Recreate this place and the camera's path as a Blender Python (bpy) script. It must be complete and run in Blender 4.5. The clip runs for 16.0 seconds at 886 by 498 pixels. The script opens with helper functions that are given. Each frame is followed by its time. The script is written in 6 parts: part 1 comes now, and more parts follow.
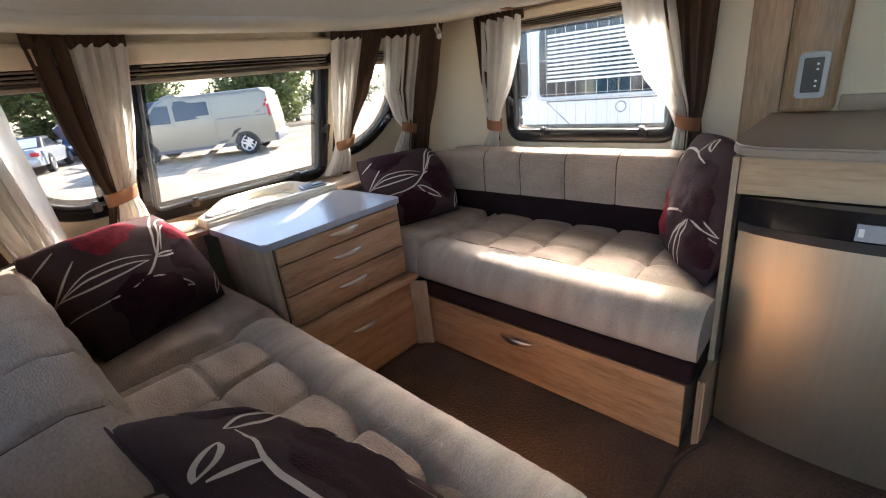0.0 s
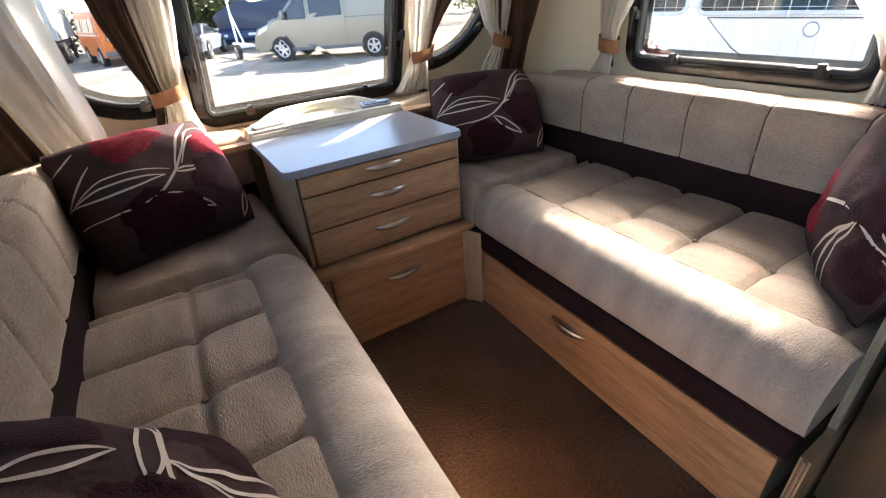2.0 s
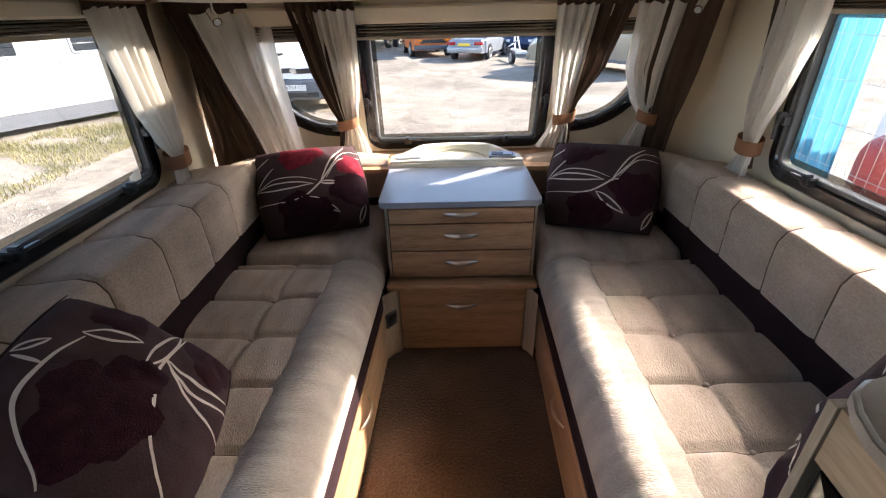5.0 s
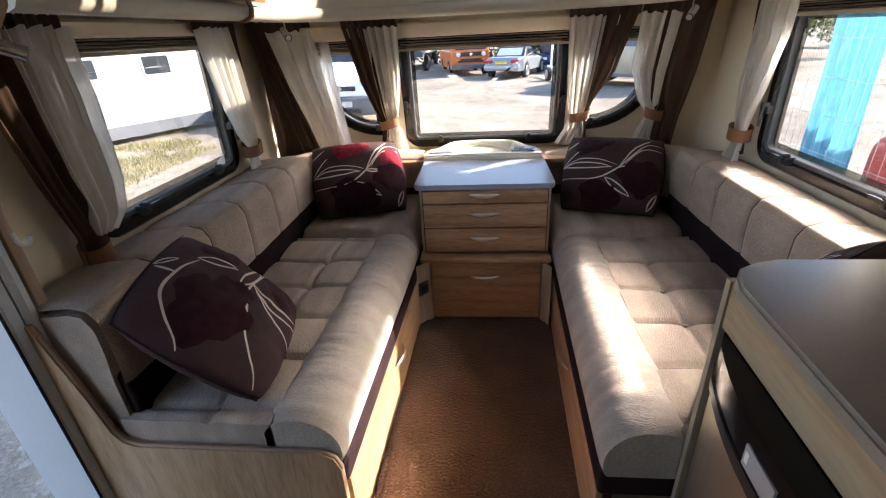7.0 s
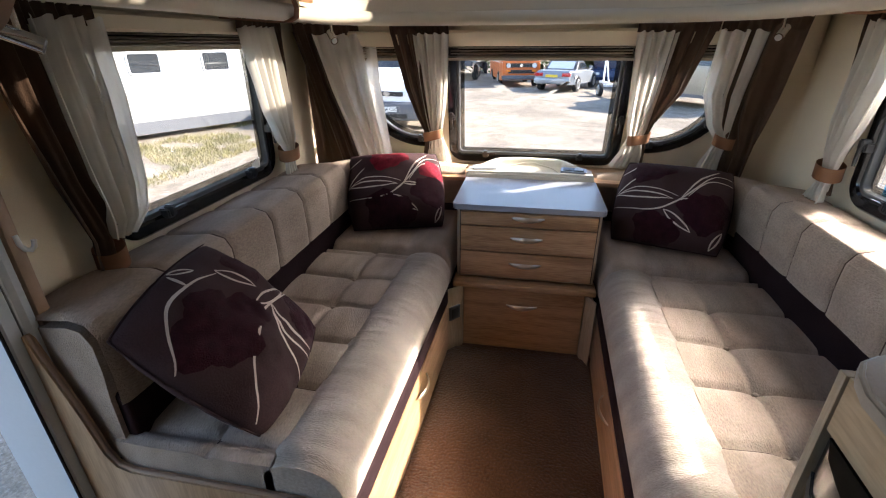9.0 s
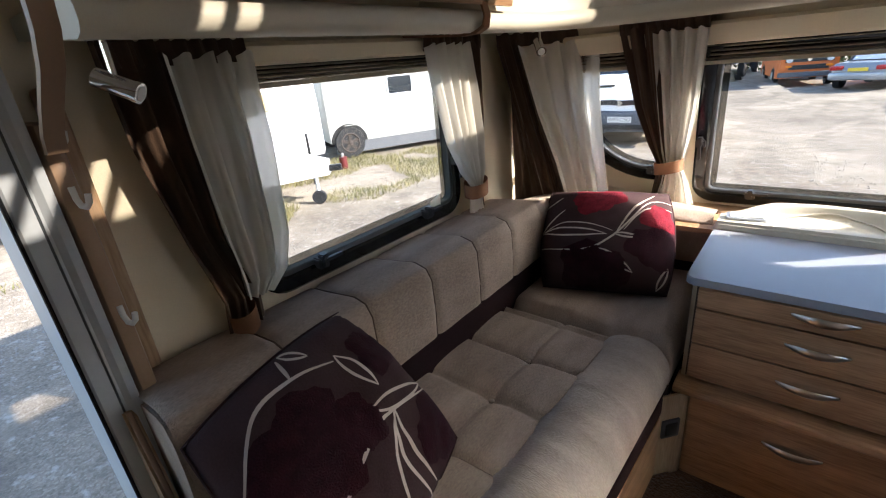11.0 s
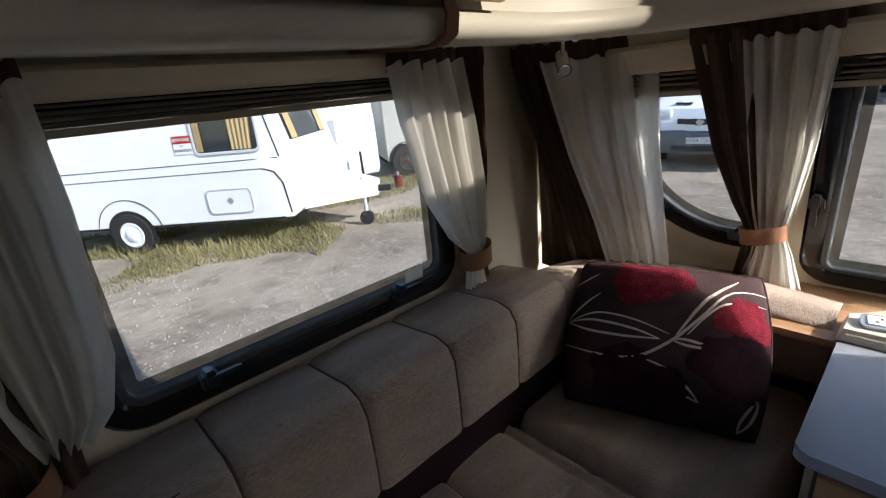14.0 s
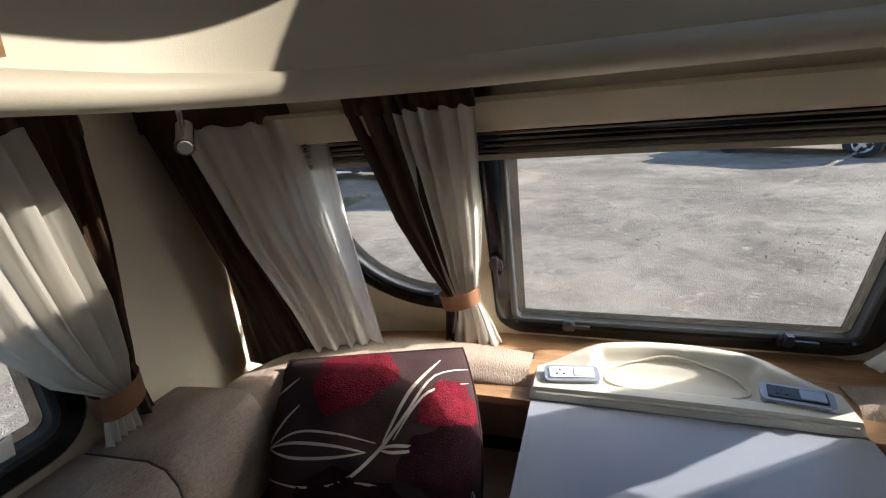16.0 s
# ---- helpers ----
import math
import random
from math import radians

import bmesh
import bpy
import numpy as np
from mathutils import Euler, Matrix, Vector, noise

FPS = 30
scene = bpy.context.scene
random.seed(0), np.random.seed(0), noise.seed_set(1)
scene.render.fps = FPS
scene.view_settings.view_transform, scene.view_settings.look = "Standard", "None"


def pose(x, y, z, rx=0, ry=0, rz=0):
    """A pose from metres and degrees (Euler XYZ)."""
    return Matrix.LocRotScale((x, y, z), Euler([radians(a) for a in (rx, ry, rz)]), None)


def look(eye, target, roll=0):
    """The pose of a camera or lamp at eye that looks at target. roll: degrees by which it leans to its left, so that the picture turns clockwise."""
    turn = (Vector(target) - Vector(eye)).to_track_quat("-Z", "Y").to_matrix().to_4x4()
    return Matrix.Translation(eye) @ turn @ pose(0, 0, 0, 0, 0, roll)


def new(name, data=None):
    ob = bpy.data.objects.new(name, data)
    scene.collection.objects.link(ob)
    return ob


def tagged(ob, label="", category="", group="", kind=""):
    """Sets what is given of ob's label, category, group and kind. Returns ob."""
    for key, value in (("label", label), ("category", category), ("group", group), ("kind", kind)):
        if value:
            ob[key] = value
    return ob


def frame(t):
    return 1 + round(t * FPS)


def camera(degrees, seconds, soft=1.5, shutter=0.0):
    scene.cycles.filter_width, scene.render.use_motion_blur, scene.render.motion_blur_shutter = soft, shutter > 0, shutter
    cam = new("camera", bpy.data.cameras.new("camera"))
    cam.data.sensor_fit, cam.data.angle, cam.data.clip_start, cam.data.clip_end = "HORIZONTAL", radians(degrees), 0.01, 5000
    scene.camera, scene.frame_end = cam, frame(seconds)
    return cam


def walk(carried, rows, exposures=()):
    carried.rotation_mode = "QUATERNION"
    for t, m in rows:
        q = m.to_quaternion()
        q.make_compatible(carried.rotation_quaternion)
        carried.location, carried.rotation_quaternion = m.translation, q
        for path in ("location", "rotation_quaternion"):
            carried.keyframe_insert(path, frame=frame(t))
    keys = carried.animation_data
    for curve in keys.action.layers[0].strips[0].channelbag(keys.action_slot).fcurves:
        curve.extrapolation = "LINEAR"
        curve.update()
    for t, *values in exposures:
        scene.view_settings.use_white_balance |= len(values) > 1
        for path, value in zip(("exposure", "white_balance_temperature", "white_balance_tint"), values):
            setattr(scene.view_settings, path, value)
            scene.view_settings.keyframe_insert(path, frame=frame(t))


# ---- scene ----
cam = camera(88.8, 16.0, 1.15)
PATH = [
    (0, (-0.938, -1.384, 1.158), (0.412, -0.097, 0.437), -6.5),
    (0.5, (-0.9, -1.365, 1.096), (0.36, -0.007, 0.342), -7.6),
    (1, (-0.858, -1.283, 1.121), (0.258, 0.164, 0.309), -6.2),
    (1.5, (-0.723, -1.302, 1.152), (0.084, 0.294, 0.255), -6.5),
    (2, (-0.567, -1.291, 1.124), (0.301, 0.209, 0.127), -4.6),
    (2.5, (-0.513, -1.242, 1.162), (0.329, 0.268, 0.155), -2.8),
    (3, (-0.406, -1.215, 1.219), (0.36, 0.366, 0.264), -2.5),
    (3.5, (-0.236, -1.226, 1.217), (0.118, 0.553, 0.372), -1.5),
    (4, (-0.107, -1.26, 1.256), (0.032, 0.583, 0.492), 0.1),
    (4.5, (0.007, -1.432, 1.3), (-0.122, 0.403, 0.517), -1.2),
    (5, (-0.053, -1.587, 1.34), (-0.08, 0.18, 0.404), -1.5),
    (7.5, (0.006, -1.941, 1.304), (-0.206, -0.139, 0.462), -2.9),
    (8, (0.008, -1.929, 1.303), (-0.217, -0.124, 0.472), -2.5),
    (10.5, (-0.091, -1.404, 1.321), (-1.009, 0.186, 0.529), -2.4),
    (11, (-0.111, -1.296, 1.31), (-1.301, 0.124, 0.555), -5.3),
    (11.5, (-0.205, -1.163, 1.315), (-1.58, 0.118, 0.629), -4.7),
    (12, (-0.203, -1.035, 1.315), (-1.862, -0.102, 0.698), -7.0),
    (12.5, (-0.172, -0.938, 1.32), (-1.938, -0.244, 0.687), -5.8),
    (13, (-0.156, -0.877, 1.333), (-1.879, -0.063, 0.726), -5.2),
    (13.5, (-0.146, -0.815, 1.334), (-1.767, 0.163, 0.687), -6.4),
    (14, (-0.251, -0.772, 1.311), (-1.66, 0.477, 0.638), -5.7),
    (14.5, (-0.304, -0.749, 1.309), (-1.535, 0.674, 0.629), -4.7),
    (15, (-0.322, -0.721, 1.318), (-1.371, 0.866, 0.701), -4.2),
    (15.5, (-0.278, -0.624, 1.334), (-1.097, 1.107, 0.755), -4.5),
    (16, (-0.191, -0.449, 1.346), (-0.823, 1.353, 0.752), -4.9),
]
walk(cam, [(t, look(eye, target, roll)) for t, eye, target, roll in PATH], [(0.0, 2.62, 6500, 16), (2.0, 2.72, 6550, 15), (3.5, 2.48, 6400, 14), (5.0, 2.30, 6350, 16), (8.0, 2.38, 6400, 17), (10.5, 2.20, 6200, 13), (11.5, 1.84, 6100, 13), (12.5, 1.44, 6000, 12), (13.5, 1.24, 5950, 12), (14.5, 0.90, 5900, 11), (16.0, 1.22, 6000, 11)])

# ---- light ----
# ground lies 0.6 m under the caravan's floor; the sun stands over the offside, a little to the front
SUN = Vector((1.0, 0.33, 0.605)).normalized()
world = bpy.data.worlds.new("sky")
scene.world = world
world.use_nodes = True
wn = world.node_tree.nodes
sky = wn.new("ShaderNodeTexSky")
sky.sky_type, sky.sun_disc = "NISHITA", False
sky.dust_density = 0.3
sky.sun_elevation = math.asin(SUN.z)
sky.sun_rotation = math.atan2(SUN.x, SUN.y)
world.node_tree.links.new(sky.outputs[0], wn["Background"].inputs[0])
wn["Background"].inputs[1].default_value = 0.15
sun = new("sun", bpy.data.lights.new("sun", "SUN"))
sun.data.energy, sun.data.angle, sun.data.color = 4.5, radians(0.5), (1.0, 0.93, 0.82)
sun.matrix_world = look(SUN * 40, (0, 0, 0))

# ---- materials ----
def material(name, colour, rough=0.6, metal=0.0, vary=0.12, scale=6.0, fine=80.0, bump=0.15, stretch=(1, 1, 1), dist=0.002,
             second=None, spec=0.5, sheen=0.0, alpha_translucent=0.0, island=0.0):
    m = bpy.data.materials.new(name)
    m.use_nodes = True
    nt = m.node_tree
    n, l = nt.nodes, nt.links
    b = n["Principled BSDF"]
    b.inputs["Roughness"].default_value = rough
    b.inputs["Metallic"].default_value = metal
    b.inputs["Specular IOR Level"].default_value = spec
    b.inputs["Sheen Weight"].default_value = sheen
    tc = n.new("ShaderNodeTexCoord")
    mp = n.new("ShaderNodeMapping")
    mp.inputs["Scale"].default_value = stretch
    l.new(tc.outputs["Object"], mp.inputs[0])
    big, small = n.new("ShaderNodeTexNoise"), n.new("ShaderNodeTexNoise")
    big.inputs["Scale"].default_value, small.inputs["Scale"].default_value = scale, fine
    big.inputs["Detail"].default_value, small.inputs["Detail"].default_value = 4, 5
    l.new(mp.outputs[0], big.inputs["Vector"])
    l.new(mp.outputs[0], small.inputs["Vector"])
    mixv = n.new("ShaderNodeMix")
    mixv.data_type = "FLOAT"
    mixv.inputs[0].default_value = 0.45
    l.new(big.outputs[0], mixv.inputs[2])
    l.new(small.outputs[0], mixv.inputs[3])
    ramp = n.new("ShaderNodeValToRGB")
    c2 = second or tuple(min(1, c * (1 + vary)) for c in colour)
    c1 = tuple(c * (1 - vary) for c in colour)
    ramp.color_ramp.elements[0].position, ramp.color_ramp.elements[1].position = 0.32, 0.68
    ramp.color_ramp.elements[0].color, ramp.color_ramp.elements[1].color = (*c1, 1), (*c2, 1)
    l.new(mixv.outputs[0], ramp.inputs[0])
    l.new(ramp.outputs[0], b.inputs["Base Color"])
    if bump:
        bp = n.new("ShaderNodeBump")
        bp.inputs["Strength"].default_value, bp.inputs["Distance"].default_value = bump, dist
        l.new(small.outputs[0], bp.inputs["Height"])
        l.new(bp.outputs[0], b.inputs["Normal"])
    if alpha_translucent:
        tr, mx = n.new("ShaderNodeBsdfTranslucent"), n.new("ShaderNodeMixShader")
        l.new(ramp.outputs[0], tr.inputs[0])
        mx.inputs[0].default_value = alpha_translucent
        l.new(b.outputs[0], mx.inputs[1])
        l.new(tr.outputs[0], mx.inputs[2])
        l.new(mx.outputs[0], n["Material Output"].inputs[0])
    return m


def wood(name, dark, light, stretch, rough=0.42):
    m = material(name, dark, rough, 0, 0.15, 1.6, 14.0, 0.06, stretch, 0.001, second=light)
    r = [q for q in m.node_tree.nodes if q.type == "VALTORGB"][0].color_ramp.elements
    r[0].position, r[1].position = 0.38, 0.60
    return m


def glass(name, tint=(1, 1, 1), rough=0.0):
    m = bpy.data.materials.new(name)
    m.use_nodes = True
    b = m.node_tree.nodes["Principled BSDF"]
    b.inputs["Transmission Weight"].default_value = 1
    b.inputs["Base Color"].default_value = (*tint, 1)
    b.inputs["Roughness"].default_value = rough
    b.inputs["IOR"].default_value = 1.3
    return m


CREAM = material("cream_wallboard", (0.71, 0.62, 0.46), 0.55, 0, 0.05, 3, 260, 0.08)
LOCKER = material("cream_moulded_plastic", (0.62, 0.57, 0.46), 0.5, 0, 0.04, 3, 420, 0.35, dist=0.0012)
CEIL = material("ceiling_vinyl", (0.72, 0.68, 0.6), 0.6, 0, 0.04, 3, 200, 0.1)
WOODX = wood("oak_laminate_lengthwise", (0.29, 0.155, 0.072), (0.45, 0.265, 0.14), (1.2, 14, 16))
WOODY = wood("oak_laminate_along", (0.29, 0.155, 0.072), (0.45, 0.265, 0.14), (14, 1.2, 16))
WOODZ = wood("oak_laminate_upright", (0.33, 0.20, 0.105), (0.45, 0.295, 0.17), (14, 14, 1.2))
PALEOAK = wood("pale_oak_rail", (0.37, 0.25, 0.14), (0.48, 0.34, 0.205), (9, 1.0, 10), 0.4)
CARCASS = wood("pale_carcass_laminate", (0.36, 0.27, 0.17), (0.44, 0.34, 0.23), (14, 14, 1.5), 0.5)
# Paints the shade in the drawer gaps; also the carpet's dark binding.
GAPSHADE_BINDING = material("gap_shade_and_binding", (0.06, 0.035, 0.02), 0.7)
FABRIC = material("beige_chenille", (0.345, 0.27, 0.212), 0.95, 0, 0.30, 9, 210, 1.0, (1.6, 0.5, 1), 0.003, spec=0.08, sheen=0.03)
BOLSTER = material("beige_woven_bolster", (0.40, 0.335, 0.275), 0.95, 0, 0.30, 9, 260, 1.0, (0.45, 1.7, 0.6), 0.003, spec=0.08, sheen=0.03)
PLUM = material("dark_plum_fabric", (0.022, 0.012, 0.013), 0.95, 0, 0.25, 7, 300, 0.4, spec=0.05)
SEAM = material("stitched_seam", (0.10, 0.072, 0.055), 0.95, 0, 0.1, 9, 300, 0.3, spec=0.05)
PILLOW = material("brown_plum_satin", (0.052, 0.029, 0.029), 0.85, 0, 0.2, 8, 240, 0.7, spec=0.12)
LEAF = material("cream_embroidery", (0.55, 0.47, 0.40), 0.8, 0, 0.1, 30, 500, 0.5, spec=0.2)
PETAL = material("dark_plum_pile", (0.026, 0.006, 0.010), 0.95, 0, 0.4, 40, 300, 0.9, dist=0.004, spec=0.1, sheen=0.05)
PETALRED = material("crimson_pile", (0.155, 0.012, 0.022), 0.9, 0, 0.45, 40, 260, 1.0, dist=0.006, spec=0.1)
CARPET = material("brown_carpet", (0.125, 0.067, 0.036), 1.0, 0, 0.55, 4, 110, 1.0, dist=0.012, spec=0.05, sheen=0.2)
LINER = material("pale_pinkish_laminate", (0.34, 0.22, 0.14), 0.5, 0, 0.06, 3, 200, 0.03)
GREYTOP = material("slate_grey_laminate", (0.27, 0.28, 0.31), 0.28, 0, 0.04, 4, 300, 0.03)
WORKTOP = material("brown_stone_laminate", (0.30, 0.245, 0.19), 0.3, 0, 0.12, 3, 200, 0.03)
BLACK = material("black_window_rubber", (0.010, 0.011, 0.013), 0.14, 0, 0.2, 5, 200, 0.05)
GREYSEAL = material("grey_rubber_seal", (0.06, 0.065, 0.07), 0.35, 0, 0.1, 5, 200, 0.05)
BLACKPL = material("black_plastic", (0.012, 0.012, 0.013), 0.35, 0, 0.2, 5, 200, 0.05)
GLOSSBLACK = material("gloss_black_panel", (0.006, 0.006, 0.007), 0.12, 0, 0.1, 5, 200, 0.0, spec=0.25)
GLASS = glass("acrylic_pane", (0.80, 0.81, 0.81))


def smoked(name, k):
    """Thin smoked acrylic that dims what passes straight through."""
    m = bpy.data.materials.new(name)
    m.use_nodes = True
    nt = m.node_tree
    tr, gs, mx = nt.nodes.new("ShaderNodeBsdfTransparent"), nt.nodes.new("ShaderNodeBsdfGlossy"), nt.nodes.new("ShaderNodeMixShader")
    tr.inputs[0].default_value = (k, k * 0.97, k * 0.92, 1)
    gs.inputs["Roughness"].default_value = 0.1
    mx.inputs[0].default_value = 0.05
    nt.links.new(tr.outputs[0], mx.inputs[1])
    nt.links.new(gs.outputs[0], mx.inputs[2])
    nt.links.new(mx.outputs[0], nt.nodes["Material Output"].inputs[0])
    return m


DOME, DOMESMALL = smoked("smoked_roof_dome", 0.75), smoked("dark_smoked_roof_dome", 0.6)
EDGE = smoked("cloudy_acrylic_edge", 0.45)
VOILE = material("white_voile", (0.82, 0.79, 0.72), 0.9, 0, 0.03, 6, 500, 0.3, spec=0.1, alpha_translucent=0.36)
# voile: part of the light passes straight through the weave
vt = VOILE.node_tree
vm, vc = vt.nodes.new("ShaderNodeMixShader"), vt.nodes.new("ShaderNodeBsdfTransparent")
vm.inputs[0].default_value = 0.08
vo = vt.nodes["Material Output"]
vt.links.new(vo.inputs[0].links[0].from_socket, vm.inputs[1])
vt.links.new(vc.outputs[0], vm.inputs[2])
vt.links.new(vm.outputs[0], vo.inputs[0])
DRAPE = material("brown_drape", (0.070, 0.040, 0.024), 0.8, 0, 0.15, 8, 300, 0.5, spec=0.2, sheen=0.1, alpha_translucent=0.05)
TIE = material("tan_tieback", (0.26, 0.13, 0.07), 0.75, 0, 0.12, 8, 400, 0.4, spec=0.2, alpha_translucent=0.15)
BLIND = material("beige_pleated_blind", (0.42, 0.36, 0.27), 0.7, 0, 0.05, 4, 300, 0.1)
CHROME = material("chrome", (0.75, 0.75, 0.75), 0.12, 1, 0.02, 5, 100, 0)
SATIN = material("satin_nickel", (0.62, 0.57, 0.5), 0.3, 1, 0.04, 5, 100, 0.02)
# The steel's warm tint paints in the golden light reflected from the curtains.
STEEL = material("brushed_stainless_steel", (0.47, 0.425, 0.35), 0.36, 1, 0.06, 3, 60, 0.04, (30, 30, 1))
ALU = material("aluminium_trim", (0.56, 0.58, 0.60), 0.4, 0.15, 0.05, 5, 100, 0.03)
GREYPL = material("silver_grey_plastic", (0.30, 0.32, 0.35), 0.35, 0.3, 0.05, 5, 100, 0.03)
WHITEPL = material("white_plastic", (0.75, 0.74, 0.70), 0.4, 0, 0.03, 5, 100, 0.03)
LENS = material("lamp_lens", (0.45, 0.45, 0.44), 0.15, 0, 0.02)


# ---- makers ----
ROOT = {}


def thing(name, at, label, category, group="", kind=""):
    e = new(name)
    e.location = at
    e.empty_display_size = 0.05
    ROOT[e.name] = Vector(at)
    return tagged(e, label, category, group, kind)


def origin(ob):
    while ob.parent:
        ob = ob.parent
    return ROOT.get(ob.name, Vector((0, 0, 0)))


def part(name, bm, mat, parent=None, label="", smooth=None):
    """One mesh object from a bmesh in world places; smooth: degrees under which edges are shaded smooth."""
    if parent is not None:
        bmesh.ops.translate(bm, verts=bm.verts, vec=-origin(parent))
    bmesh.ops.recalc_face_normals(bm, faces=bm.faces)
    me = bpy.data.meshes.new(name)
    if smooth:
        lim = radians(smooth)
        for f in bm.faces:
            f.smooth = True
        for e in bm.edges:
            if len(e.link_faces) == 2 and e.calc_face_angle(0) > lim:
                e.smooth = False
    bm.to_mesh(me)
    bm.free()
    me.materials.append(mat)
    ob = new(name, me)
    if parent is not None:
        ob.parent = parent
    if label:
        ob["label"] = label
    return ob


def structure(ob, label, category):
    return tagged(ob, label, category, kind="structure")


def box(x0, x1, y0, y1, z0, z1, bevel=0.0, seg=2, bm=None, m=None):
    own = bmesh.new()
    bmesh.ops.create_cube(own, size=1)
    for v in own.verts:
        v.co = Vector((x0 + (v.co.x + 0.5) * (x1 - x0), y0 + (v.co.y + 0.5) * (y1 - y0), z0 + (v.co.z + 0.5) * (z1 - z0)))
    if bevel:
        bmesh.ops.bevel(own, geom=own.edges[:], offset=bevel, segments=seg, affect="EDGES", profile=0.5)
    if m is not None:
        own.transform(m)
    if bm is None:
        return own
    return join(bm, own)


def join(bm, other):
    me = bpy.data.meshes.new("t")
    other.to_mesh(me)
    other.free()
    bm.from_mesh(me)
    bpy.data.meshes.remove(me)
    return bm


def cyl(p, q, r, r2=None, seg=14, bm=None, caps=True):
    """A cylinder or cone from p to q."""
    p, q = Vector(p), Vector(q)
    own = bmesh.new()
    d = q - p
    bmesh.ops.create_cone(own, cap_ends=caps, segments=seg, radius1=r, radius2=r if r2 is None else r2, depth=d.length)
    own.transform(Matrix.Translation((p + q) / 2) @ d.to_track_quat("Z", "Y").to_matrix().to_4x4())
    return own if bm is None else join(bm, own)


def tube(points, r, seg=8, bm=None, closed=False):
    """A round bar through points."""
    own = bmesh.new()
    pts = [Vector(p) for p in points]
    n = len(pts)
    rings = []
    for i, p in enumerate(pts):
        a = pts[(i - 1) % n] if (closed or i) else p
        b = pts[(i + 1) % n] if (closed or i < n - 1) else p
        q = (b - a).to_track_quat("Z", "Y")
        rr = r(i / (n - 1)) if callable(r) else r
        rings.append([own.verts.new(p + q @ Vector((rr * math.cos(2 * math.pi * k / seg), rr * math.sin(2 * math.pi * k / seg), 0))) for k in range(seg)])
    for i in range(n if closed else n - 1):
        A, B = rings[i], rings[(i + 1) % n]
        for k in range(seg):
            own.faces.new((A[k], A[(k + 1) % seg], B[(k + 1) % seg], B[k]))
    if not closed:
        own.faces.new(rings[0][::-1])
        own.faces.new(rings[-1])
    return own if bm is None else join(bm, own)


def sweep(profile, stations, closed_profile=True, caps=True):
    """A mesh through stations, each a function from profile point (a, b) to a place."""
    bm = bmesh.new()
    rows = [[bm.verts.new(f(a, b)) for a, b in profile] for f in stations]
    n = len(profile)
    for A, B in zip(rows, rows[1:]):
        for k in range(n if closed_profile else n - 1):
            bm.faces.new((A[k], A[(k + 1) % n], B[(k + 1) % n], B[k]))
    if caps and closed_profile:
        bm.faces.new(rows[0][::-1])
        bm.faces.new(rows[-1])
    return bm


def grid(nu, nv, f):
    """A sheet of nu x nv cells, f(u, v) for u and v from 0 to 1."""
    bm = bmesh.new()
    vs = [[bm.verts.new(f(i / nu, j / nv)) for j in range(nv + 1)] for i in range(nu + 1)]
    for i in range(nu):
        for j in range(nv):
            bm.faces.new((vs[i][j], vs[i + 1][j], vs[i + 1][j + 1], vs[i][j + 1]))
    return bm


def rounded(u0, u1, z0, z1, r, seg=6):
    """Corner-rounded rectangle, counterclockwise; r: one radius or four (from low left, counterclockwise)."""
    rs = r if isinstance(r, (tuple, list)) else (r,) * 4
    pts = []
    for (cx, cz, a0), rr in zip(((u0, z0, 180), (u1, z0, 270), (u1, z1, 0), (u0, z1, 90)), rs):
        ox = cx + rr if cx == u0 else cx - rr
        oz = cz + rr if cz == z0 else cz - rr
        for k in range(seg + 1):
            a = radians(a0 + 90 * k / seg)
            pts.append((ox + rr * math.cos(a), oz + rr * math.sin(a)))
    return pts


def inset_loop(loop, d):
    n = len(loop)
    out = []
    for i in range(n):
        (ax, ay), (bx, by) = loop[i - 1], loop[(i + 1) % n]
        tx, ty = bx - ax, by - ay
        k = math.hypot(tx, ty) or 1
        out.append((loop[i][0] - ty / k * d, loop[i][1] + tx / k * d))
    return out


def holed(rect, loop, f, depth):
    """A wall panel over rect (u0, u1, z0, z1) with a hole; f(u, z, d) gives places, d metres outward."""
    u0, u1, z0, z1 = rect
    cu = sum(p[0] for p in loop) / len(loop)
    cz = sum(p[1] for p in loop) / len(loop)
    outer = []
    for u, z in loop:
        du, dz = u - cu, z - cz
        ks = []
        if du:
            ks.append(((u1 if du > 0 else u0) - cu) / du)
        if dz:
            ks.append(((z1 if dz > 0 else z0) - cz) / dz)
        k = min(ks)
        outer.append([cu + du * k, cz + dz * k])
    for c in ((u0, z0), (u1, z0), (u1, z1), (u0, z1)):
        i = min(range(len(outer)), key=lambda j: (outer[j][0] - c[0]) ** 2 + (outer[j][1] - c[1]) ** 2)
        outer[i] = list(c)
    bm = bmesh.new()
    n = len(loop)
    rings = [[bm.verts.new(f(u, z, d)) for u, z in lp] for lp, d in ((outer, 0), (loop, 0), (loop, depth), (outer, depth))]
    steps = 14
    prev, first = rings[0], rings[0]
    mids = []
    for s in range(1, steps):
        mids.append([bm.verts.new(f(o[0] + (h[0] - o[0]) * s / steps, o[1] + (h[1] - o[1]) * s / steps, 0)) for o, h in zip(outer, loop)])
    order = [rings[0], *mids, rings[1], rings[2], rings[3], rings[0]]
    for A, B in zip(order, order[1:]):
        for k in range(n):
            bm.faces.new((A[k], A[(k + 1) % n], B[(k + 1) % n], B[k]))
    return bm


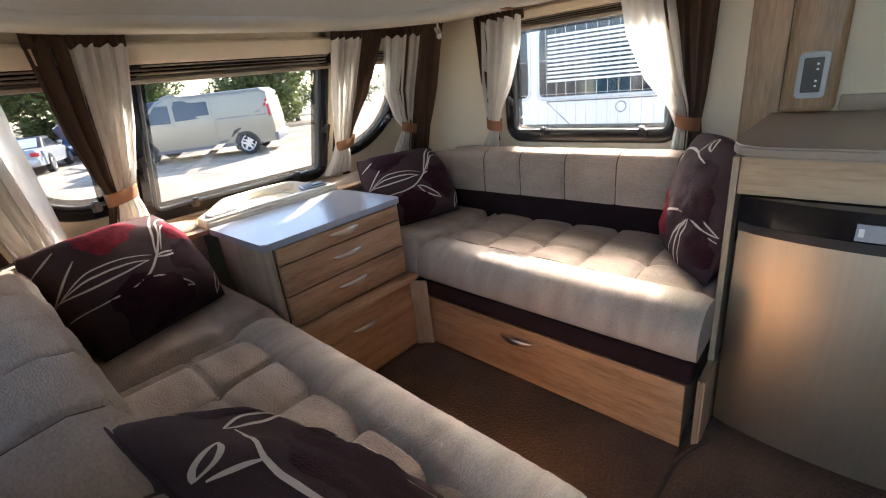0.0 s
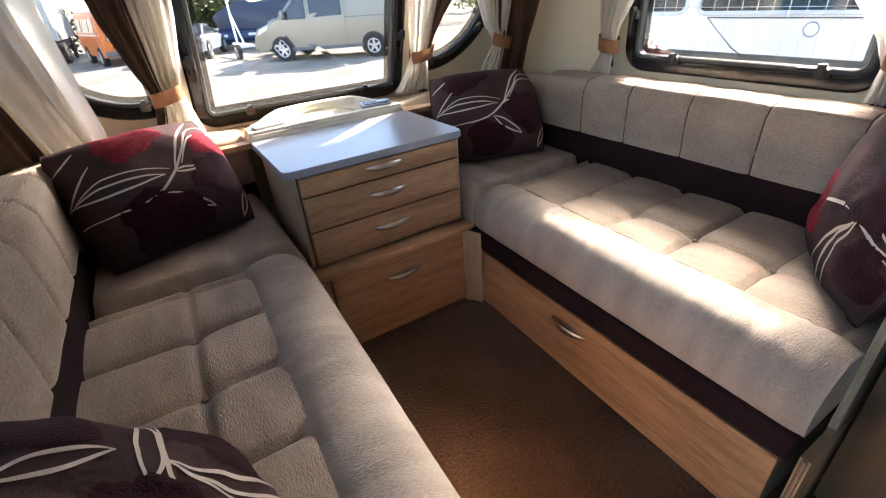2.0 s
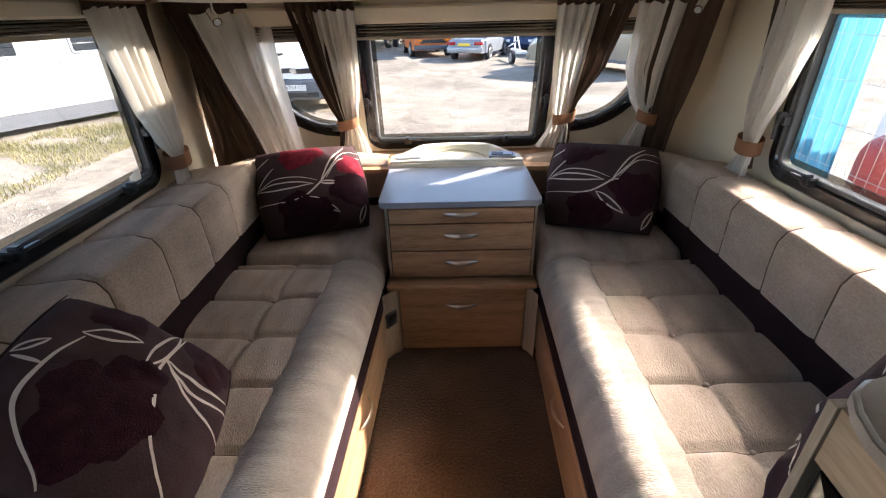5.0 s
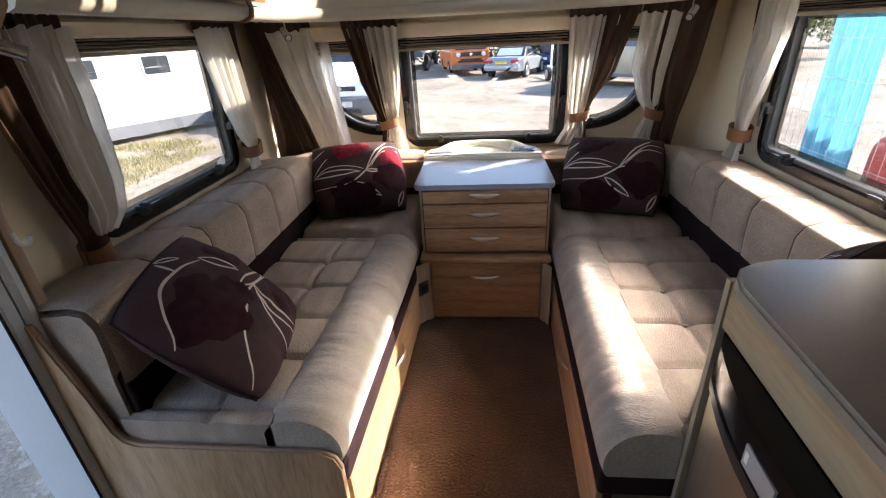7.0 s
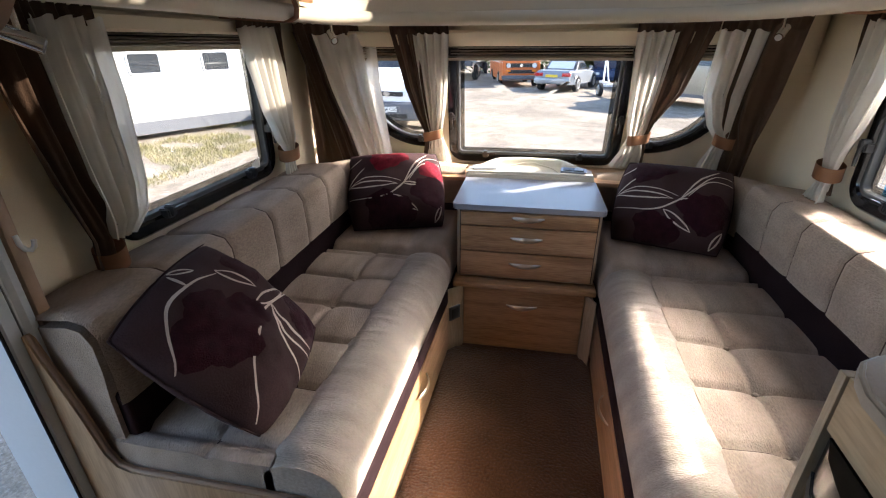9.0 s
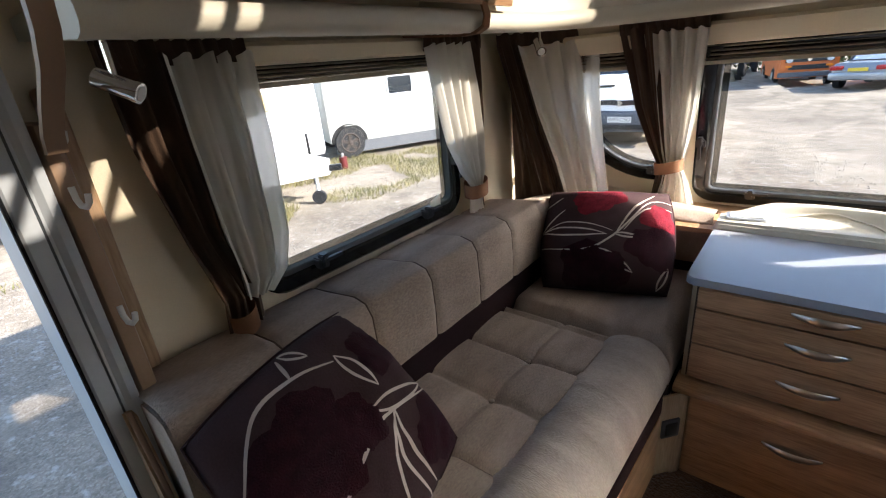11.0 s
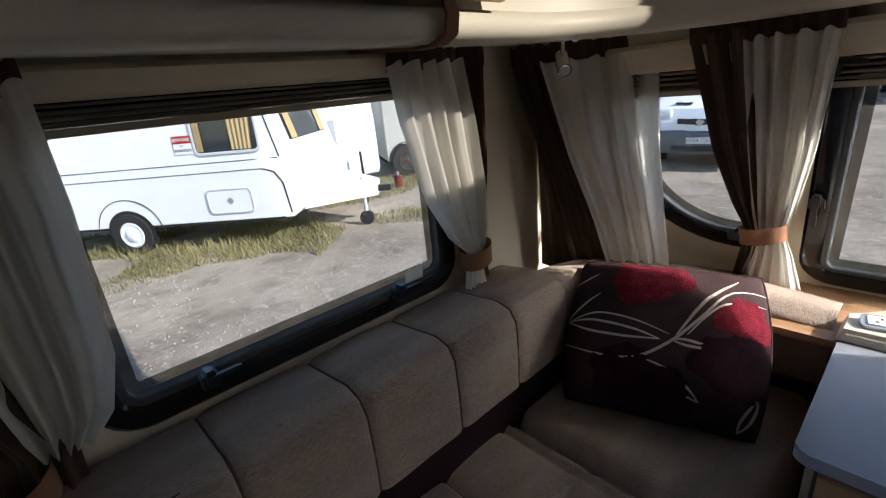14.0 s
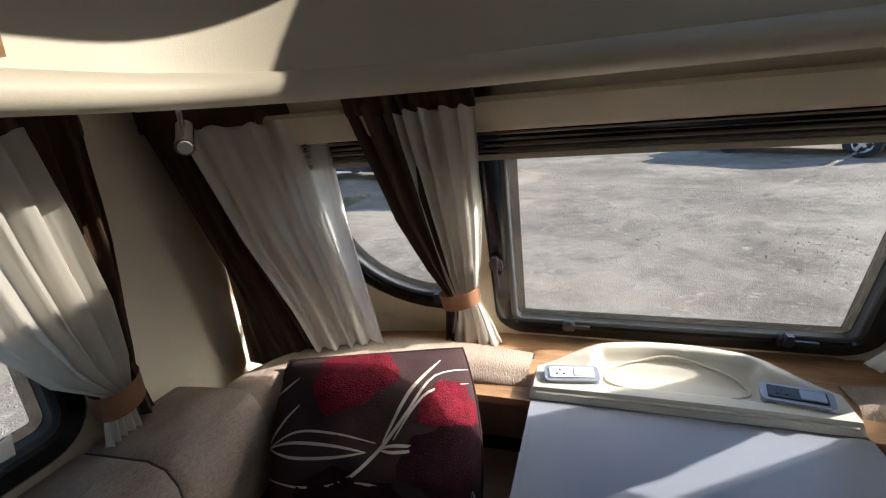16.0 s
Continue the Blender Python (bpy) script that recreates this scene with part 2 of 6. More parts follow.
def ring(loop, f, w, d0, d1, bevel=0.004):
    """A frame bar of width w inside loop, from depth d0 (room side) to d1."""
    inner = inset_loop(loop, w)
    la, lb = inset_loop(loop, bevel), inset_loop(loop, w - bevel)
    bm = bmesh.new()
    n = len(loop)
    rs = [[bm.verts.new(f(u, z, d)) for u, z in lp] for lp, d in ((loop, d1), (loop, d0 + bevel), (la, d0), (lb, d0), (inner, d0 + bevel), (inner, d1))]
    for A, B in zip(rs, rs[1:] + rs[:1]):
        for k in range(n):
            bm.faces.new((A[k], A[(k + 1) % n], B[(k + 1) % n], B[k]))
    return bm


def slab(loop, f, d0, d1):
    bm = bmesh.new()
    A = [bm.verts.new(f(u, z, d0)) for u, z in loop]
    B = [bm.verts.new(f(u, z, d1)) for u, z in loop]
    n = len(loop)
    bm.faces.new(A)
    bm.faces.new(B[::-1])
    for k in range(n):
        bm.faces.new((A[k], B[k], B[(k + 1) % n], A[(k + 1) % n]))
    return bm


# ---- the shell of the caravan ----
WL, WR = -1.13, 1.10          # inner faces of the side walls
REAR = -3.3
TOP = 1.95
DOOR0, DOOR1 = -1.86, -1.235    # the entrance, in the nearside wall


def front_y(x):
    a = abs(x + 0.015)
    return 0.765 - 0.06 * a * a - (0.9 * (a - 0.86) ** 2 if a > 0.86 else 0)


def rake(z):
    """How far the front wall has come inwards at z; it swells out again behind the lockers."""
    # This swell is unseen, shaped so roof-light sun reaches the locker fronts.
    k = min(1.0, max(0.0, (z - 1.46) / 0.34))
    return (0.016 + 0.42 * (min(max(z, 0.66), 1.40) - 0.72)) * (1 - k * k * (3 - 2 * k))


def fmap(u, z, d):
    """Front wall: u is x; the wall leans back towards its top."""
    return Vector((u, front_y(u) - rake(z) + d, z))


def lmap(u, z, d):
    """Nearside wall: u runs along y."""
    return Vector((WL - d, u, z))


def rmap(u, z, d):
    return Vector((WR + d, u, z))


side_loop_l = rounded(-0.80, 0.03, 0.80, 1.36, 0.075)
side_loop_r = rounded(-0.84, -0.02, 0.80, 1.36, 0.075)
mid_loop = [(u * (1 - 0.10 * (z - 0.75)), z) for u, z in rounded(-0.442, 0.43, 0.715, 1.30, 0.07)]


def corner_loop(s):
    """Corner pane: upright inner edge, a great curve outside and below."""
    out = []
    for k in range(5):
        out.append((0.92 - 0.42 * k / 4, 1.30))
    for k in range(1, 5):
        out.append((0.50, 1.30 - 0.46 * k / 4))
    out.append((0.508, 0.815))
    c = Vector((0.57, 1.10))
    for k in range(0, 11):
        a = radians(-95 + 86 * k / 10)
        out.append((c.x + 0.31 * math.cos(a), c.y + 0.302 * math.sin(a)))
    out.append((0.892, 1.14))
    out.append((0.906, 1.22))
    pts = [(s * x - 0.015, z) for x, z in out]
    area = sum(a[0] * b[1] - b[0] * a[1] for a, b in zip(pts, pts[1:] + pts[:1]))
    return pts if area > 0 else pts[::-1]


def window(name, loop, f, label):
    w = thing(name, f(sum(p[0] for p in loop) / len(loop), min(p[1] for p in loop), 0), label, "window", kind="structure")
    fr = part("window_frame", ring(inset_loop(loop, -0.012), f, 0.046, -0.018, 0.03, 0.008), BLACK, w, "black rubber and plastic frame", 40)
    part("seal", ring(inset_loop(loop, 0.032), f, 0.016, -0.012, 0.018, 0.003), GREYSEAL, w, "dark grey inner seal", 40)
    p = part("pane", slab(inset_loop(loop, 0.030), f, 0.020, 0.026), GLASS, w, "clear acrylic pane")
    p.visible_shadow = False
    part("pane_edge", ring(inset_loop(loop, 0.044), f, 0.024, 0.012, 0.019, 0.001), EDGE, w, "cloudy bonded edge of the double pane")
    return w


fl = structure(part("floor", box(WL - 0.03, WR + 0.03, REAR, 0.80, -0.06, 0.0), CARPET), "worn brown carpet over the caravan floor", "floor")
# ceiling, with one large roof light to the front and two small ones
LIGHTS = ((-0.10, 0.50, 0.09, 0.59), (0.0, 0.38, -0.65, -0.51), (0.16, 0.44, -0.81, -0.68))
cb = bmesh.new()
ysec = [REAR, -0.81, -0.68, -0.65, -0.51, 0.09, 0.59, 0.85]
for y0, y1 in zip(ysec, ysec[1:]):
    cut = [q for q in LIGHTS if q[2] == y0]
    for x0, x1 in (((WL - 0.03, cut[0][0]), (cut[0][1], WR + 0.03)) if cut else ((WL - 0.03, WR + 0.03),)):
        box(x0, x1, y0, y1, TOP, TOP + 0.035, bm=cb)
structure(part("ceiling", cb, CEIL), "cream vinyl ceiling with roof lights", "ceiling")
for q in LIGHTS:
    rl = thing("roof_light", ((q[0] + q[1]) / 2, (q[2] + q[3]) / 2, TOP), "clear roof light in the ceiling", "roof light", "roof lights", "structure")
    rlo = rounded(*q, 0.04 if q[2] > 0 else 0.012)
    part("surround", ring(inset_loop(rlo, -0.03), lambda u, z, d: Vector((u, z, TOP + d)), 0.035, -0.02, 0.05), WHITEPL, rl, "", 40)
    pn = part("dome", slab(rlo, lambda u, z, d: Vector((u, z, TOP + d)), 0.05, 0.056), DOMESMALL if q[2] < 0 else DOME, rl, "smoked dome")
    if q[2] < 0:
        part("crossbar", box(q[0], q[1], (q[2] + q[3]) / 2 - 0.007, (q[2] + q[3]) / 2 + 0.007, TOP + 0.01, TOP + 0.03), WHITEPL, rl)

# front wall: three panels with window openings
cl, cr = corner_loop(-1), corner_loop(1)
for nm, rect, loop in (("wall_front_nearside", (-0.985, -0.47, 0, TOP), cl), ("wall_front_middle", (-0.47, 0.455, 0, TOP), mid_loop),
                       ("wall_front_offside", (0.455, 0.955, 0, TOP), cr)):
    structure(part(nm, holed(rect, loop, fmap, 0.035), CREAM, None, "", 30), "cream front wall with rubber-framed windows", "wall")
structure(part("wall_nearside", holed((-1.158, 0.46, 0, TOP), side_loop_l, lmap, 0.035), CREAM, None, "", 30), "cream nearside wall above the sofa", "wall")
structure(part("wall_offside", holed((REAR, 0.46, 0, TOP), side_loop_r, rmap, 0.035), CREAM, None, "", 30), "cream offside wall above the sofa", "wall")
structure(part("wall_nearside_rear", box(WL - 0.035, WL, REAR, DOOR0, 0, TOP), CREAM), "cream wall behind the entrance", "wall")
structure(part("wall_nearside_lintel", box(WL - 0.035, WL, DOOR0, -1.158, 1.82, TOP), CREAM), "cream wall over the entrance", "wall")
structure(part("wall_rear", box(WL - 0.03, WR + 0.03, REAR - 0.035, REAR, 0, TOP), CREAM), "plain cream partition closing the lounge", "wall")
for nm, wx, ex in (("wall_corner_nearside", WL, -0.985), ("wall_corner_offside", WR, 0.955)):
    def corner(u, v, wx=wx, ex=ex):
        z = v * TOP
        p0, p2 = Vector((wx, 0.46, z)), fmap(ex, z, 0)
        p1 = Vector((wx, p2.y - 0.02, z))
        return p0 * (1 - u) ** 2 + p1 * 2 * u * (1 - u) + p2 * u * u
    structure(part(nm, grid(10, 26, corner), CREAM, None, "", 60), "curved cream corner panel", "wall")

window("window_1", mid_loop, fmap, "front middle window, black frame, closed")
window("window_2", cl, fmap, "curved corner window with black frame, closed")
window("window_3", cr, fmap, "curved corner window with black frame, closed")
window("window_4", side_loop_l, lmap, "side window above the sofa, black frame, closed")
window("window_5", side_loop_r, rmap, "side window above the sofa, black frame, closed")


# ---- sofas ----
def smooth01(t):
    t = max(0.0, min(1.0, t))
    return t * t * (3 - 2 * t)


def seam(d, w=0.022):
    """Depth of a stitched seam at distance d."""
    return math.exp(-(d / w) ** 2)


def block(nu, nv, f, base):
    """A cushion: top sheet f(u, v) closed down to its base height."""
    bm = grid(nu, nv, f)
    edge = [e for e in bm.edges if len(e.link_faces) == 1]
    r = bmesh.ops.extrude_edge_only(bm, edges=edge)
    for v in [g for g in r["geom"] if isinstance(g, bmesh.types.BMVert)]:
        v.co.z = base
    bmesh.ops.holes_fill(bm, edges=[e for e in bm.edges if len(e.link_faces) == 1], sides=0)
    return bm


def sofa(s):
    side = "nearside" if s < 0 else "offside"
    wall = WL if s < 0 else WR
    xf = -0.335 if s < 0 else 0.29       # front edge of the bolster
    xb = xf + s * 0.20                   # bolster to seat
    xr = -0.885 if s < 0 else 0.885      # seat to backrest
    y0, y1 = -1.15, -0.02                # run of the main seat
    dr = 0.02 if s < 0 else 0.03            # how far the seat lies under its nominal height
    lift = 0.0 if s < 0 else -0.014      # the offside backrest stands a little lower
    so = thing("sofa", (xf, y0, 0), "beige and plum L-shaped caravan sofa on an oak base", "sofa", "lounge sofas")
    def lined(bm):
        # the aisle narrows a little towards the rear on one side
        for v in bm.verts:
            v.co.x += 0.035 * (v.co.y + 0.5)
        return bm
    # base panels
    part("base_panel", lined(box(*sorted((xf + s * 0.005, xf + s * 0.023)), y0 + 0.02, -0.075, 0.012, 0.272 - dr, 0.002)), WOODY, so, "oak panel with a pull-out front")
    part("plinth", box(*sorted((xf + s * 0.03, wall - s * 0.02)), y0 + 0.03, 0.3, 0.0, 0.27 - dr), CARCASS, so, "base carcass")
    h = handle((xf + s * 0.004, -0.54, 0.205 - dr * 0.6), (0, 1, 0), (-s, 0, 0), so, 0.14)
    # plum band under the bolster
    part("plum_band", lined(box(*sorted((xf + s * 0.004, wall - s * 0.05)), y0 + 0.005, 0.02, 0.275 - dr, 0.352 - dr, 0.012, 3)), PLUM, so, "dark plum fabric band", 40)
    # bolster
    B = 0.352 - dr
    prof = [(0.015, B)]
    for k in range(17):
        a = radians(-20 + 110 * k / 16)
        prof.append((0.108 - 0.108 * math.cos(a), B + 0.045 + 0.108 * math.sin(a)))
    prof += [(0.15, B + 0.150), (0.182, B + 0.136), (0.203, B + 0.110), (0.203, B)]
    st = []
    N = 120
    for i in range(N + 1):
        t = i / N
        y = y0 + (y1 - y0) * t
        end = 1 - 0.06 * (math.exp(-(t / 0.018) ** 2) + math.exp(-((1 - t) / 0.02) ** 2))
        def stn(a, b, y=y, end=end, t=t):
            w = 0.004 * noise.noise(Vector((a * 4, y * 5, b * 6 + s)))
            cz = B + (b - B) * (1 - (1 - end) * 1.2) + w * smooth01((b - B - 0.01) / 0.05)
            pucker = 0.0045 * abs(noise.noise(Vector((a * 5, y * 26, s * 3)))) + 0.003 * noise.noise(Vector((a * 9, y * 60, s)))
            return Vector((xf + s * (0.1 + (a - 0.1) * end), y, cz + pucker * smooth01((b - B - 0.04) / 0.06)))
        st.append(stn)
    part("bolster", lined(sweep(prof, st)), BOLSTER, so, "woven beige front bolster", 50)
    # quilted seat
    ys = [-0.07, -0.276, -0.483, -0.69, -0.90, -1.10]
    xm = xf + s * 0.335

    def seat(u, v):
        x = xb - s * 0.025 + (xr + s * 0.02 - xb + s * 0.025) * u
        y = y0 + (y1 - y0) * v
        q = max([seam(y - k, 0.010) for k in ys] + [seam(x - xm, 0.010)])
        puff = 0.011 * abs(math.sin(math.pi * (y - ys[1]) / 0.207)) ** 0.6
        b = sum(math.exp(-((x - xm) ** 2 + (y - k) ** 2) / 0.0009) for k in ys[1:5])
        edge = 0.010 * (1 - smooth01(v / 0.02)) + 0.03 * (1 - smooth01((1 - v) / 0.03))
        return Vector((x, y, 0.484 - dr + puff - 0.010 * q - 0.012 * b - edge + 0.006 * noise.noise(Vector((x * 6, y * 6, s)))))
    part("seat_cushion", lined(block(48, 150, seat, 0.352 - dr)), FABRIC, so, "quilted buttoned seat cushion", 60)
    for k in ys:
        vv = (k - y0) / (y1 - y0)
        part("seat_seam", lined(tube([seat(j / 30, vv) - Vector((0, 0, 0.0008)) for j in range(1, 30)], 0.0022, 6)), SEAM, so, "", 60)
    um = (xm - xb + s * 0.025) / (xr + s * 0.02 - xb + s * 0.025)
    part("seat_seam", lined(tube([seat(um, j / 90) - Vector((0, 0, 0.0008)) for j in range(1, 90)], 0.0022, 6)), SEAM, so, "", 60)
    for k in ys[1:5]:
        bt = bmesh.new()
        bmesh.ops.create_uvsphere(bt, u_segments=8, v_segments=5, radius=0.009, matrix=Matrix.Translation((xm, k, 0.470 - dr)) @ Matrix.Diagonal((1, 1, 0.5, 1)))
        part("button", bt, FABRIC, so, "", 60)
    # corner seat beside the chest
    yc = 0.56
    xi = -0.325 if s < 0 else 0.312

    def cseat(u, v):
        x = xi + (xr - s * -0.0 - xi) * u
        y = y1 + (yc - y1) * v
        q = max(seam(x - (xi + s * 0.20)), seam(y - 0.26) * (1 if abs(x - xi) > 0.2 else 0))
        r = smooth01(u / 0.07) * smooth01((1 - u) / 0.04) * smooth01(v / 0.05)
        return Vector((x, y, 0.44 - dr + 0.07 * r ** 0.6 - 0.014 * q + 0.006 * noise.noise(Vector((x * 6, y * 6, 3 + s)))))
    part("corner_seat_cushion", block(30, 28, cseat, 0.352 - dr), FABRIC, so, "quilted corner seat cushion", 60)
    part("corner_plum_band", box(*sorted((xi, wall - s * 0.02)), 0.022, yc, 0.275 - dr, 0.352 - dr, 0.01, 3), PLUM, so, "", 40)
    # backrest: padded panels over a plum band, along the side wall
    seams = [0.22, -0.002, -0.213, -0.443, -0.672, -0.90, -1.14]
    for a, b in zip(seams, seams[1:]):
        def back(u, v, a=a, b=b):
            # v: up the front face, over the top, to the wall
            y = a + (b - a) * u
            e = min(u, 1 - u) * abs(a - b)
            puff = 0.010 * (1 - math.exp(-e / 0.007))
            L = [(xr - s * 0.007, 0.585), (xr - s * 0.009, 0.66), (xr - s * 0.006, 0.762 + lift), (xr + s * 0.012, 0.793 + lift), (xr + s * 0.050, 0.803 + lift), (wall - s * 0.03, 0.785 + lift), (wall - s * 0.004, 0.745 + lift)]
            t = v * (len(L) - 1)
            i = min(int(t), len(L) - 2)
            x = L[i][0] + (L[i + 1][0] - L[i][0]) * (t - i)
            z = L[i][1] + (L[i + 1][1] - L[i][1]) * (t - i)
            nx, nz = (-s, 0) if i < 2 else ((-s * 0.7, 0.7) if i < 4 else (0, 1))
            if 2 <= i < 3:
                nx, nz = -s * 0.9, 0.3
            w = 0.004 * noise.noise(Vector((x * 8, y * 8, z * 8)))
            return Vector((x + nx * (puff + w), y, z + nz * (puff + w) - 0.012))
        g = grid(20, 24, back)
        part("back_cushion", g, FABRIC, so, "", 70)
        if b > -1.1:
            part("back_seam", tube([back(1.0, k / 24) + Vector((0, 0, 0.0006)) for k in range(25)], 0.0030, 6), SEAM, so, "", 60)
    part("back_filling", sweep([(xr + s * 0.02, 0.40), (xr + s * 0.02, 0.58), (xr + s * 0.012, 0.66), (xr + s * 0.012, 0.73 + lift), (xr + s * 0.03, 0.765 + lift), (xr + s * 0.06, 0.772 + lift), (wall - s * 0.03, 0.755 + lift), (wall - s * 0.004, 0.72 + lift), (wall - s * 0.004, 0.40)], [lambda a, b, y=y: Vector((a, y, b)) for y in (-1.142, -0.5, 0.22)]), FABRIC, so, "", 50)
    part("back_band", box(*sorted((xr - s * 0.006, xr + s * 0.05)), -1.13, 0.24, 0.37, 0.592, 0.012, 3), PLUM, so, "dark plum lower backrest", 40)
    # corner backrest along the curve to the front wall
    cb2 = []
    for k in range(17):
        t = k / 16
        p0, p1, p2 = Vector((xr, 0.215, 0)), Vector((xr, 0.50, 0)), Vector((xi + s * 0.01, 0.50, 0))
        cb2.append(p0 * (1 - t) ** 2 + p1 * 2 * t * (1 - t) + p2 * t * t)

    def around(z0, z1, thick, out, drop=0.0):
        def f(u, v):
            t = u * 16
            i = min(int(t), 15)
            p = cb2[i].lerp(cb2[i + 1], t - i)
            d = (cb2[i + 1] - cb2[i]).normalized()
            nrm = Vector((d.y, -d.x, 0)) * (-s)
            nrm = nrm if nrm.dot(Vector((-s * 0.5, -0.5, 0))) > 0 else -nrm
            zt = z1 - drop * u * u
            L = [(0.0, z0), (out, (z0 + zt) / 2), (out * 0.6, zt - 0.03), (-0.03, zt), (-thick, zt - 0.01), (-thick, z0)]
            t2 = v * (len(L) - 1)
            j = min(int(t2), len(L) - 2)
            o = L[j][0] + (L[j + 1][0] - L[j][0]) * (t2 - j)
            z = L[j][1] + (L[j + 1][1] - L[j][1]) * (t2 - j)
            return p + nrm * o + Vector((0, 0, z))
        return grid(24, 15, f)
    part("corner_back_cushion", around(0.53, 0.778 + lift, 0.12, 0.018, 0.06), FABRIC, so, "", 60)
    part("corner_back_band", around(0.37, 0.54, 0.10, 0.006), PLUM, so, "dark plum lower backrest", 60)
    # end panel with its edge trim, rising behind the backrest on the door side
    ya = y0 - 0.012
    if s < 0:
        curve = [(xf + s * 0.03, 0.0), (xf + s * 0.03, 0.335), (xf + s * 0.045, 0.372), (xf + s * 0.08, 0.388), (xr + s * 0.005, 0.392), (xr + s * 0.04, 0.405), (xr + s * 0.06, 0.44), (xr + s * 0.085, 0.56), (xr + s * 0.14, 0.76)]
        trim = [(x, ya, z) for x, z in curve[1:]]
        panel = [(x, z) for x, z in curve] + [(wall - s * 0.003, 0.77), (wall - s * 0.003, 0.0)]
    else:
        trim = [(xf + s * 0.03, ya, 0.012), (xf + s * 0.03, ya, 0.238)]
        panel = [(xf + s * 0.03, 0.0), (xf + s * 0.03, 0.24), (wall - s * 0.003, 0.24), (wall - s * 0.003, 0.0)]
    part("edge_trim", tube(trim, 0.0055, 8), LINER, so, "pale wood edge trim", 60)
    part("end_panel", slab(panel, lambda u, z, d: Vector((u, d, z)), y0 - 0.022, y0 - 0.002), WOODZ, so, "oak end panel")
    return so


def handle(at, along, out, parent, length=0.13):
    """A bowed satin handle: a lens-shaped strip with two feet."""
    at, al, ou = Vector(at), Vector(along).normalized(), Vector(out).normalized()
    up = al.cross(ou)
    if up.z < 0:
        up = -up
    bm = bmesh.new()
    N = 14
    rows = []
    for i in range(N + 1):
        t = i / N * 2 - 1
        bow = (1 - t * t)
        w = 0.002 + 0.010 * bow ** 0.8
        c = at + al * (t * length / 2) + ou * (0.002 + 0.022 * bow)
        rows.append([bm.verts.new(c + up * w * math.cos(a) + ou * 0.0035 * math.sin(a)) for a in [2 * math.pi * k / 8 for k in range(8)]])
    for A, B in zip(rows, rows[1:]):
        for k in range(8):
            bm.faces.new((A[k], A[(k + 1) % 8], B[(k + 1) % 8], B[k]))
    bm.faces.new(rows[0])
    bm.faces.new(rows[-1])
    return part("handle", bm, SATIN, parent, "bowed satin metal handle", 60)


sofa(-1)
sofa(1)

# ---- chest of drawers ----
ch = thing("chest_of_drawers", (0, 0.2, 0), "oak chest of four drawers with grey top", "chest of drawers")
part("carcass", box(-0.302, 0.292, 0.028, 0.43, 0.352, 0.668, 0.002), CARCASS, ch, "pale oak carcass")
part("lower_carcass", box(-0.29, 0.282, 0.0, 0.43, 0.0, 0.325), CARCASS, ch)
tb = rounded(-0.322, 0.308, 0.018, 0.445, (0.022, 0.022, 0.006, 0.006))
tm = slab(tb, lambda u, z, d: Vector((u, z, d)), 0.668, 0.692)
bmesh.ops.bevel(tm, geom=[e for e in tm.edges if abs(e.verts[0].co.z - e.verts[1].co.z) < 1e-4], offset=0.003, segments=2, affect="EDGES")
part("top", tm, GREYTOP, ch, "slate-grey laminate top", 40)
# A dark sheet stands in for the shade between the drawers.
part("drawer_gap_shade", box(-0.290, 0.282, 0.0262, 0.0276, 0.357, 0.667), GAPSHADE_BINDING, ch, "dark sheet put in as shade behind the drawer fronts")
part("ledge", box(-0.312, 0.302, -0.035, 0.06, 0.325, 0.350, 0.006, 3), WOODX, ch, "oak ledge", 40)
for z0, z1 in ((0.605, 0.664), (0.487, 0.600), (0.364, 0.482)):
    d = part("drawer_front", box(-0.284, 0.276, 0.012, 0.029, z0, z1, 0.002), WOODX, ch)
    handle((-0.004, 0.012, (z0 + z1) / 2 + 0.012), (1, 0, 0), (0, -1, 0), d, 0.135)
d = part("drawer_front", box(-0.262, 0.258, -0.020, 0.0, 0.015, 0.318, 0.002), WOODX, ch)
handle((-0.004, -0.020, 0.245), (1, 0, 0), (0, -1, 0), d, 0.135)
# grey splayed panels either side of the lower drawer
for s in (-1, 1):
    f = thing("corner_filler", (s * 0.29, -0.04, 0), "grey splayed filler panel beside the chest", "panel", "fillers", "structure")
    xa, xb_ = s * 0.266 - 0.002, (-0.33 if s < 0 else 0.298)
    part("panel", sweep([(0, 0.0), (0, 0.325), (0.012, 0.325), (0.012, 0.0)],
                        [lambda a, b, xa=xa: Vector((xa, -0.012 + a, b)), lambda a, b, x=xb_: Vector((x, -0.085 + a, b))]), CARCASS, f)

# ---- kitchen unit and fridge ----
KX, KY = 0.445, -1.165
SLANT = 0.055                      # the unit's front runs into the aisle towards the rear


def kfront(y, off=0.0):
    return KX - SLANT * (KY - y) + off


def flat(u, z, d):
    return Vector((u, z, d))


ku = thing("kitchen_unit", (0.75, -1.6, 0), "oak kitchen unit beside the sofa", "kitchen unit")
part("side_panel", box(KX, WR - 0.003, KY, KY + 0.016, 0, 0.873, 0.001), CARCASS, ku, "pale end panel")
part("top_rail", slab([(kfront(-2.62, 0.004), -2.62), (WR - 0.003, -2.62), (WR - 0.003, KY - 0.002), (kfront(KY, 0.004), KY - 0.002)], flat, 0.775, 0.873), PALEOAK, ku, "oak rail above the fridge")
part("body", slab([(kfront(-2.62, 0.004), -2.62), (WR - 0.003, -2.62), (WR - 0.003, -1.745), (kfront(-1.745, 0.004), -1.745)], flat, 0.0, 0.773), WOODY, ku)
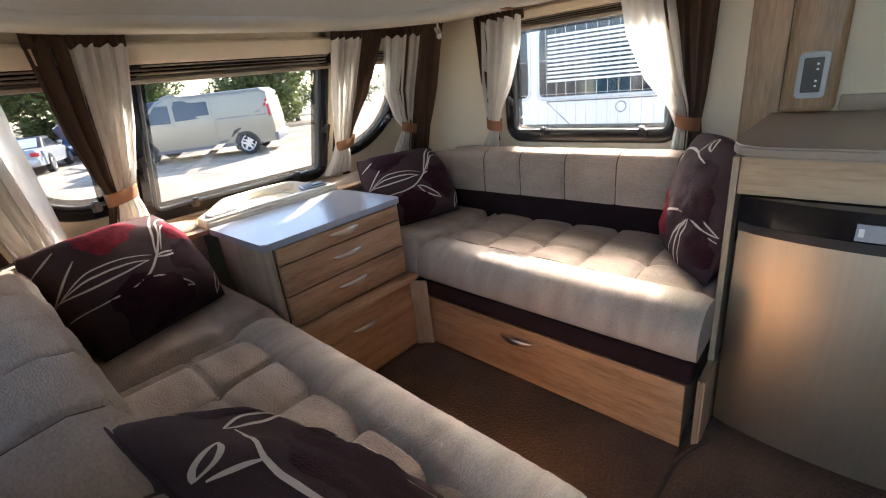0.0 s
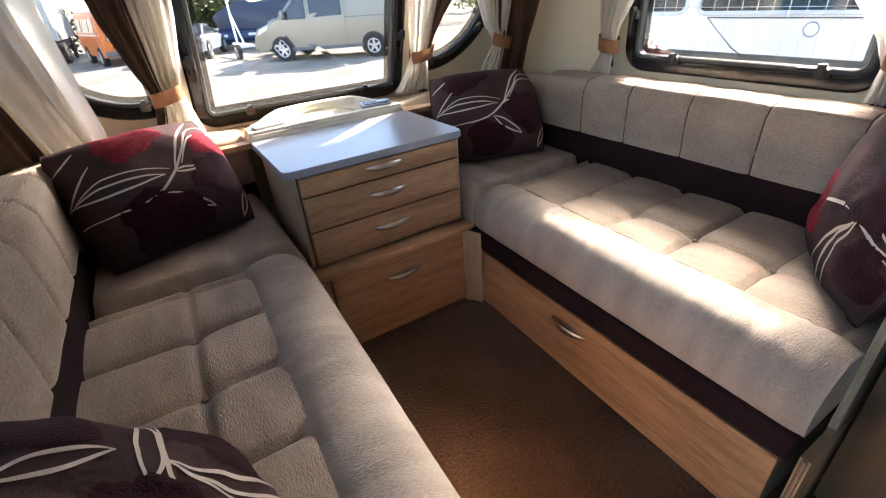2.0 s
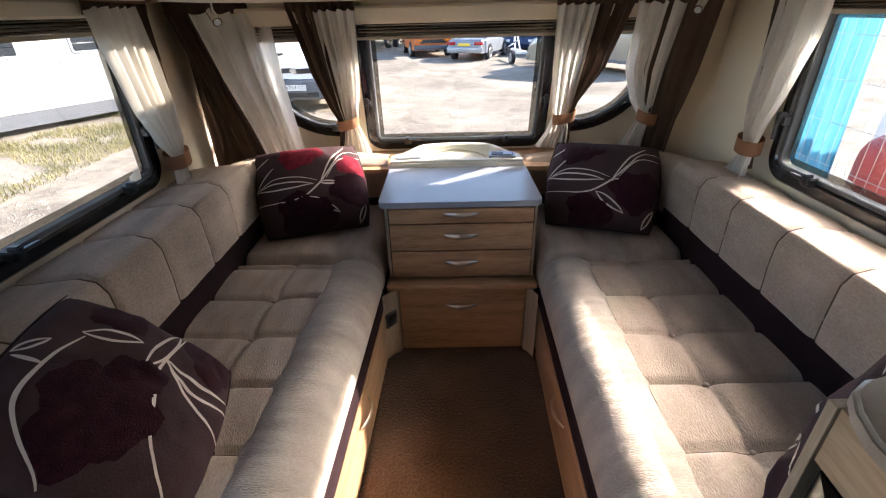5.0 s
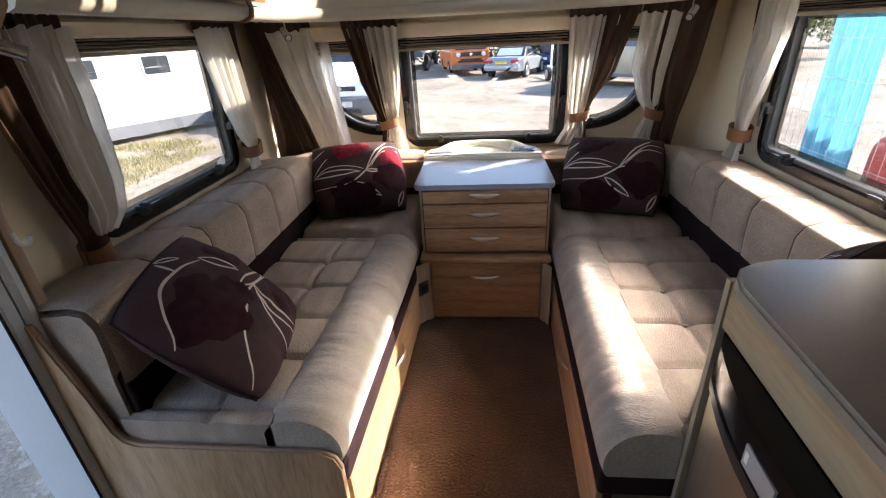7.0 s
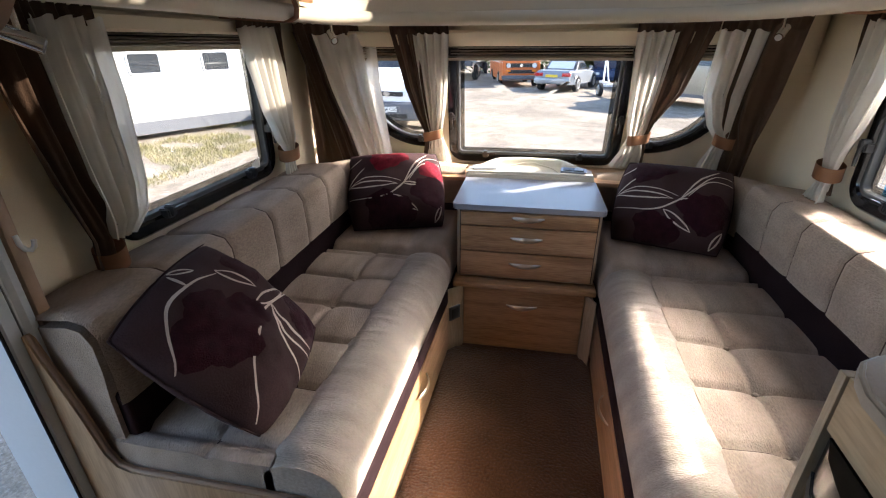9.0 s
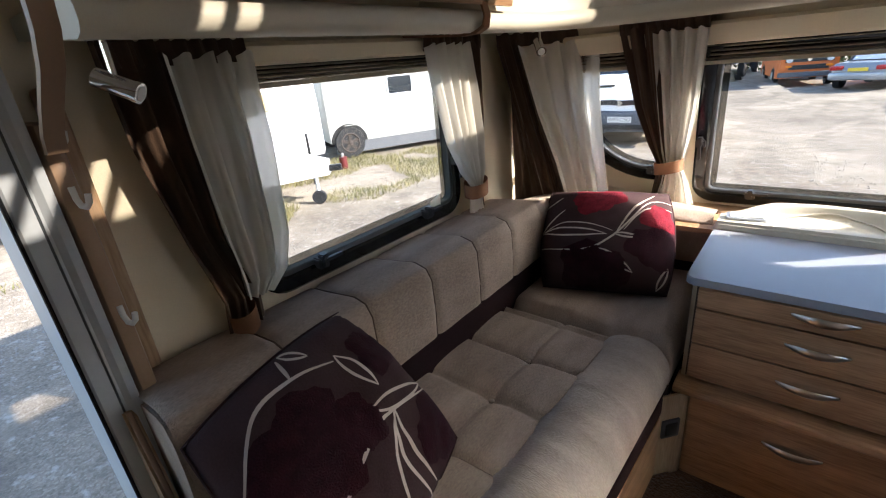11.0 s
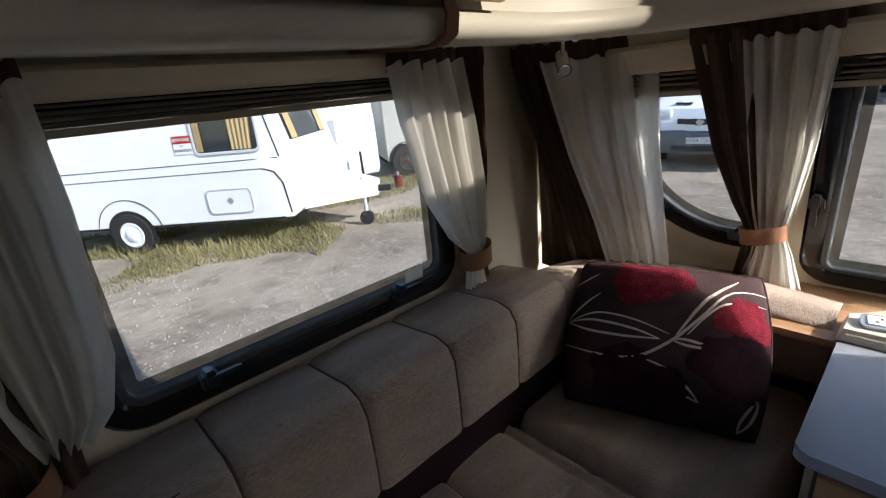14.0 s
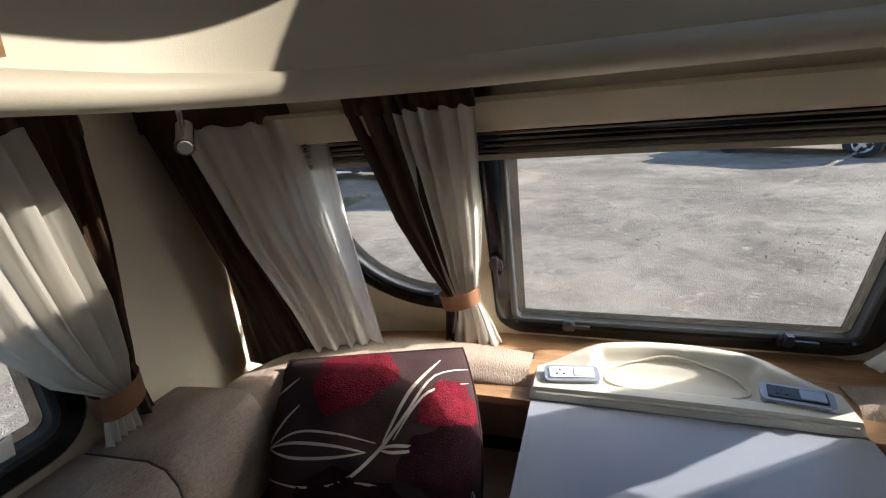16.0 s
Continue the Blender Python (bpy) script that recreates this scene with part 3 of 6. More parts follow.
part("filler_back", box(1.05, WR - 0.003, -1.735, KY - 0.002, 0.0, 0.773), CARCASS, ku)
wt = slab([(kfront(-2.64, -0.02), -2.64), (WR - 0.004, -2.64), (WR - 0.004, KY + 0.03), (KX + 0.09, KY + 0.03), (KX + 0.045, KY + 0.024), (KX + 0.012, KY + 0.004), (KX - 0.010, KY - 0.03), (kfront(KY - 0.07, -0.02), KY - 0.07)],
          flat, 0.874, 0.903)
bmesh.ops.bevel(wt, geom=[e for e in wt.edges if abs(e.verts[0].co.z - e.verts[1].co.z) < 1e-4], offset=0.006, segments=3, affect="EDGES")
part("worktop", wt, WORKTOP, ku, "brown stone-effect worktop", 40)
fr = thing("fridge", (KX, KY - 0.014, 0), "stainless steel fridge with black control panel, closed", "fridge")
part("cabinet", box(KX + 0.03, KX + 0.55, -1.72, KY - 0.016, 0.02, 0.77), BLACKPL, fr)


def bowed(z0, z1, off, bow):
    """A door front, bowed a little between its edges."""
    ya, yb = -1.72, KY - 0.016
    st_ = []
    for k in range(13):
        t = k / 12
        y = ya + (yb - ya) * t
        x = KX + off - bow * (1 - (2 * t - 1) ** 2)
        e = 0.008 if k in (0, 12) else 0.0
        st_.append(lambda a, b, y=y, x=x, e=e: Vector((x + e if a < 0.5 else KX + 0.028, y, b)))
    return sweep([(0, z0), (0, z1), (1, z1), (1, z0)], st_)


part("door", bowed(0.03, 0.672, -0.002, 0.030), STEEL, fr, "brushed steel door", 40)
cp = part("control_panel", bowed(0.676, 0.772, -0.006, 0.046), GLOSSBLACK, fr, "glossy black control panel", 40)
part("grip_recess", bowed(0.676, 0.700, -0.009, 0.046), BLACKPL, cp, "", 40)
part("display", box(KX - 0.0545, KX - 0.044, -1.50, -1.42, 0.705, 0.745, 0.001), GREYPL, cp, "small grey display")
part("button", box(KX - 0.0552, KX - 0.046, -1.435, -1.425, 0.715, 0.735, 0.001), WHITEPL, cp)
fr.matrix_basis = Matrix.Translation((KX, KY - 0.014, 0)) @ pose(0, 0, 0, 0, 0, -math.degrees(math.atan(SLANT)))

# front carpet laid over the floor, with its bound edge
rug = thing("carpet_piece", (0, -1.13, 0), "loose-laid brown carpet with bound dark edge", "carpet")
part("mat", box(-0.33, 0.30, -1.13, -0.04, 0.0005, 0.009, 0.003), CARPET, rug, "", 40)
part("binding", tube([(-0.33, -1.134, 0.005), (-0.1, -1.132, 0.005), (0.1, -1.131, 0.005), (0.21, -1.134, 0.005), (0.28, -1.152, 0.005), (0.36, -1.19, 0.005)], 0.007), GAPSHADE_BINDING, rug, "dark bound edge", 60)

# ---- overhead lockers: one moulded lip round the lounge, oak doors above ----
def lip_path():
    pts = [Vector((-0.83, -1.085 + k * 0.1105, 0)) for k in range(11)]
    for k in range(1, 15):
        a = radians(180 - 90 * k / 14)
        pts.append(Vector((-0.42 + 0.41 * math.cos(a), 0.02 + 0.36 * math.sin(a), 0)))
    pts += [Vector((-0.42 + 0.07 * k, 0.38, 0)) for k in range(1, 12)]
    for k in range(1, 15):
        a = radians(90 - 90 * k / 14)
        pts.append(Vector((0.39 + 0.38 * math.cos(a), 0.02 + 0.36 * math.sin(a), 0)))
    pts += [Vector((0.77, 0.02 - k * 0.12, 0)) for k in range(1, 11)]
    return pts


lp = lip_path()
prof = [(0.36, 1.400), (0.05, 1.380), (0.015, 1.377), (-0.004, 1.384), (-0.012, 1.396), (-0.010, 1.412), (0.000, 1.427), (0.016, 1.432), (0.36, 1.432)]


def lip_station(i):
    p = lp[i]
    d = (lp[min(i + 1, len(lp) - 1)] - lp[max(i - 1, 0)]).normalized()
    nrm = Vector((-d.y, d.x, 0))
    def f(a, b):
        q = p + nrm * a
        q.z = b
        q.x = max(WL + 0.004, min(WR - 0.004, q.x))
        q.y = min(q.y, front_y(q.x) - rake(b) - 0.006)
        return q
    return f


lk = thing("overhead_lockers", (0, 0.3, 1.39), "cream moulded overhead lockers round the lounge with oak doors", "overhead locker")
part("lip", sweep(prof, [lip_station(i) for i in range(len(lp))]), LOCKER, lk, "textured cream moulded lip", 50)


def locker_door(y0, y1, s):
    xb_, xt = (-0.815, -0.73) if s < 0 else (0.755, 0.67)
    pr = [(0, 1.438), (0.085, 1.93), (0.105, 1.93), (0.02, 1.438)]
    return sweep(pr, [lambda a, b, y=y: Vector((xb_ - s * a * 0.6, y, b)) for y in (y0, y1)])


for s in (-1, 1):
    for y0, y1 in ((-1.08, -0.232), (-0.206, -0.085)):
        part("locker_door", locker_door(y0, y1, s), WOODY, lk, "oak locker door")
part("front_locker_face", sweep([(0.02, 1.432), (0.06, 1.6), (0.16, 1.80), (0.30, TOP - 0.01), (0.36, TOP - 0.01), (0.34, 1.432)], [lip_station(i) for i in range(9, len(lp) - 8)]), LOCKER, lk, "cream moulded locker front", 50)

# ---- outside ----
GZ = -0.6
GROUND = material("dusty_gravel", (0.185, 0.15, 0.11), 0.95, 0, 0.3, 0.35, 60, 1.0, dist=0.014, second=(0.385, 0.33, 0.26), spec=0.1)
gn, gl = GROUND.node_tree.nodes, GROUND.node_tree.links
vo = gn.new("ShaderNodeTexVoronoi")
vo.inputs["Scale"].default_value = 55
gl.new([q for q in gn if q.type == "MAPPING"][0].outputs[0], vo.inputs["Vector"])
gb = gn["Principled BSDF"].inputs["Base Color"]
[q for q in gn if q.type == "MIX"][0].inputs[0].default_value = 0.34
[q for q in gn if q.type == "TEX_NOISE"][0].inputs["Detail"].default_value = 9
mul = gn.new("ShaderNodeMix")
mul.data_type, mul.blend_type = "RGBA", "OVERLAY"
mul.inputs[0].default_value = 0.28
gl.new(gb.links[0].from_socket, mul.inputs[6])
bwc = gn.new("ShaderNodeRGBToBW")
gl.new(vo.outputs["Color"], bwc.inputs[0])
gl.new(bwc.outputs[0], mul.inputs[7])
gl.new(mul.outputs[2], gb)
old = gb.links[0].from_socket
for sc, lo, hi, col, amt in ((0.45, 0.46, 0.62, (0.42, 0.36, 0.275, 1), 0.75), (2.6, 0.50, 0.66, (0.14, 0.115, 0.09, 1), 0.55), (11.0, 0.56, 0.68, (0.52, 0.48, 0.42, 1), 0.5)):
    nz, rp, mx = gn.new("ShaderNodeTexNoise"), gn.new("ShaderNodeMapRange"), gn.new("ShaderNodeMix")
    nz.inputs["Scale"].default_value, nz.inputs["Detail"].default_value, nz.inputs["Roughness"].default_value = sc, 6, 0.62
    rp.inputs["From Min"].default_value, rp.inputs["From Max"].default_value, rp.inputs["To Max"].default_value = lo, hi, amt
    mx.data_type = "RGBA"
    gl.new([q for q in gn if q.type == "MAPPING"][0].outputs[0], nz.inputs["Vector"])
    gl.new(nz.outputs["Fac"], rp.inputs["Value"])
    gl.new(rp.outputs[0], mx.inputs[0])
    gl.new(old, mx.inputs[6])
    mx.inputs[7].default_value = col
    old = mx.outputs[2]
gl.new(old, gb)
structure(part("ground", grid(60, 60, lambda u, v: Vector(((u - 0.5) * 500, (v - 0.5) * 500, GZ))), GROUND), "dusty gravel yard", "ground")

WHITEALU = material("grey_painted_aluminium", (0.50, 0.53, 0.56), 0.4, 0, 0.04, 4, 100, 0.02)
# ---- door post, frame and hooks by the entrance ----
ep = thing("door_post", (-1.04, -1.14, 0), "oak post with white coat hooks beside the entrance", "post")
part("outer_board", box(-1.125, -1.016, -1.132, -1.102, 0, 1.28, 0.010), LINER, ep, "smooth pale wood jamb board", 40)
part("inner_board", box(-1.127, -1.095, -1.100, -1.064, 0, 1.33, 0.010, 3), WOODZ, ep, "oak upright with rounded edge", 40)
for z in (1.262, 1.165, 0.95):
    hk = thing("coat_hook", (-1.016, -1.115, z), "small white plastic coat hook on the post", "coat hook", "coat hooks")
    part("hook", tube([(-1.015, -1.115, z + 0.016), (-1.012, -1.115, z - 0.004), (-1.005, -1.113, z - 0.015), (-0.997, -1.109, z - 0.017), (-0.991, -1.105, z - 0.010), (-0.989, -1.103, z + 0.004)], 0.005), WHITEPL, hk, "", 60)
part("end_liner", sweep([(-0.014, 0), (0.012, 0), (0.012, 1), (-0.014, 1)], [lambda a, b, x=x, z=z: Vector((x + 0.02 * b, -1.117 + a, z)) for x, z in ((-0.70, 1.93), (-0.765, 1.60), (-0.812, 1.46), (-0.826, 1.42), (-0.838, 1.385), (-0.875, 1.345), (-0.945, 1.30), (-0.995, 1.262), (-1.01, 1.235))]), LINER, ep, "smooth pale wood end trim", 40)
df = thing("door_frame", (-1.08, -1.17, 0), "grey aluminium entrance door frame", "door frame", kind="structure")
part("frame_post", sweep([(-1.020, -1.137), (-1.020, -1.150), (-1.028, -1.160), (-1.028, -1.164), (-1.036, -1.164), (-1.036, -1.168), (-1.028, -1.168), (-1.028, -1.192), (-1.034, -1.198), (-1.165, -1.205), (-1.165, -1.137)], [lambda a, b, z=z: Vector((a, b, z)) for z in (-0.05, 0.6, 1.86)]), WHITEALU, df, "grooved grey aluminium jamb", 30)
part("rubber_seal", tube([(-1.032, -1.166, -0.03), (-1.032, -1.166, 0.6), (-1.032, -1.166, 1.82)], 0.0028), GREYSEAL, df, "black rubber seal", 60)
part("outer_seal", tube([(-1.033, -1.199, -0.03), (-1.033, -1.199, 0.9), (-1.033, -1.199, 1.86)], 0.0035), BLACK, df, "black rubber seal", 60)
part("frame_post", box(-1.17, -1.10, DOOR0 - 0.01, DOOR0 + 0.014, -0.05, 1.86, 0.006), ALU, df, "", 40)
part("threshold", box(-1.18, -1.10, DOOR0, -1.185, -0.05, 0.012, 0.004), ALU, df, "", 40)

# ---- window furniture: catches, blinds ----
def catch(f, u, z, turn=0):
    """A black window catch: block, pivot and lever; turn 0: lever lies along u, 1: it hangs."""
    c = thing("window_catch", f(u, z, -0.02), "black plastic window catch", "window catch", "window catches")
    bm = bmesh.new()
    def put(u0, u1, z0, z1, d0, d1, bv=0.003):
        own = bmesh.new()
        bmesh.ops.create_cube(own, size=1)
        bmesh.ops.bevel(own, geom=own.edges[:], offset=0.12, segments=2, affect="EDGES")
        for v in own.verts:
            v.co = f(u0 + (v.co.x + 0.5) * (u1 - u0), z0 + (v.co.y + 0.5) * (z1 - z0), d0 + (v.co.z + 0.5) * (d1 - d0))
        return own
    part("base", put(u - 0.016, u + 0.016, z - 0.014, z + 0.016, -0.040, 0.0), BLACKPL, c, "", 40)
    part("pivot", put(u - 0.009, u + 0.009, z - 0.006, z + 0.028, -0.050, -0.02), BLACKPL, c, "", 40)
    if turn:
        part("lever", put(u - 0.005, u + 0.005, z - 0.062, z + 0.006, -0.050, -0.040), BLACKPL, c, "", 40)
    else:
        part("lever", put(u - 0.008, u + 0.055, z + 0.008, z + 0.018, -0.052, -0.042), BLACKPL, c, "", 40)
    return c


for u in (-0.252, 0.246):
    catch(fmap, u, 0.748)
for u in (-0.425, 0.41):
    catch(fmap, u, 0.955, 1)
    catch(fmap, u, 1.27)
catch(fmap, -0.60, 0.832)
catch(fmap, 0.57, 0.832)
catch(fmap, -0.835, 0.96)
catch(fmap, 0.80, 0.95)
for f, us, e0, e1 in ((lmap, (-0.63, -0.175), -0.78, 0.005), (rmap, (-0.70, -0.235), -0.82, -0.045)):
    for u in us:
        catch(f, u, 0.835)
    catch(f, e1, 0.985, 1)
    catch(f, e1, 1.30)


def blind(f, u0, u1, z0, z1, n=4):
    b = thing("window_blind", f((u0 + u1) / 2, z0, -0.03), "beige pleated blind cassette, rolled up over the window", "window blind", "window blinds")
    def at(prof):
        return sweep(prof, [lambda a, c, u=u0 + (u1 - u0) * i / 16: f(u, c, -a) for i in range(17)])
    h = z1 - z0
    part("cassette", at([(0.002, z0 + h * 0.42), (0.034, z0 + h * 0.42), (0.042, z0 + h * 0.50), (0.042, z1 - 0.01), (0.03, z1), (0.002, z1)]), CREAM, b, "cream cassette", 40)
    for k in range(n):
        za = z0 + h * 0.42 * k / n
        zb = z0 + h * 0.42 * (k + 1) / n
        part("pleat", at([(0.012, za + 0.001), (0.028 + 0.004 * (k % 2), (za + zb) / 2), (0.012, zb - 0.001)]), BLIND, b, "", 30)
    part("bottom_rail", at([(0.008, z0 - 0.012), (0.032, z0 - 0.012), (0.032, z0), (0.008, z0)]), BLIND, b, "beige bottom rail", 30)
    return b


blind(lmap, -0.84, 0.07, 1.305, 1.39)
blind(rmap, -0.88, 0.03, 1.315, 1.39)
blind(fmap, -0.455, 0.44, 1.245, 1.36)
blind(fmap, -0.97, -0.49, 1.245, 1.36)
blind(fmap, 0.46, 0.94, 1.245, 1.36)


# ---- curtains ----
def cloth(f, rows, pleats, amp, d, seed, nv=44, nu=40, hem=0.0):
    """A pleated hanging: rows of (z, u0, u1, pleat depth) from the top down."""
    rnd = random.Random(seed)
    ph = rnd.random() * 6
    jit = [rnd.uniform(-0.25, 0.25) for _ in range(40)]
    def at(u, v):
        t = v * (len(rows) - 1)
        i = min(int(t), len(rows) - 2)
        k = t - i
        k = k * k * (3 - 2 * k) * 0.6 + k * 0.4
        z, a, b, p = [rows[i][j] + (rows[i + 1][j] - rows[i][j]) * k for j in range(4)]
        w = u * pleats * 2 * math.pi + ph + 0.5 * math.sin(u * 9 + ph) + 0.5 * math.sin(v * 3 + ph)
        fold = math.sin(w) + 0.35 * math.sin(2.3 * w + 1.3 * v)
        uu = a + (b - a) * (u + 0.25 / pleats * math.sin(w * 0.5 + ph) * u * (1 - u))
        zz = z + (0.006 * math.sin(w) if v < 0.02 else 0) + (hem * math.sin(w * 0.7 + 1) * (v > 0.97))
        return f(uu, zz, -d - amp * p * (1 + fold) * 0.5 - 0.004 * noise.noise(Vector((uu * 14, zz * 9, seed))))
    return grid(nu, nv, at)


def curtain(f, voile, drape, tie, group, seed, label="white voile and brown drape held by a tan tieback"):
    z = voile[-1][0]
    c = thing("curtain", f((voile[-1][1] + voile[-1][2]) / 2, z, -0.05), label, "curtain", group)
    part("voile", cloth(f, voile, 4.3, 0.032, 0.060, seed), VOILE, c, "white translucent voile", 180)
    if drape:
        part("drape", cloth(f, drape, 2.6, 0.030, 0.044, seed + 7), DRAPE, c, "chocolate brown drape", 180)
        zt = 1.372 if f in (lmap, rmap) else 1.366
        us = [r for r in (voile[0][1], voile[0][2], drape[0][1], drape[0][2])]
        part("heading", cloth(f, [(zt + 0.026, min(us), max(us), 0.7), (zt - 0.022, min(us), max(us), 1.0)], 9, 0.014, 0.054, seed + 3, 6, 66), DRAPE, c, "gathered brown heading", 180)
    if tie:
        u0, u1, zt = tie
        def band(a, b):
            ang = a * 2 * math.pi
            uc, hw = (u0 + u1) / 2, (u1 - u0) / 2
            return f(uc + hw * math.cos(ang), zt + (b - 0.5) * 0.05 + 0.012 * math.cos(ang), -0.070 - 0.046 * math.sin(ang))
        part("tieback", grid(24, 3, band), TIE, c, "tan fabric tieback", 180)
    return c


# side window, nearside
curtain(lmap, [(1.365, -0.91, -0.735, 1), (1.20, -0.905, -0.735, 1.2), (0.98, -0.890, -0.75, 1.4), (0.90, -0.88, -0.775, 1.3), (0.85, -0.872, -0.815, 0.8)],
        [(1.39, -1.01, -0.885, 1), (1.21, -1.0, -0.88, 1.2), (1.02, -0.965, -0.875, 1.3), (0.86, -0.925, -0.83, 1.0), (0.77, -0.935, -0.835, 1.0)], (-0.925, -0.865, 0.815), "side curtains", 1)
curtain(lmap, [(1.365, -0.155, 0.045, 1), (1.24, -0.14, 0.065, 1.1), (1.06, -0.10, 0.085, 1.2), (0.95, -0.04, 0.085, 1.2), (0.885, 0.03, 0.08, 0.8), (0.83, 0.02, 0.075, 0.7), (0.765, 0.005, 0.075, 1)],
        [(1.39, 0.04, 0.155, 1), (1.15, 0.055, 0.155, 1), (0.88, 0.06, 0.125, 0.7), (0.75, 0.06, 0.14, 0.8)], (0.018, 0.105, 0.875), "side curtains", 2)
# side window, offside
curtain(rmap, [(1.365, 0.06, -0.16, 1), (1.24, 0.065, -0.15, 1.1), (1.06, 0.075, -0.09, 1.2), (0.95, 0.065, -0.03, 1), (0.885, 0.05, -0.005, 0.7), (0.84, 0.06, 0.0, 0.8), (0.765, 0.11, 0.0, 1)],
        [(1.39, 0.12, 0.05, 1), (1.1, 0.095, 0.045, 1), (0.885, 0.055, 0.02, 0.6), (0.80, 0.05, 0.01, 0.6)], (-0.012, 0.062, 0.888), "side curtains", 3)
curtain(rmap, [(1.365, -0.61, -0.80, 1), (1.22, -0.64, -0.83, 1.1), (1.05, -0.72, -0.86, 1.1), (0.94, -0.81, -0.885, 0.8), (0.87, -0.84, -0.89, 0.6), (0.78, -0.83, -0.89, 0.8)],
        [(1.39, -0.755, -0.955, 1.1), (1.15, -0.79, -0.945, 1.2), (0.98, -0.83, -0.935, 1), (0.885, -0.85, -0.925, 0.7), (0.77, -0.845, -0.94, 1)], (-0.928, -0.84, 0.885), "side curtains", 4)
# between the front windows
curtain(fmap, [(1.345, -0.565, -0.405, 1), (1.1, -0.555, -0.43, 1), (0.93, -0.545, -0.46, 0.8), (0.868, -0.538, -0.475, 0.6), (0.80, -0.55, -0.455, 0.8), (0.685, -0.585, -0.43, 1)],
        [(1.36, -0.67, -0.525, 1), (1.1, -0.635, -0.52, 1), (0.95, -0.595, -0.52, 0.8), (0.868, -0.565, -0.52, 0.6), (0.69, -0.60, -0.545, 0.8)], (-0.575, -0.47, 0.868), "front curtains", 5)
curtain(fmap, [(1.345, 0.385, 0.545, 1), (1.1, 0.41, 0.535, 1), (0.93, 0.435, 0.525, 0.8), (0.878, 0.45, 0.515, 0.6), (0.80, 0.43, 0.53, 0.8), (0.72, 0.39, 0.53, 1)],
        [(1.36, 0.525, 0.69, 1), (1.1, 0.52, 0.64, 1), (0.95, 0.51, 0.56, 0.8), (0.878, 0.505, 0.545, 0.6), (0.70, 0.51, 0.56, 0.8)], (0.45, 0.55, 0.878), "front curtains", 6)


def cmap(s):
    """Corner curtains hang on a line across the curved corner."""
    a, b = (Vector((WL + 0.02, 0.36, 0)), Vector((-0.72, 0.64, 0))) if s < 0 else (Vector((WR - 0.02, 0.36, 0)), Vector((0.70, 0.64, 0)))
    nrm = Vector((-s, -1.2, 0)).normalized()
    def f(u, z, d):
        p = a.lerp(b, u) - nrm * d
        return Vector((p.x, p.y - (0.10 if s < 0 else 0.28) * (z - 0.85), z))
    return f


curtain(cmap(-1), [(1.345, 0.15, 0.76, 1.2), (1.1, 0.27, 0.77, 1.3), (0.9, 0.40, 0.80, 1.2), (0.70, 0.50, 0.84, 1.1)],
        [(1.36, 0.0, 0.17, 0.6), (1.1, 0.12, 0.29, 0.6), (0.9, 0.21, 0.42, 0.6), (0.70, 0.29, 0.52, 0.6)], None, "front curtains", 8)


def sun_stop(u, v):
    """A cloth added behind the drape, turned in to the wall to block sun."""
    z = 0.70 + 0.66 * v
    p = cmap(-1)(0.31 - 0.29 * v, z, -0.05)
    q = Vector((WL + 0.004, 0.452, z))
    return p.lerp(q, u) + Vector((0.006 * math.sin(u * 20 + 3 * v), 0, 0))


dr_ = thing("added_sun_cloth", sun_stop(0.5, 0), "added brown cloth that keeps sun off the corner wall", "curtain", "front curtains")
part("cloth", grid(14, 20, sun_stop), DRAPE, dr_, "", 180)
# The drape runs on unseen behind the voile to keep sun off the chest.
curtain(cmap(1), [(1.345, 0.50, 0.88, 1.1), (1.1, 0.52, 0.86, 1.1), (0.97, 0.52, 0.74, 0.9), (0.90, 0.52, 0.62, 0.7), (0.80, 0.52, 0.70, 0.9), (0.72, 0.5, 0.74, 1)],
        [(1.36, 0.26, 0.82, 1.0), (1.1, 0.26, 0.82, 1.0), (0.98, 0.28, 0.72, 1.0), (0.90, 0.30, 0.58, 1), (0.72, 0.30, 0.58, 1)], (0.46, 0.64, 0.905), "front curtains", 9)

# ---- reading spot lamps under the lockers ----
def spot(p, aim, label):
    p, aim = Vector(p), Vector(aim).normalized()
    s = thing("spot_lamp", p, label, "lamp", "spot lamps")
    part("mount", cyl(p + Vector((0, 0, 0.068)), p + Vector((0, 0, 0.060)), 0.022), CHROME, s, "", 40)
    part("stem", tube([p + Vector((0, 0, 0.061)), p + Vector((0, 0, 0.035)), p + Vector((0, 0, 0.012))], 0.005), CHROME, s, "", 40)
    part("barrel", cyl(p - aim * 0.030, p + aim * 0.030, 0.0150, seg=20), CHROME, s, "chrome barrel", 40)
    part("collar", cyl(p + aim * 0.025, p + aim * 0.033, 0.0160, seg=20), CHROME, s, "", 40)
    part("bulb", cyl(p + aim * 0.029, p + aim * 0.0345, 0.0115, seg=16), LENS, s, "clear lamp glass", 40)


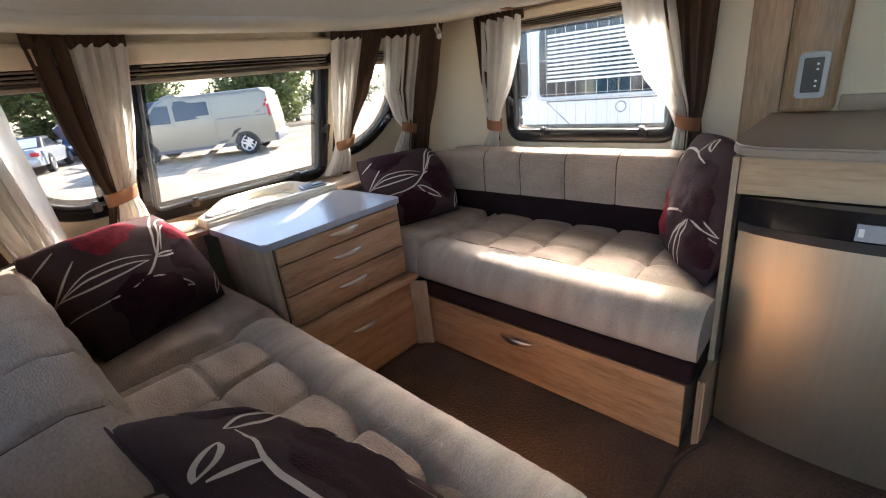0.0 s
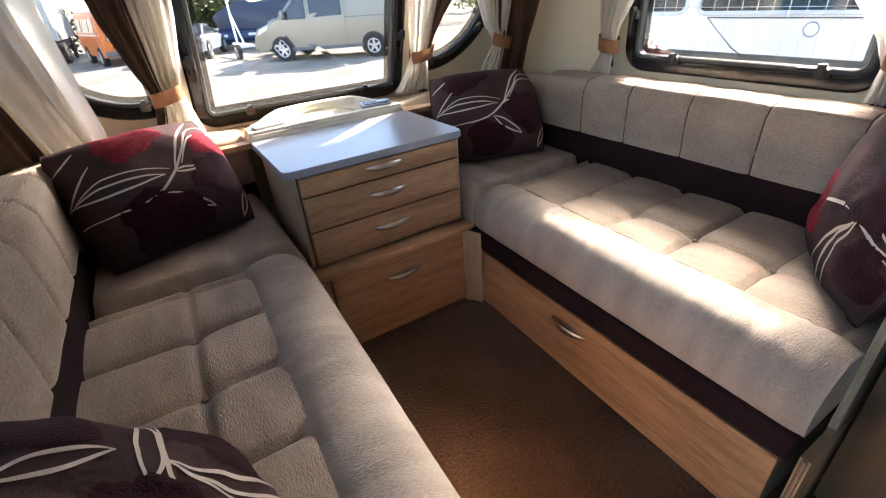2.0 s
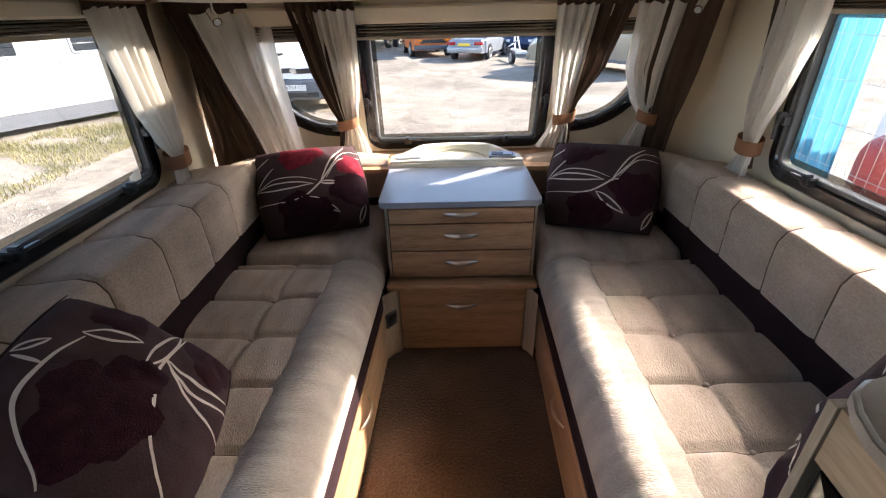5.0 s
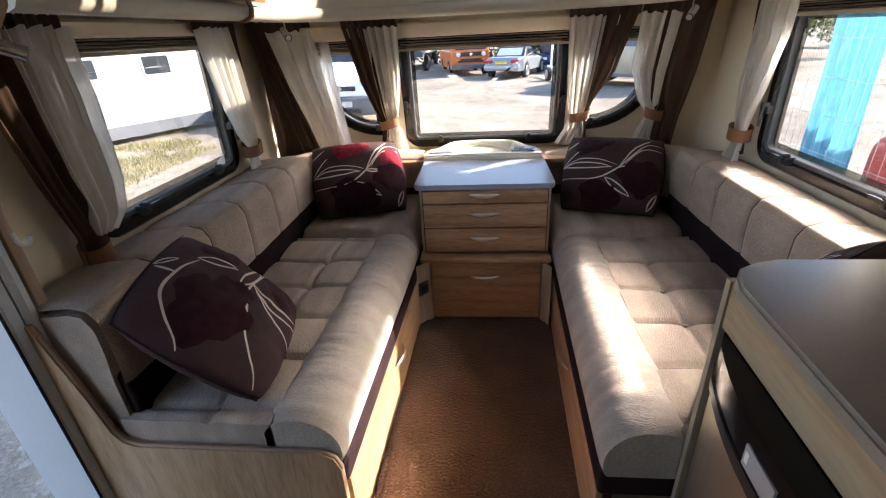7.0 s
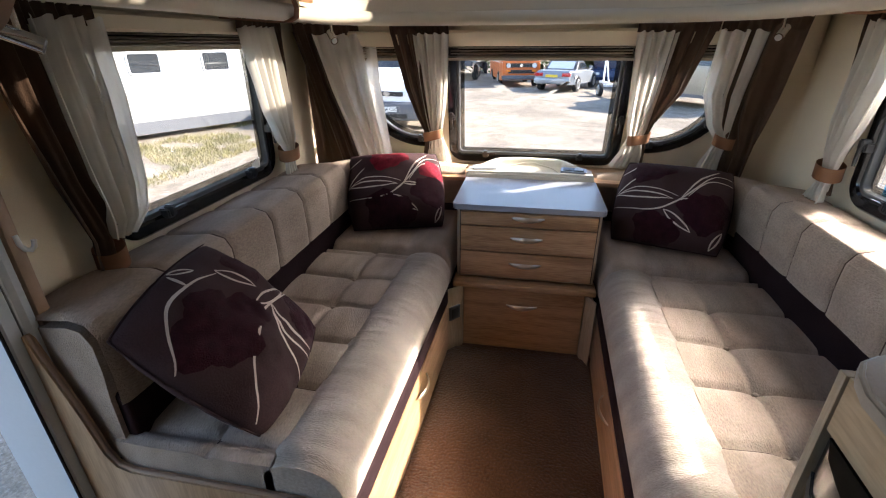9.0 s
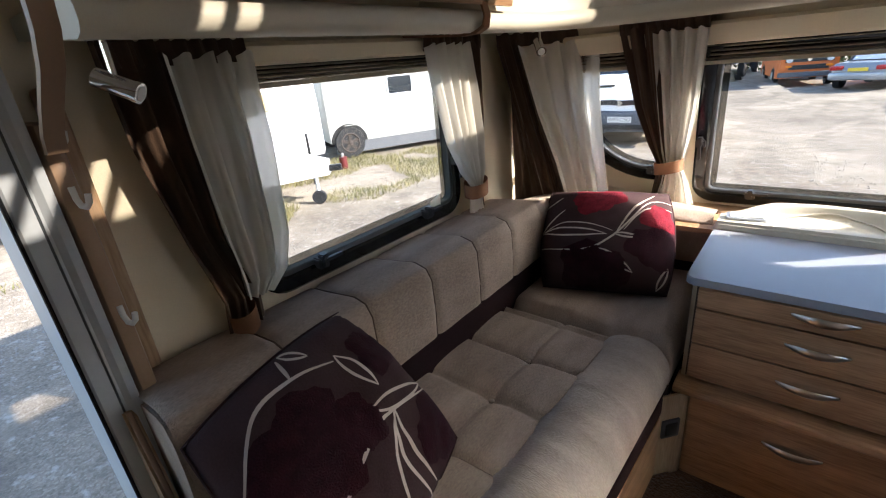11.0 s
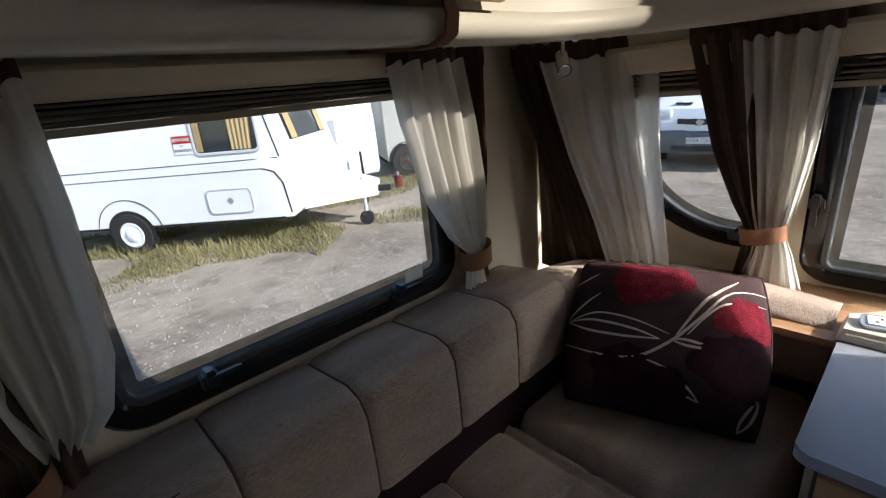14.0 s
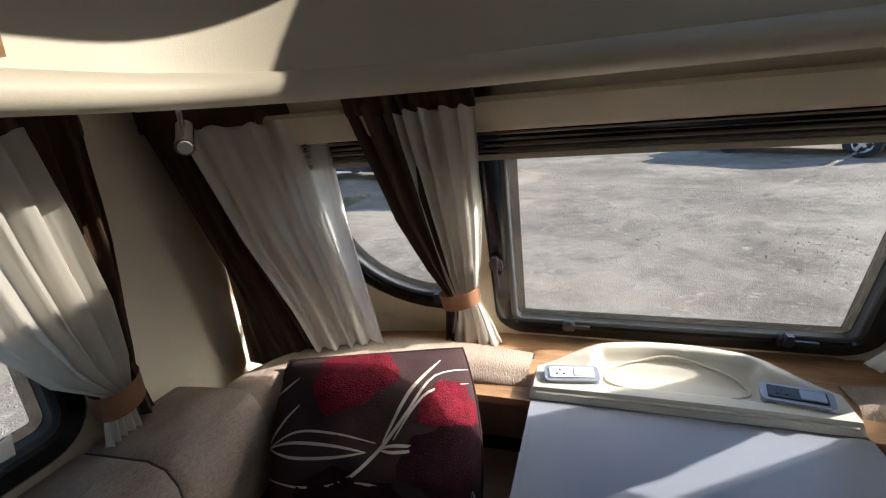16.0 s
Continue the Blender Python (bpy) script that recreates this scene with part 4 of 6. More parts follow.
spot((-0.935, -1.03, 1.322), (0.60, 0.55, -0.40), "chrome barrel spot lamp under the locker, off")
spot((-0.85, 0.165, 1.335), (0.5, -0.6, -0.45), "small chrome spot lamp in the corner, off")
spot((0.82, 0.165, 1.335), (-0.5, -0.6, -0.45), "small chrome spot lamp in the corner, off")
st = thing("locker_strap", (-0.85, -0.22, 1.38), "brown divider strap round the locker lip", "trim", "locker straps")
for s, xl in ((-1, -0.83), (1, 0.80)):
    tgt = st if s < 0 else thing("locker_strap", (0.82, -0.22, 1.38), "brown divider strap round the locker lip", "trim", "locker straps")
    path = [(xl - s * 0.012 + s * o, z) for o, z in ((0.11, 1.72), (0.02, 1.46), (-0.012, 1.444), (-0.022, 1.414), (-0.016, 1.386), (0.01, 1.374), (0.06, 1.372), (0.26, 1.388))]
    part("strap", sweep([(-0.013, 0), (0.013, 0), (0.013, 1), (-0.013, 1)],
                        [lambda a, b, x=x, z=z, s=s: Vector((x + s * 0.006 * b, -0.219 + a, z + 0.006 * b * (0 if z > 1.40 else 1))) for x, z in path]), TIE, tgt, "", 40)

# ---- sill, tray and sockets behind the chest ----
sl = thing("front_sill", (0, 0.62, 0.66), "oak sill board under the front window", "sill", kind="structure")
part("board", sweep([(0.0, 0.672), (0.0, 0.690), (1.0, 0.690), (1.0, 0.672)],
                    [lambda a, b, x=-0.9 + 1.77 * k / 20: Vector((x, 0.44 + (front_y(x) + 0.008 - 0.44) * a, b)) for k in range(21)]), WOODX, sl)
tr = thing("moulded_tray", (-0.01, 0.5, 0.692), "cream moulded tray with built-in sockets behind the chest", "tray")


def tray_out(t):
    """Back outline of the tray, bowed towards the window."""
    return 0.535 + 0.115 * (1 - t * t) ** 0.9


def tray_top(u, v):
    t = u * 2 - 1
    x = -0.012 + t * 0.315
    y0, y1 = 0.447, tray_out(t)
    y = y0 + (y1 - y0) * v
    ridge = 0.035 * smooth01((v - 0.55) / 0.25) * smooth01((1 - v) / 0.06) * smooth01((0.95 - abs(t)) / 0.5)
    rim = 0.028 * smooth01(v / 0.06) * smooth01((1 - v) / 0.05) * smooth01((1 - abs(t)) / 0.03)
    bx = smooth01((0.56 - abs(t)) / 0.07)
    bowl = bx * smooth01((v - 0.20) / 0.10) * smooth01((0.86 - v) / 0.10)
    return Vector((x, y, 0.694 + rim + ridge * (1 - bowl * 0.4) - 0.020 * bowl))


part("tray_body", block(64, 36, tray_top, 0.692), LOCKER, tr, "cream textured plastic", 50)
part("front_rim", tube([tray_top(k / 40, 0.03) + Vector((0, 0, 0.001)) for k in range(1, 40)], 0.0035, 6), LOCKER, tr, "rounded front rim", 60)
part("pocket_edge", tube([tray_top(0.5 + 0.235 * math.cos(a), 0.53 + 0.27 * math.sin(a)) + Vector((0, 0, 0.002)) for a in [2 * math.pi * k / 40 for k in range(40)]], 0.003, 6, closed=True), LOCKER, tr, "rounded pocket edge", 60)
for x, sgn in ((-0.235, -1), (0.205, 1)):
    sk = thing("socket", (x, 0.505, 0.722), "silver-grey double mains socket in the tray", "socket", "tray sockets")
    m = Matrix.Translation((x, 0.506, 0.724)) @ Euler((radians(8), 0, radians(-9 * sgn))).to_matrix().to_4x4()
    lo = rounded(-0.062, 0.062, -0.026, 0.026, 0.012)
    bm = slab(lo, lambda u, z, d: m @ Vector((u, z, d)), -0.004, 0.010)
    pl = part("plate", bm, GREYPL, sk, "silver-grey surround", 40)
    part("insert", slab(rounded(-0.050, 0.050, -0.017, 0.017, 0.003), lambda u, z, d: m @ Vector((u, z, d)), 0.0095, 0.0125), WHITEPL if sgn < 0 else BLACKPL, pl, "", 40)
    for dx, dy, w, h in ((-0.026, 0.007, 0.004, 0.006), (-0.034, -0.006, 0.006, 0.004), (-0.018, -0.006, 0.006, 0.004)):
        part("slot", slab([(dx - w / 2, dy - h / 2), (dx + w / 2, dy - h / 2), (dx + w / 2, dy + h / 2), (dx - w / 2, dy + h / 2)], lambda u, z, d: m @ Vector((u, z, d)), 0.012, 0.0135), BLACKPL, pl)
    if sgn > 0:
        part("flap", slab(rounded(0.004, 0.046, -0.014, 0.014, 0.003), lambda u, z, d: m @ Vector((u, z, d)), 0.012, 0.0145), GREYPL, pl, "", 40)
    else:
        part("flap", slab(rounded(0.006, 0.046, -0.014, 0.014, 0.003), lambda u, z, d: m @ Vector((u, z, d)), 0.012, 0.0145), WHITEPL, pl, "", 40)

# socket on the splayed filler at the foot of the nearside sofa
fs = thing("floor_socket", (-0.30, -0.07, 0.2), "small black outlet on the grey filler panel", "socket")
fm = Matrix.Translation((-0.300, -0.052, 0.20)) @ Euler((0, 0, math.atan2(0.073, 0.062))).to_matrix().to_4x4()
pl = part("plate", box(-0.030, 0.030, -0.006, 0.004, -0.034, 0.034, 0.003, 2, None, fm), GREYSEAL, fs, "dark grey outlet frame", 40)
part("insert", box(-0.020, 0.020, -0.009, -0.004, -0.023, 0.023, 0.002, 2, None, fm), BLACKPL, pl, "", 40)

# ---- offside wall behind the kitchen: oak uprights and socket panel ----
wp = thing("wall_upright", (1.09, -1.18, 0.9), "oak uprights on the wall behind the worktop", "panelling", kind="structure")
part("board", box(WR - 0.022, WR - 0.001, -1.160, -1.045, 0.78, 1.40, 0.004), WOODZ, wp)
part("board", box(WR - 0.045, WR - 0.001, -1.312, -1.165, 0.905, 1.40, 0.02, 4), WOODZ, wp, "rounded oak cover", 40)
ws = thing("wall_socket", (1.05, -1.24, 0.95), "upright double mains socket with silver surround on the oak cover", "socket")
f = lambda u, z, d: Vector((WR - 0.046 - d, u, z))
part("surround", slab(rounded(-1.280, -1.200, 0.952, 1.095, 0.014), f, 0.0, 0.010), GREYPL, ws, "silver-grey surround", 40)
pl = part("insert", slab(rounded(-1.266, -1.214, 0.970, 1.078, 0.004), f, 0.009, 0.0125), BLACKPL, ws, "black double socket", 40)
for z in (0.998, 1.05):
    for du, dz in ((-0.012, 0.008), (-0.012, -0.008)):
        part("slot", slab([(-1.24 + du - 0.003, z + dz - 0.003), (-1.24 + du + 0.003, z + dz - 0.003), (-1.24 + du + 0.003, z + dz + 0.003), (-1.24 + du - 0.003, z + dz + 0.003)], f, 0.012, 0.0135), WHITEPL, pl)
part("splashback", box(WR - 0.016, WR - 0.001, -2.6, -1.32, 0.905, 0.955, 0.004), WORKTOP, ku, "low upstand behind the worktop", 40)


# ---- scatter cushions ----
def pillow_surface(size, thick, tall=1.0, sagging=0.0):
    soft = 0.20 if sagging else 0.16
    power = 0.56 if sagging else 0.52
    def h(u, v, side=1):
        e = (1 - abs(u) ** 2.4) * (1 - abs(v) ** 2.4)
        return side * thick * 0.5 * max(0.0, e) ** power
    def p(u, v, side=1, lift=0.0):
        round_u = u * math.sqrt(1 - v * v * soft) * 1.03
        round_v = v * math.sqrt(1 - u * u * soft) * 1.03 * tall
        w = 0.012 * noise.noise(Vector((u * 2.2, v * 2.2, side * 2.0))) + 0.004 * noise.noise(Vector((u * 6, v * 6, side * 4.0)))
        sag = -0.05 * size * sagging * (1 - u * u) * v
        e = max(0.0, (1 - u * u) * (1 - v * v))
        return Vector((round_u * size / 2, round_v * size / 2 + sag, h(u, v, side) + (lift + w * min(1, e * 6)) * side))
    return p


def strip(p, pts, w, n=18, taper=True):
    """An embroidered line on the cushion's front, from points in its plane."""
    pts = [Vector((a, b)) for a, b in pts]
    def at(t):
        k = t * (len(pts) - 1)
        i = min(int(k), len(pts) - 2)
        f = k - i
        p0, p1, p2, p3 = pts[max(i - 1, 0)], pts[i], pts[i + 1], pts[min(i + 2, len(pts) - 1)]
        return 0.5 * ((2 * p1) + (p2 - p0) * f + (2 * p0 - 5 * p1 + 4 * p2 - p3) * f * f + (3 * p1 - p0 - 3 * p2 + p3) * f ** 3)
    bm = bmesh.new()
    rows = []
    for i in range(n + 1):
        t = i / n
        c = at(t)
        d = (at(min(t + 0.02, 1)) - at(max(t - 0.02, 0))).normalized()
        nn = Vector((-d.y, d.x))
        ww = w * (0.35 + 0.65 * math.sin(math.pi * min(1, t * 1.02)) if taper else 1)
        rows.append([bm.verts.new(p(*(c + nn * ww * k), 1, 0.0022)) for k in (-1, 0, 1)])
    for A, B in zip(rows, rows[1:]):
        for k in (0, 1):
            bm.faces.new((A[k], A[k + 1], B[k + 1], B[k]))
    return bm


def leaf(p, a, b, w):
    """A leaf drawn as two bowed lines from a to b."""
    a, b = Vector(a), Vector(b)
    d = b - a
    n = Vector((-d.y, d.x)).normalized() * w
    bm = strip(p, [a, a + d * 0.3 + n, a + d * 0.7 + n * 0.8, b], 0.016)
    join(bm, strip(p, [a, a + d * 0.3 - n, a + d * 0.7 - n * 0.8, b], 0.016))
    return bm


def blotch(p, cu, cv, r, seed):
    """A many-lobed flower of pile."""
    bm = bmesh.new()
    N = 44
    rnd = random.Random(seed)
    ph = rnd.random() * 6
    rows = []
    for k in range(1, 7):
        rows.append([])
        for i in range(N):
            a = 2 * math.pi * i / N
            rr = r * k / 6 * (1 + 0.13 * math.sin(3 * a + ph) + 0.07 * math.sin(7 * a + ph * 2) + 0.03 * math.sin(19 * a))
            u, v = cu + rr * math.cos(a), cv + rr * math.sin(a)
            rows[-1].append(bm.verts.new(p(max(-0.985, min(0.985, u)), max(-0.985, min(0.985, v)), 1, 0.0016 if k == 6 else 0.003)))
    c = bm.verts.new(p(max(-0.98, min(0.98, cu)), max(-0.98, min(0.98, cv)), 1, 0.003))
    for i in range(N):
        bm.faces.new((c, rows[0][i], rows[0][(i + 1) % N]))
    for A, B in zip(rows, rows[1:]):
        for i in range(N):
            bm.faces.new((A[i], B[i], B[(i + 1) % N], A[(i + 1) % N]))
    return bm


def pillow(m, label, lines, leaves, flowers, size=0.43, thick=0.15, tall=1.0, sagging=0.0):
    c = thing("scatter_cushion", (0, 0, 0), label, "cushion", "scatter cushions")
    p = pillow_surface(size, thick, tall, sagging)
    bm = grid(36, 36, lambda u, v: p(u * 2 - 1, v * 2 - 1, 1))
    join(bm, grid(36, 36, lambda u, v: p(u * 2 - 1, v * 2 - 1, -1)))
    bmesh.ops.remove_doubles(bm, verts=bm.verts, dist=0.0009)
    part("cover", bm, PILLOW, c, "dark brown woven cover", 180)
    edge = [p(math.cos(a) * 0.999 / max(abs(math.cos(a)), abs(math.sin(a))), math.sin(a) * 0.999 / max(abs(math.cos(a)), abs(math.sin(a)))) for a in [2 * math.pi * k / 96 for k in range(96)]]
    part("piping", tube(edge, 0.0025, 6, closed=True), PILLOW, c, "brown edge seam", 180)
    for (u, v, r), red, sd in flowers:
        part("flower", blotch(p, u, v, r, sd), PETALRED if red else PETAL, c, "crimson pile flower" if red else "dark plum pile flower", 180)
    for pts, w in lines:
        part("stem", strip(p, pts, w, 26), LEAF, c, "cream embroidered stem", 180)
    for a, b, w in leaves:
        part("leaf", leaf(p, a, b, w), LEAF, c, "cream embroidered leaf", 180)
    c.matrix_basis = m
    return c


def lean(at, facing, tilt, spin=0):
    """Pose of a cushion: its front turned to the compass angle facing (degrees from +x), tilted back."""
    return Matrix.Translation(at) @ Euler((0, 0, radians(facing))).to_matrix().to_4x4() @ pose(0, 0, 0, 0, 90 - tilt, 0) @ pose(0, 0, 0, 0, 0, 90 + spin)


front_lines = [(((-0.97, -0.02), (-0.62, 0.14), (-0.25, 0.10), (0.10, -0.02)), 0.012), (((-0.97, -0.30), (-0.6, -0.38), (-0.2, -0.36), (0.10, -0.12), (0.35, 0.22), (0.62, 0.62), (0.98, 0.72)), 0.016),
               (((-0.97, 0.0), (-0.8, 0.22), (-0.62, 0.42)), 0.014), (((0.16, -0.02), (0.42, 0.50), (0.72, 0.82)), 0.017), (((0.25, 0.0), (0.55, 0.44), (0.95, 0.55)), 0.012), (((-0.97, 0.55), (-0.7, 0.72)), 0.016)]
front_leaves = [((-0.95, 0.0), (0.02, -0.10), 0.07), ((-0.10, -0.36), (0.42, -0.72), 0.06), ((0.12, -0.08), (0.48, -0.10), 0.03), ((0.82, -0.95), (0.92, -0.55), 0.04)]
pillow(lean((-0.645, 0.285, 0.648), -72, 40, 0), "brown scatter cushion with crimson flowers propped in the sofa corner", front_lines, front_leaves,
       [((-0.15, 0.72, 0.40), True, 3), ((0.74, 0.30, 0.26), True, 5), ((0.72, -0.24, 0.40), False, 6), ((-0.18, -0.74, 0.50), False, 8)], 0.455, 0.27, 0.92, 1)
pillow(lean((0.615, 0.285, 0.640), -108, 40, 0), "brown scatter cushion with plum flowers propped in the sofa corner", front_lines, front_leaves,
       [((-0.45, 0.68, 0.40), False, 13), ((0.56, -0.25, 0.42), False, 15), ((-0.2, -0.8, 0.40), False, 18)], 0.455, 0.27, 0.92, 1)
rear_lines = [(((-0.95, 0.28), (-0.55, 0.72), (-0.10, 0.74), (0.35, 0.60)), 0.018), (((-0.95, -0.75), (-0.45, -0.30), (0.1, -0.10), (0.42, -0.12), (0.97, -0.30)), 0.018), (((0.42, -0.12), (0.10, -0.45), (-0.12, -0.95)), 0.018),
              (((0.40, -0.12), (0.18, -0.50), (0.22, -0.97)), 0.02), (((0.42, -0.12), (0.32, -0.5), (0.34, -0.9)), 0.02), (((-0.08, 0.74), (0.0, 0.95)), 0.018)]
rear_leaves = [((0.20, 0.05), (0.97, -0.22), 0.07), ((0.40, 0.64), (0.46, 0.15), 0.06), ((0.05, 0.97), (0.22, 0.80), 0.04)]
pillow(lean((-0.748, -0.908, 0.622), 3, 42, 8), "large brown scatter cushion with plum flowers leaning on the backrest", rear_lines, rear_leaves,
       [((-0.38, 0.22, 0.46), False, 23), ((0.05, 0.05, 0.26), False, 24), ((0.76, 0.42, 0.26), False, 25), ((0.74, -0.62, 0.34), False, 26)], 0.43, 0.16)
pillow(lean((0.690, -1.035, 0.662), 124, 13, 0), "brown scatter cushion with plum flowers against the kitchen panel", rear_lines, rear_leaves,
       [((0.38, 0.22, 0.45), False, 33), ((-0.6, -0.35, 0.36), True, 34), ((0.7, -0.5, 0.3), False, 35)], 0.43, 0.15)

# small white card tucked in the nearside window's corner
wc = thing("paper_card", lmap(-0.11, 0.845, 0.0), "small white paper card standing on the window frame", "card")
part("card", slab([(-0.145, 0.846), (-0.085, 0.842), (-0.080, 0.882), (-0.138, 0.868)], lmap, -0.012, -0.0105), WHITEPL, wc)

# ---- vehicles in the yard; each is built round its own origin, nose to +y, wheels on z = 0 ----
def paint(name, c, rough=0.25, metal=0.0):
    return material(name, c, rough, metal, 0.06, 1.5, 60, 0.02)


P_SILVER = paint("silver_beige_paint", (0.215, 0.195, 0.155), 0.3, 0.35)
P_ORANGE = paint("orange_paint", (0.55, 0.13, 0.02), 0.35)
P_WHITE = paint("white_vehicle_paint", (0.78, 0.78, 0.77), 0.35)
P_GREYSIL = paint("cool_silver_paint", (0.30, 0.32, 0.34), 0.25, 0.4)
P_BLUE = paint("dark_blue_paint", (0.02, 0.035, 0.08), 0.25)
P_TEAL = paint("turquoise_paint", (0.02, 0.30, 0.42), 0.3)
P_NAVY = paint("navy_cover", (0.025, 0.035, 0.06), 0.6)
P_MAROON = paint("maroon_paint", (0.12, 0.02, 0.02), 0.4)
TINT = material("dark_vehicle_glass", (0.02, 0.025, 0.03), 0.06, 0, 0.1, 2, 50, 0)
TYRE = material("tyre_rubber", (0.015, 0.015, 0.016), 0.85, 0, 0.2, 10, 120, 0.3)
RIM = material("alloy_rim", (0.5, 0.5, 0.5), 0.3, 0.9, 0.05, 10, 100, 0)
RUST = material("rusty_wheel_steel", (0.055, 0.042, 0.034), 0.8, 0.2, 0.3, 12, 90, 0.4)
BUMPER = material("grey_bumper_plastic", (0.10, 0.105, 0.115), 0.6, 0, 0.1, 4, 120, 0.1)
RED = material("red_lens", (0.35, 0.01, 0.01), 0.25, 0, 0.1)
REDSTEEL = material("faded_red_steel", (0.27, 0.035, 0.035), 0.5, 0, 0.2, 4, 60, 0.1)
AMBER = material("amber_lens", (0.8, 0.22, 0.01), 0.25, 0, 0.1)
HEADL = material("headlamp_glass", (0.65, 0.67, 0.68), 0.12, 0.3, 0.05)
PLATE = material("number_plate_white", (0.75, 0.75, 0.72), 0.4, 0, 0.03)
PLATEY = material("number_plate_yellow", (0.7, 0.5, 0.04), 0.4, 0, 0.03)
CURTY = material("yellow_curtain", (0.40, 0.29, 0.14), 0.8, 0, 0.2, 12, 200, 0.3)
ALUPANEL = material("weathered_pale_cladding", (0.37, 0.37, 0.34), 0.45, 0, 0.12, 0.8, 20, 0.08)
BLUETARP = material("blue_tarpaulin", (0.10, 0.36, 0.52), 0.5, 0, 0.35, 2.5, 30, 0.4, (6, 6, 0.6), dist=0.02, alpha_translucent=0.4)
GALV = material("galvanised_wire", (0.45, 0.46, 0.47), 0.4, 0.8, 0.1, 10, 100, 0)


class Hull:
    """A body from its side outline (l, z), drawn in above the belt line."""
    def __init__(self, outline, half, belt, tuck, ends=0.06):
        self.o, self.h, self.belt, self.tuck = outline, half, belt, tuck
        self.l0, self.l1 = min(p[0] for p in outline), max(p[0] for p in outline)
        self.ends = ends
        self.round = 0.10

    def reach(self, l):
        """Lowest and highest z of the outline at l."""
        zs = []
        for (a, za), (b, zb) in zip(self.o, self.o[1:] + self.o[:1]):
            if min(a, b) - 1e-6 <= l <= max(a, b) + 1e-6:
                zs += [za, zb] if abs(a - b) < 1e-6 else [za + (zb - za) * (l - a) / (b - a)]
        return (min(zs), max(zs)) if zs else (0.0, 9.0)

    def x(self, l, z):
        k = min(l - self.l0, self.l1 - l)
        d = max(0.0, self.reach(min(self.l1, max(self.l0, l)))[1] - z)
        r = self.round
        lid = r * (1 - math.sqrt(max(0.0, 1 - (1 - d / r) ** 2))) if d < r else 0.0
        return self.h - self.tuck * max(0, z - self.belt) - self.ends * math.exp(-(max(0, k) / 0.25) ** 2) - lid

    def mesh(self, bevel=0.05):
        """Closed skin from cross-sections along the length."""
        ls = sorted(set([round(p[0], 4) for p in self.o] + [self.l0 + (self.l1 - self.l0) * k / 44 for k in range(45)]))
        bm = bmesh.new()
        rows = []
        for l in ls:
            z0, z1 = self.reach(l)
            sec = []
            for k in range(15):
                t = k / 14
                t = 1 - (1 - t) ** 1.7
                z = z0 + (z1 - z0) * t
                sec.append((self.x(l, z), z))
            top = sec[-1][0]
            full = sec + [(top * q, z1) for q in (0.5, -0.5)] + [(-a, b) for a, b in sec[::-1]]
            rows.append([bm.verts.new((a, l, b)) for a, b in full])
        n = len(rows[0])
        for p, q in zip(rows, rows[1:]):
            for k in range(n):
                bm.faces.new((p[k], p[(k + 1) % n], q[(k + 1) % n], q[k]))
        bm.faces.new(rows[0])
        bm.faces.new(rows[-1][::-1])
        bmesh.ops.recalc_face_normals(bm, faces=bm.faces[:])
        return bm

    def side(self, loop, s, off=0.012):
        """A pane or panel laid on a flank."""
        if len(loop) == 4:
            a, b, c, d = [Vector(p) for p in loop]
            bm = bmesh.new()
            N = 10
            rows = [[], []]
            for deep in (0, 1):
                for i in range(N + 1):
                    u = i / N
                    for j in range(N + 1):
                        p = a.lerp(b, u).lerp(d.lerp(c, u), j / N)
                        rows[deep].append(bm.verts.new((s * (self.x(p.x, p.y) + (off if not deep else -0.03)), p.x, p.y)))
            at = lambda deep, i, j: rows[deep][i * (N + 1) + j]
            for i in range(N):
                for j in range(N):
                    bm.faces.new((at(0, i, j), at(0, i + 1, j), at(0, i + 1, j + 1), at(0, i, j + 1)))
            for i in range(N):
                for j in (0, N):
                    bm.faces.new((at(0, i, j), at(0, i + 1, j), at(1, i + 1, j), at(1, i, j)))
                    bm.faces.new((at(0, j, i), at(0, j, i + 1), at(1, j, i + 1), at(1, j, i)))
            bmesh.ops.delete(bm, geom=[v for v in bm.verts if not v.link_faces], context="VERTS")
            bmesh.ops.recalc_face_normals(bm, faces=bm.faces[:])
            return bm
        bm = bmesh.new()
        A = [bm.verts.new((s * (self.x(l, z) + off), l, z)) for l, z in loop]
        B = [bm.verts.new((s * (self.x(l, z) - 0.03), l, z)) for l, z in loop]
        n = len(loop)
        bm.faces.new(A)
        bm.faces.new(B[::-1])
        for k in range(n):
            bm.faces.new((A[k], B[k], B[(k + 1) % n], A[(k + 1) % n]))
        return bm

    def across(self, i, a, b, w, off=0.01, x0=0.0):
        """A pane on the strip between outline points i and i + 1, from fraction a to b, w of the width."""
        p, q = Vector(self.o[i]), Vector(self.o[(i + 1) % len(self.o)])
        d = (q - p)
        nrm = Vector((d.y, -d.x)).normalized()
        bm = bmesh.new()
        vs = []
        for t in (a, b):
            c = p + d * t
            for lift in (off, -0.03):
                e = c + nrm * lift
                for s in (-1, 1):
                    vs.append(bm.verts.new((x0 + s * w * (self.x(c.x, c.y - 0.2) - 0.03), e.x, e.y)))
        for f in ((0, 1, 5, 4), (2, 3, 7, 6), (0, 1, 3, 2), (4, 5, 7, 6), (0, 2, 6, 4), (1, 3, 7, 5)):
            bm.faces.new([vs[k] for k in f])
        return bm


